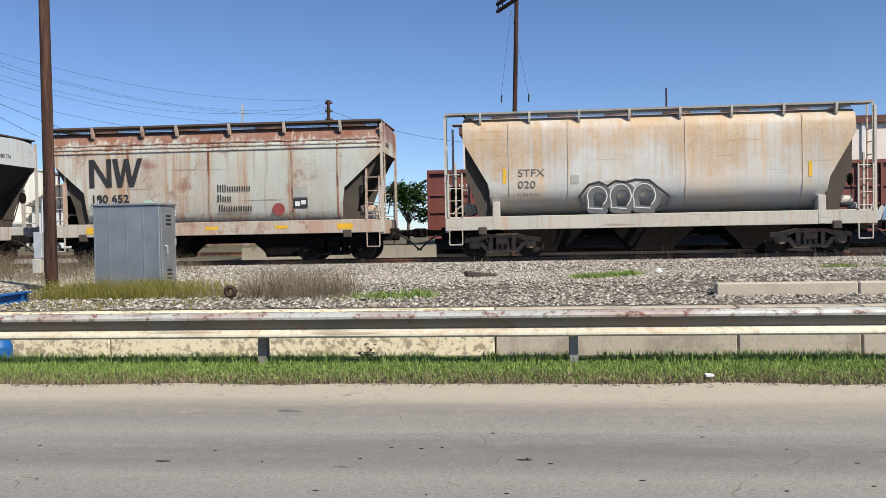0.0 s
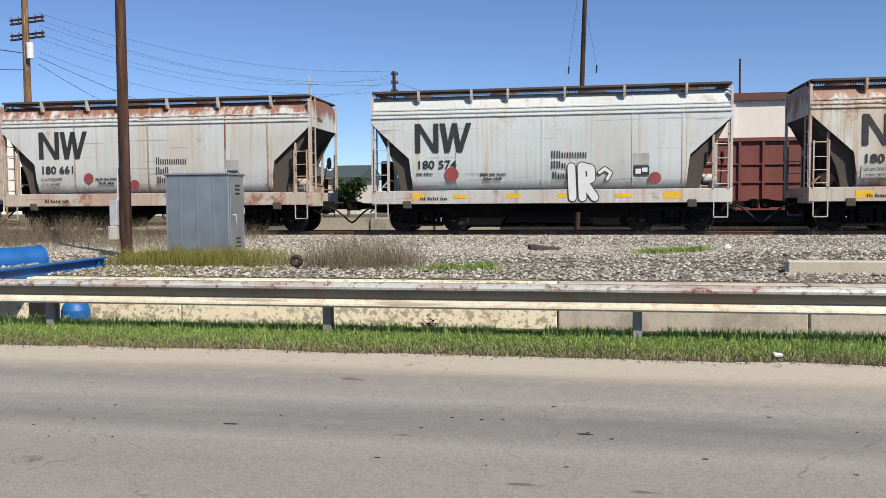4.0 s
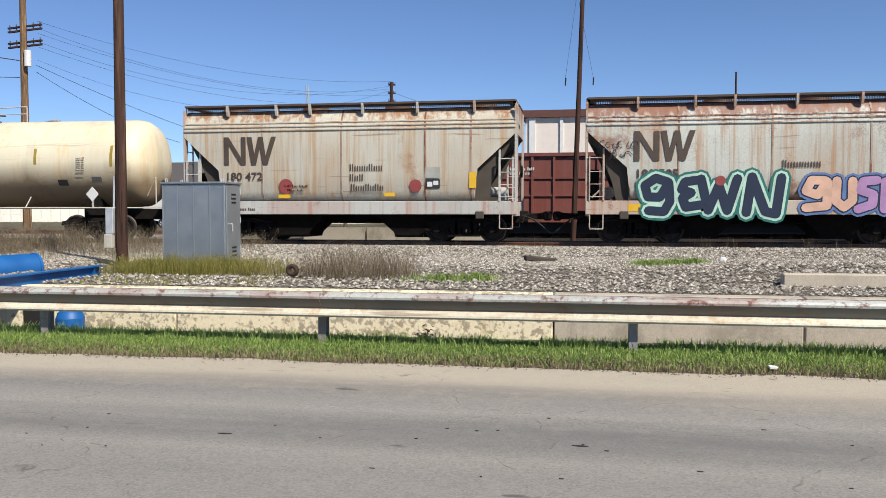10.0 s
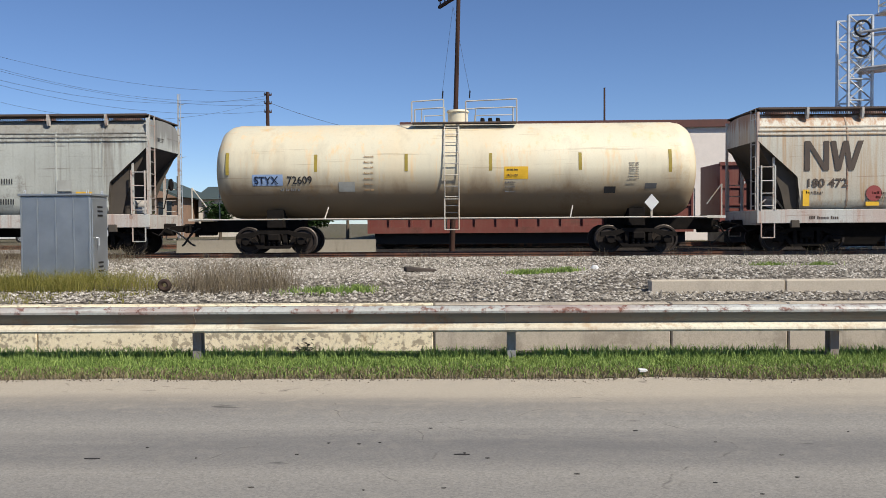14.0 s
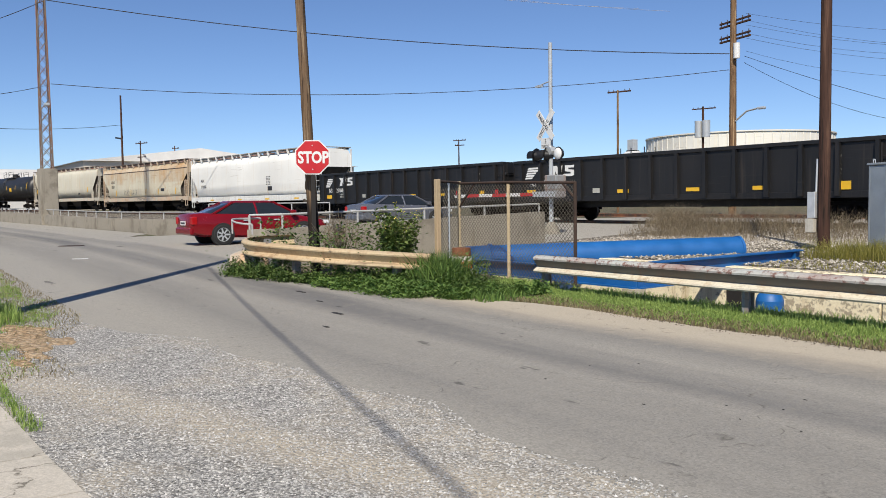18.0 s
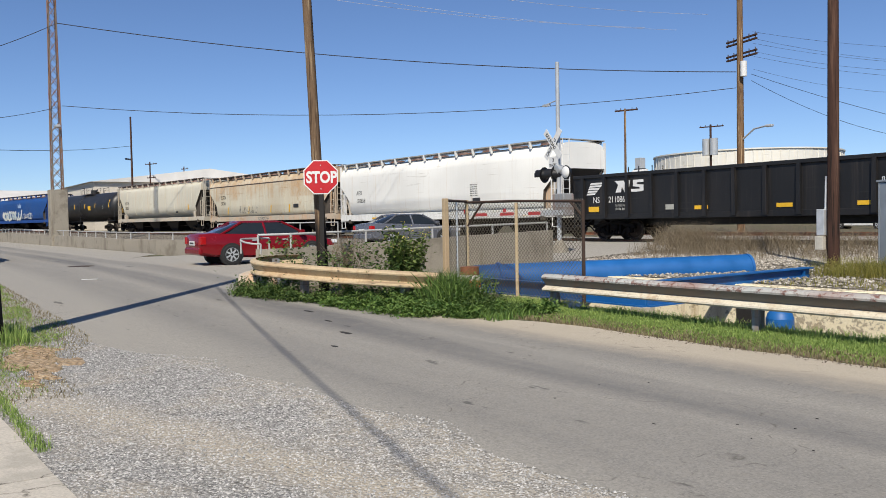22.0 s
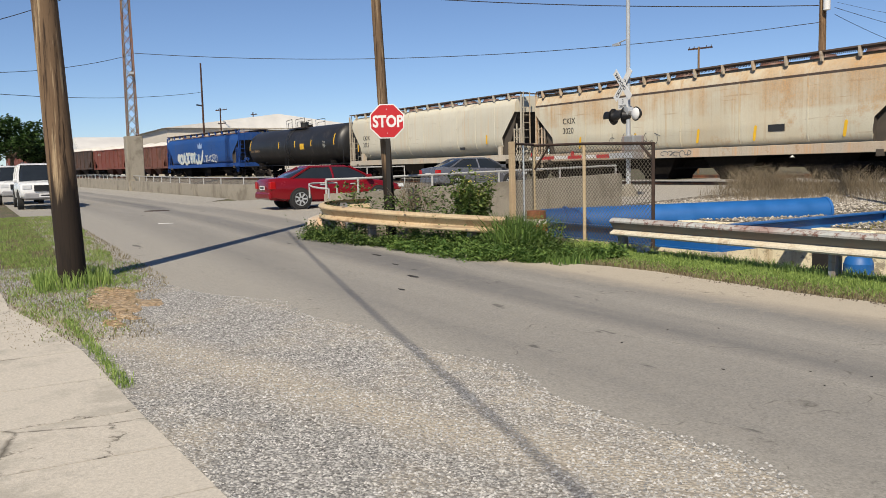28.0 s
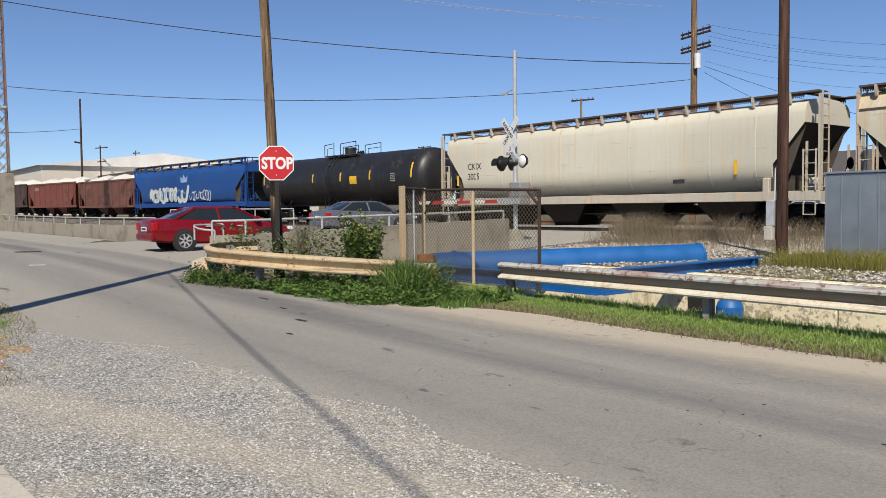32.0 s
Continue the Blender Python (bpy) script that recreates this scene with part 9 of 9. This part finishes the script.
def car(x, y, z, turn, paintwork, label, boxy=False, L=4.85):
    """A road vehicle; its front points along local +x."""
    t = thing("car", label, "car", m=pose(x, y, z, 0, 0, turn))
    k = L / 4.85
    if boxy:
        st = [(-2.45, .84, .5, 1.0), (-2.4, .93, .42, 1.1), (-1.6, .97, .38, 1.12), (0, .98, .36, 1.12), (1.0, .98, .36, 1.12), (1.3, .97, .38, 1.12), (2.1, .94, .42, 1.06), (2.38, .9, .46, 1.0), (2.45, .84, .55, .9)]
        low, hi = (-2.38, 1.25, .9, 1.08), (-2.25, 0.55, .78, 1.82)
        wr, wx = 0.38, 1.52
    else:
        st = [(-2.42, .74, .48, .93), (-2.36, .84, .34, 1.0), (-2.0, .89, .27, 1.04), (-1.2, .9, .22, 1.02), (0, .91, .2, .98), (1.0, .91, .2, .95), (1.6, .89, .22, .88), (2.1, .84, .26, .78), (2.35, .76, .32, .7), (2.43, .62, .4, .6)]
        low, hi = (-1.95, 1.35, .8, .96), (-1.0, 0.42, .6, 1.41)
        wr, wx = 0.335, 1.42
    rows = []
    for px, w, zb, zs in st:
        px *= k
        half = [(w * 0.8, zb), (w * 0.97, zb + 0.08), (w, (zb + zs) / 2), (w * 0.985, zs - 0.1), (w * 0.9, zs), (w * 0.5, zs + 0.03), (0.0, zs + 0.04)]
        rows.append([(px, -q, h) for q, h in half] + [(px, q, h) for q, h in reversed(half[:-1])])
    part("body", Geo().rings(rows), M[paintwork], t, smooth=50)
    (x0, x1, w0, z0), (x2, x3, w1, z1) = low, hi
    x0, x1, x2, x3 = x0 * k, x1 * k, x2 * k, x3 * k
    mid = [(x0 * 0.5 + x2 * 0.5 - 0.02, x1 * 0.5 + x3 * 0.5 + 0.06, (w0 + w1) / 2 + 0.03, (z0 + z1) / 2)]
    g = Geo()
    rr = []
    for a, b, w, zz in [(x0, x1, w0, z0)] + mid + [(x2, x3, w1, z1)]:
        rr.append([(a, -w * 0.9, zz), (a + 0.12, -w, zz), (b - 0.15, -w, zz), (b, -w * 0.85, zz), (b, w * 0.85, zz), (b - 0.15, w, zz), (a + 0.12, w, zz), (a, w * 0.9, zz)])
    g.rings(rr)
    part("window_band", g, M["glass"], t, "dark tinted window glass")
    part("roof", Geo().rings([[(x2 - 0.05, -w1 - 0.02, z1 - 0.02), (x3 + 0.06, -w1 - 0.02, z1 - 0.02), (x3 + 0.06, w1 + 0.02, z1 - 0.02), (x2 - 0.05, w1 + 0.02, z1 - 0.02)], [(x2 + 0.1, -w1 + 0.08, z1 + 0.05), (x3 - 0.15, -w1 + 0.08, z1 + 0.05), (x3 - 0.15, w1 - 0.08, z1 + 0.05), (x2 + 0.1, w1 - 0.08, z1 + 0.05)]]), M[paintwork], t)
    for sy in (-1, 1):
        for a, b in (((x0 + 0.12, z0), (x2 + 0.02, z1)), ((x1 - 0.1, z0), (x3, z1)), (((x0 + x1) / 2 + 0.1, z0), ((x2 + x3) / 2 + 0.05, z1))):
            pil = Geo()
            mw = (w0 + w1) / 2 + 0.03
            pil.tube([(a[0], sy * (w0 + 0.004), a[1]), ((a[0] + b[0]) / 2, sy * (mw + 0.004), (a[1] + b[1]) / 2), (b[0], sy * (w1 + 0.004), b[1])], 0.04, 5)
            part("pillar", pil, M[paintwork], t)
        for px in (-wx * k, wx * k):
            road_wheel(t, px, sy * (st[4][1] - 0.085), wr, sy)
            arch = Geo()
            arch.cyl((px, sy * (st[4][1] - 0.2), wr), (px, sy * (st[4][1] + 0.004), wr), wr + 0.055, seg=20)
            part("wheel_arch", arch, M["rubber"], t)
        part("mirror", Geo().box(x1 - 0.45, x1 - 0.25, min(sy * 0.9, sy * 1.08), max(sy * 0.9, sy * 1.08), z0 + 0.02, z0 + 0.16, c=0.03), M[paintwork], t)
        for dx in (-0.75, 0.35):
            part("door_handle", Geo().box(dx, dx + 0.2, min(sy * 0.9, sy * 0.93), max(sy * 0.9, sy * 0.93), z0 - 0.18, z0 - 0.14), M["silver"] if not boxy else M[paintwork], t)
            part("door_seam", Geo().box(dx + 0.26, dx + 0.268, min(sy * 0.88, sy * 0.916), max(sy * 0.88, sy * 0.916), 0.32, z0 - 0.02), M["black"], t)
        xr, xf = st[1][0] * k, st[-2][0] * k
        part("tail_lamp", Geo().box(xr - 0.07, xr + 0.12, min(sy * 0.62, sy * 0.87), max(sy * 0.62, sy * 0.87), z0 - 0.28, z0 - 0.02, c=0.02), M["taillamp"], t)
        part("headlamp", Geo().box(xf - 0.1, xf + 0.09, min(sy * 0.5, sy * 0.84), max(sy * 0.5, sy * 0.84), (0.62 if not boxy else 0.82), (0.74 if not boxy else 1.0), c=0.02), M["lampglass"], t)
    part("rear_bumper", Geo().box(st[0][0] * k - 0.05, st[0][0] * k + 0.25, -0.8, 0.8, 0.34, 0.58, c=0.05), M[paintwork], t)
    part("front_bumper", Geo().box(st[-1][0] * k - 0.25, st[-1][0] * k + 0.06, -0.78, 0.78, 0.34 if not boxy else 0.42, 0.52 if not boxy else 0.68, c=0.05), M["bumper" if boxy else paintwork], t)
    part("grille", Geo().box(st[-1][0] * k - 0.02, st[-1][0] * k + 0.05, -0.42, 0.42, 0.5 if not boxy else 0.74, 0.66 if not boxy else 0.98, c=0.01), M["black"], t)
    pl = part("number_plate", Geo().box(st[0][0] * k - 0.035, st[0][0] * k - 0.02, -0.26, 0.26, 0.66, 0.8), M["white"], t)
    part("plate_bar", Geo().box(st[0][0] * k - 0.04, st[0][0] * k - 0.036, -0.2, 0.2, 0.7, 0.76), M["ink"], pl)
    if boxy:
        pf = part("number_plate", Geo().box(st[-1][0] * k + 0.06, st[-1][0] * k + 0.075, -0.26, 0.26, 0.5, 0.64), M["white"], t)
        part("plate_bar", Geo().box(st[-1][0] * k + 0.076, st[-1][0] * k + 0.08, -0.2, 0.2, 0.54, 0.6), M["ink"], pf)
        for sy in (-1, 1):
            part("roof_rail", Geo().tube([(x2 + 0.3, sy * 0.6, z1 + 0.02), (x2 + 0.35, sy * 0.6, z1 + 0.1), (x3 - 0.3, sy * 0.6, z1 + 0.1), (x3 - 0.25, sy * 0.6, z1 + 0.02)], 0.02), M["black"], t)
    return t


M["carred"] = plain("red_car_paint", (0.24, 0.007, 0.013), 0.2, 0.2, vary=0.04, relief=0.0)
M["cargrey"] = plain("grey_car_paint", (0.17, 0.18, 0.21), 0.25, 0.4, vary=0.05, relief=0.0)
M["carwhite"] = plain("white_car_paint", (0.75, 0.76, 0.76), 0.25, vary=0.03, relief=0.0)
M["bumper"] = plain("grey_bumper", (0.3, 0.3, 0.31), 0.6)
M["taillamp"] = plain("red_lamp_glass", (0.45, 0.01, 0.012), 0.15, relief=0.0)
M["lampglass"] = plain("clear_lamp_glass", (0.7, 0.72, 0.74), 0.1, relief=0.0)
car(-27.9, 11.25, 0.33, 90, "carred", "dark red sedan waiting at the crossing", L=5.0)
car(-33.1, 20.5, 0.56, 90, "cargrey", "dark grey sedan waiting behind the gate")
car(-39.2, 2.65, 0.32, 0, "carwhite", "white sport utility vehicle on the road", boxy=True, L=5.0)
car(-46.4, 2.1, 0.32, 0, "carwhite", "white sport utility vehicle following another", boxy=True, L=4.8)
for az, d, turn in ((29.0, 70, 10),):
    x, y = spot_at(az, d)
    car(x, y, 0.48, turn, "carwhite", "white sedan parked in the yard behind the train")

# small marks on the road
solid("manhole_cover", Geo().cyl((-30.5, 5.7, height(-30.5, 5.7) + 0.005), (-30.5, 5.7, height(-30.5, 5.7) + 0.022), 0.42, seg=24), M["rust_dark"], "dark round manhole cover in the road", "manhole", kind="structure")
qf = random.Random(31)
FLECKS = [(-10.8, 5.6, 0.2, 0.05), (-12.2, 6.0, 0.14, 0.03), (-9.8, 4.9, 0.1, 0.03), (-13.6, 6.3, 0.22, 0.04), (-2.6, 5.75, 0.07, 0.012), (0.0, 5.85, 0.06, 0.014)]
FLECKS += [(qf.uniform(-6, 5), qf.choice((5.8, 6.3, 5.2)) + qf.gauss(0, 0.18), qf.uniform(0.008, 0.022), qf.uniform(0.004, 0.009)) for _ in range(34)]
for x, y, a, b in FLECKS:
    g = Geo().prism([(x + a * math.cos(k * 0.6283) * rnd.uniform(0.7, 1.1), y + b * math.sin(k * 0.6283) * rnd.uniform(0.7, 1.1)) for k in range(10)], "z", 0.01, height(x, y) + 0.0165)
    solid("tar_patch", g, M["pole_tar"], "small dark tar patch on the road", "patch", kind="structure")


# ---- what moves ----
def lead(t):
    """How far the train is from an even pace: it slackens a little, then picks up again."""
    if t < 4.5:
        return 0.33 + 0.055 * t
    return 0.58 * max(0.0, (16.0 - t) / 11.5)


def motions():
    for t, s in CARS:
        rows = []
        for i in range(33):
            p, a = along(s - SPEED * (i - 16.0) + lead(i))
            rows.append((float(i), Matrix.Translation(p) @ pose(0, 0, 0, 0, 0, math.degrees(a))))
        walk(t, rows)
    for o, c, r in WHEELS:
        w = math.degrees(SPEED / r)
        base = pose(c, 0, r)
        walk(o, [(i / 10, base @ pose(0, 0, 0, 0, w * i / 10, 0)) for i in range(321)])


motions()
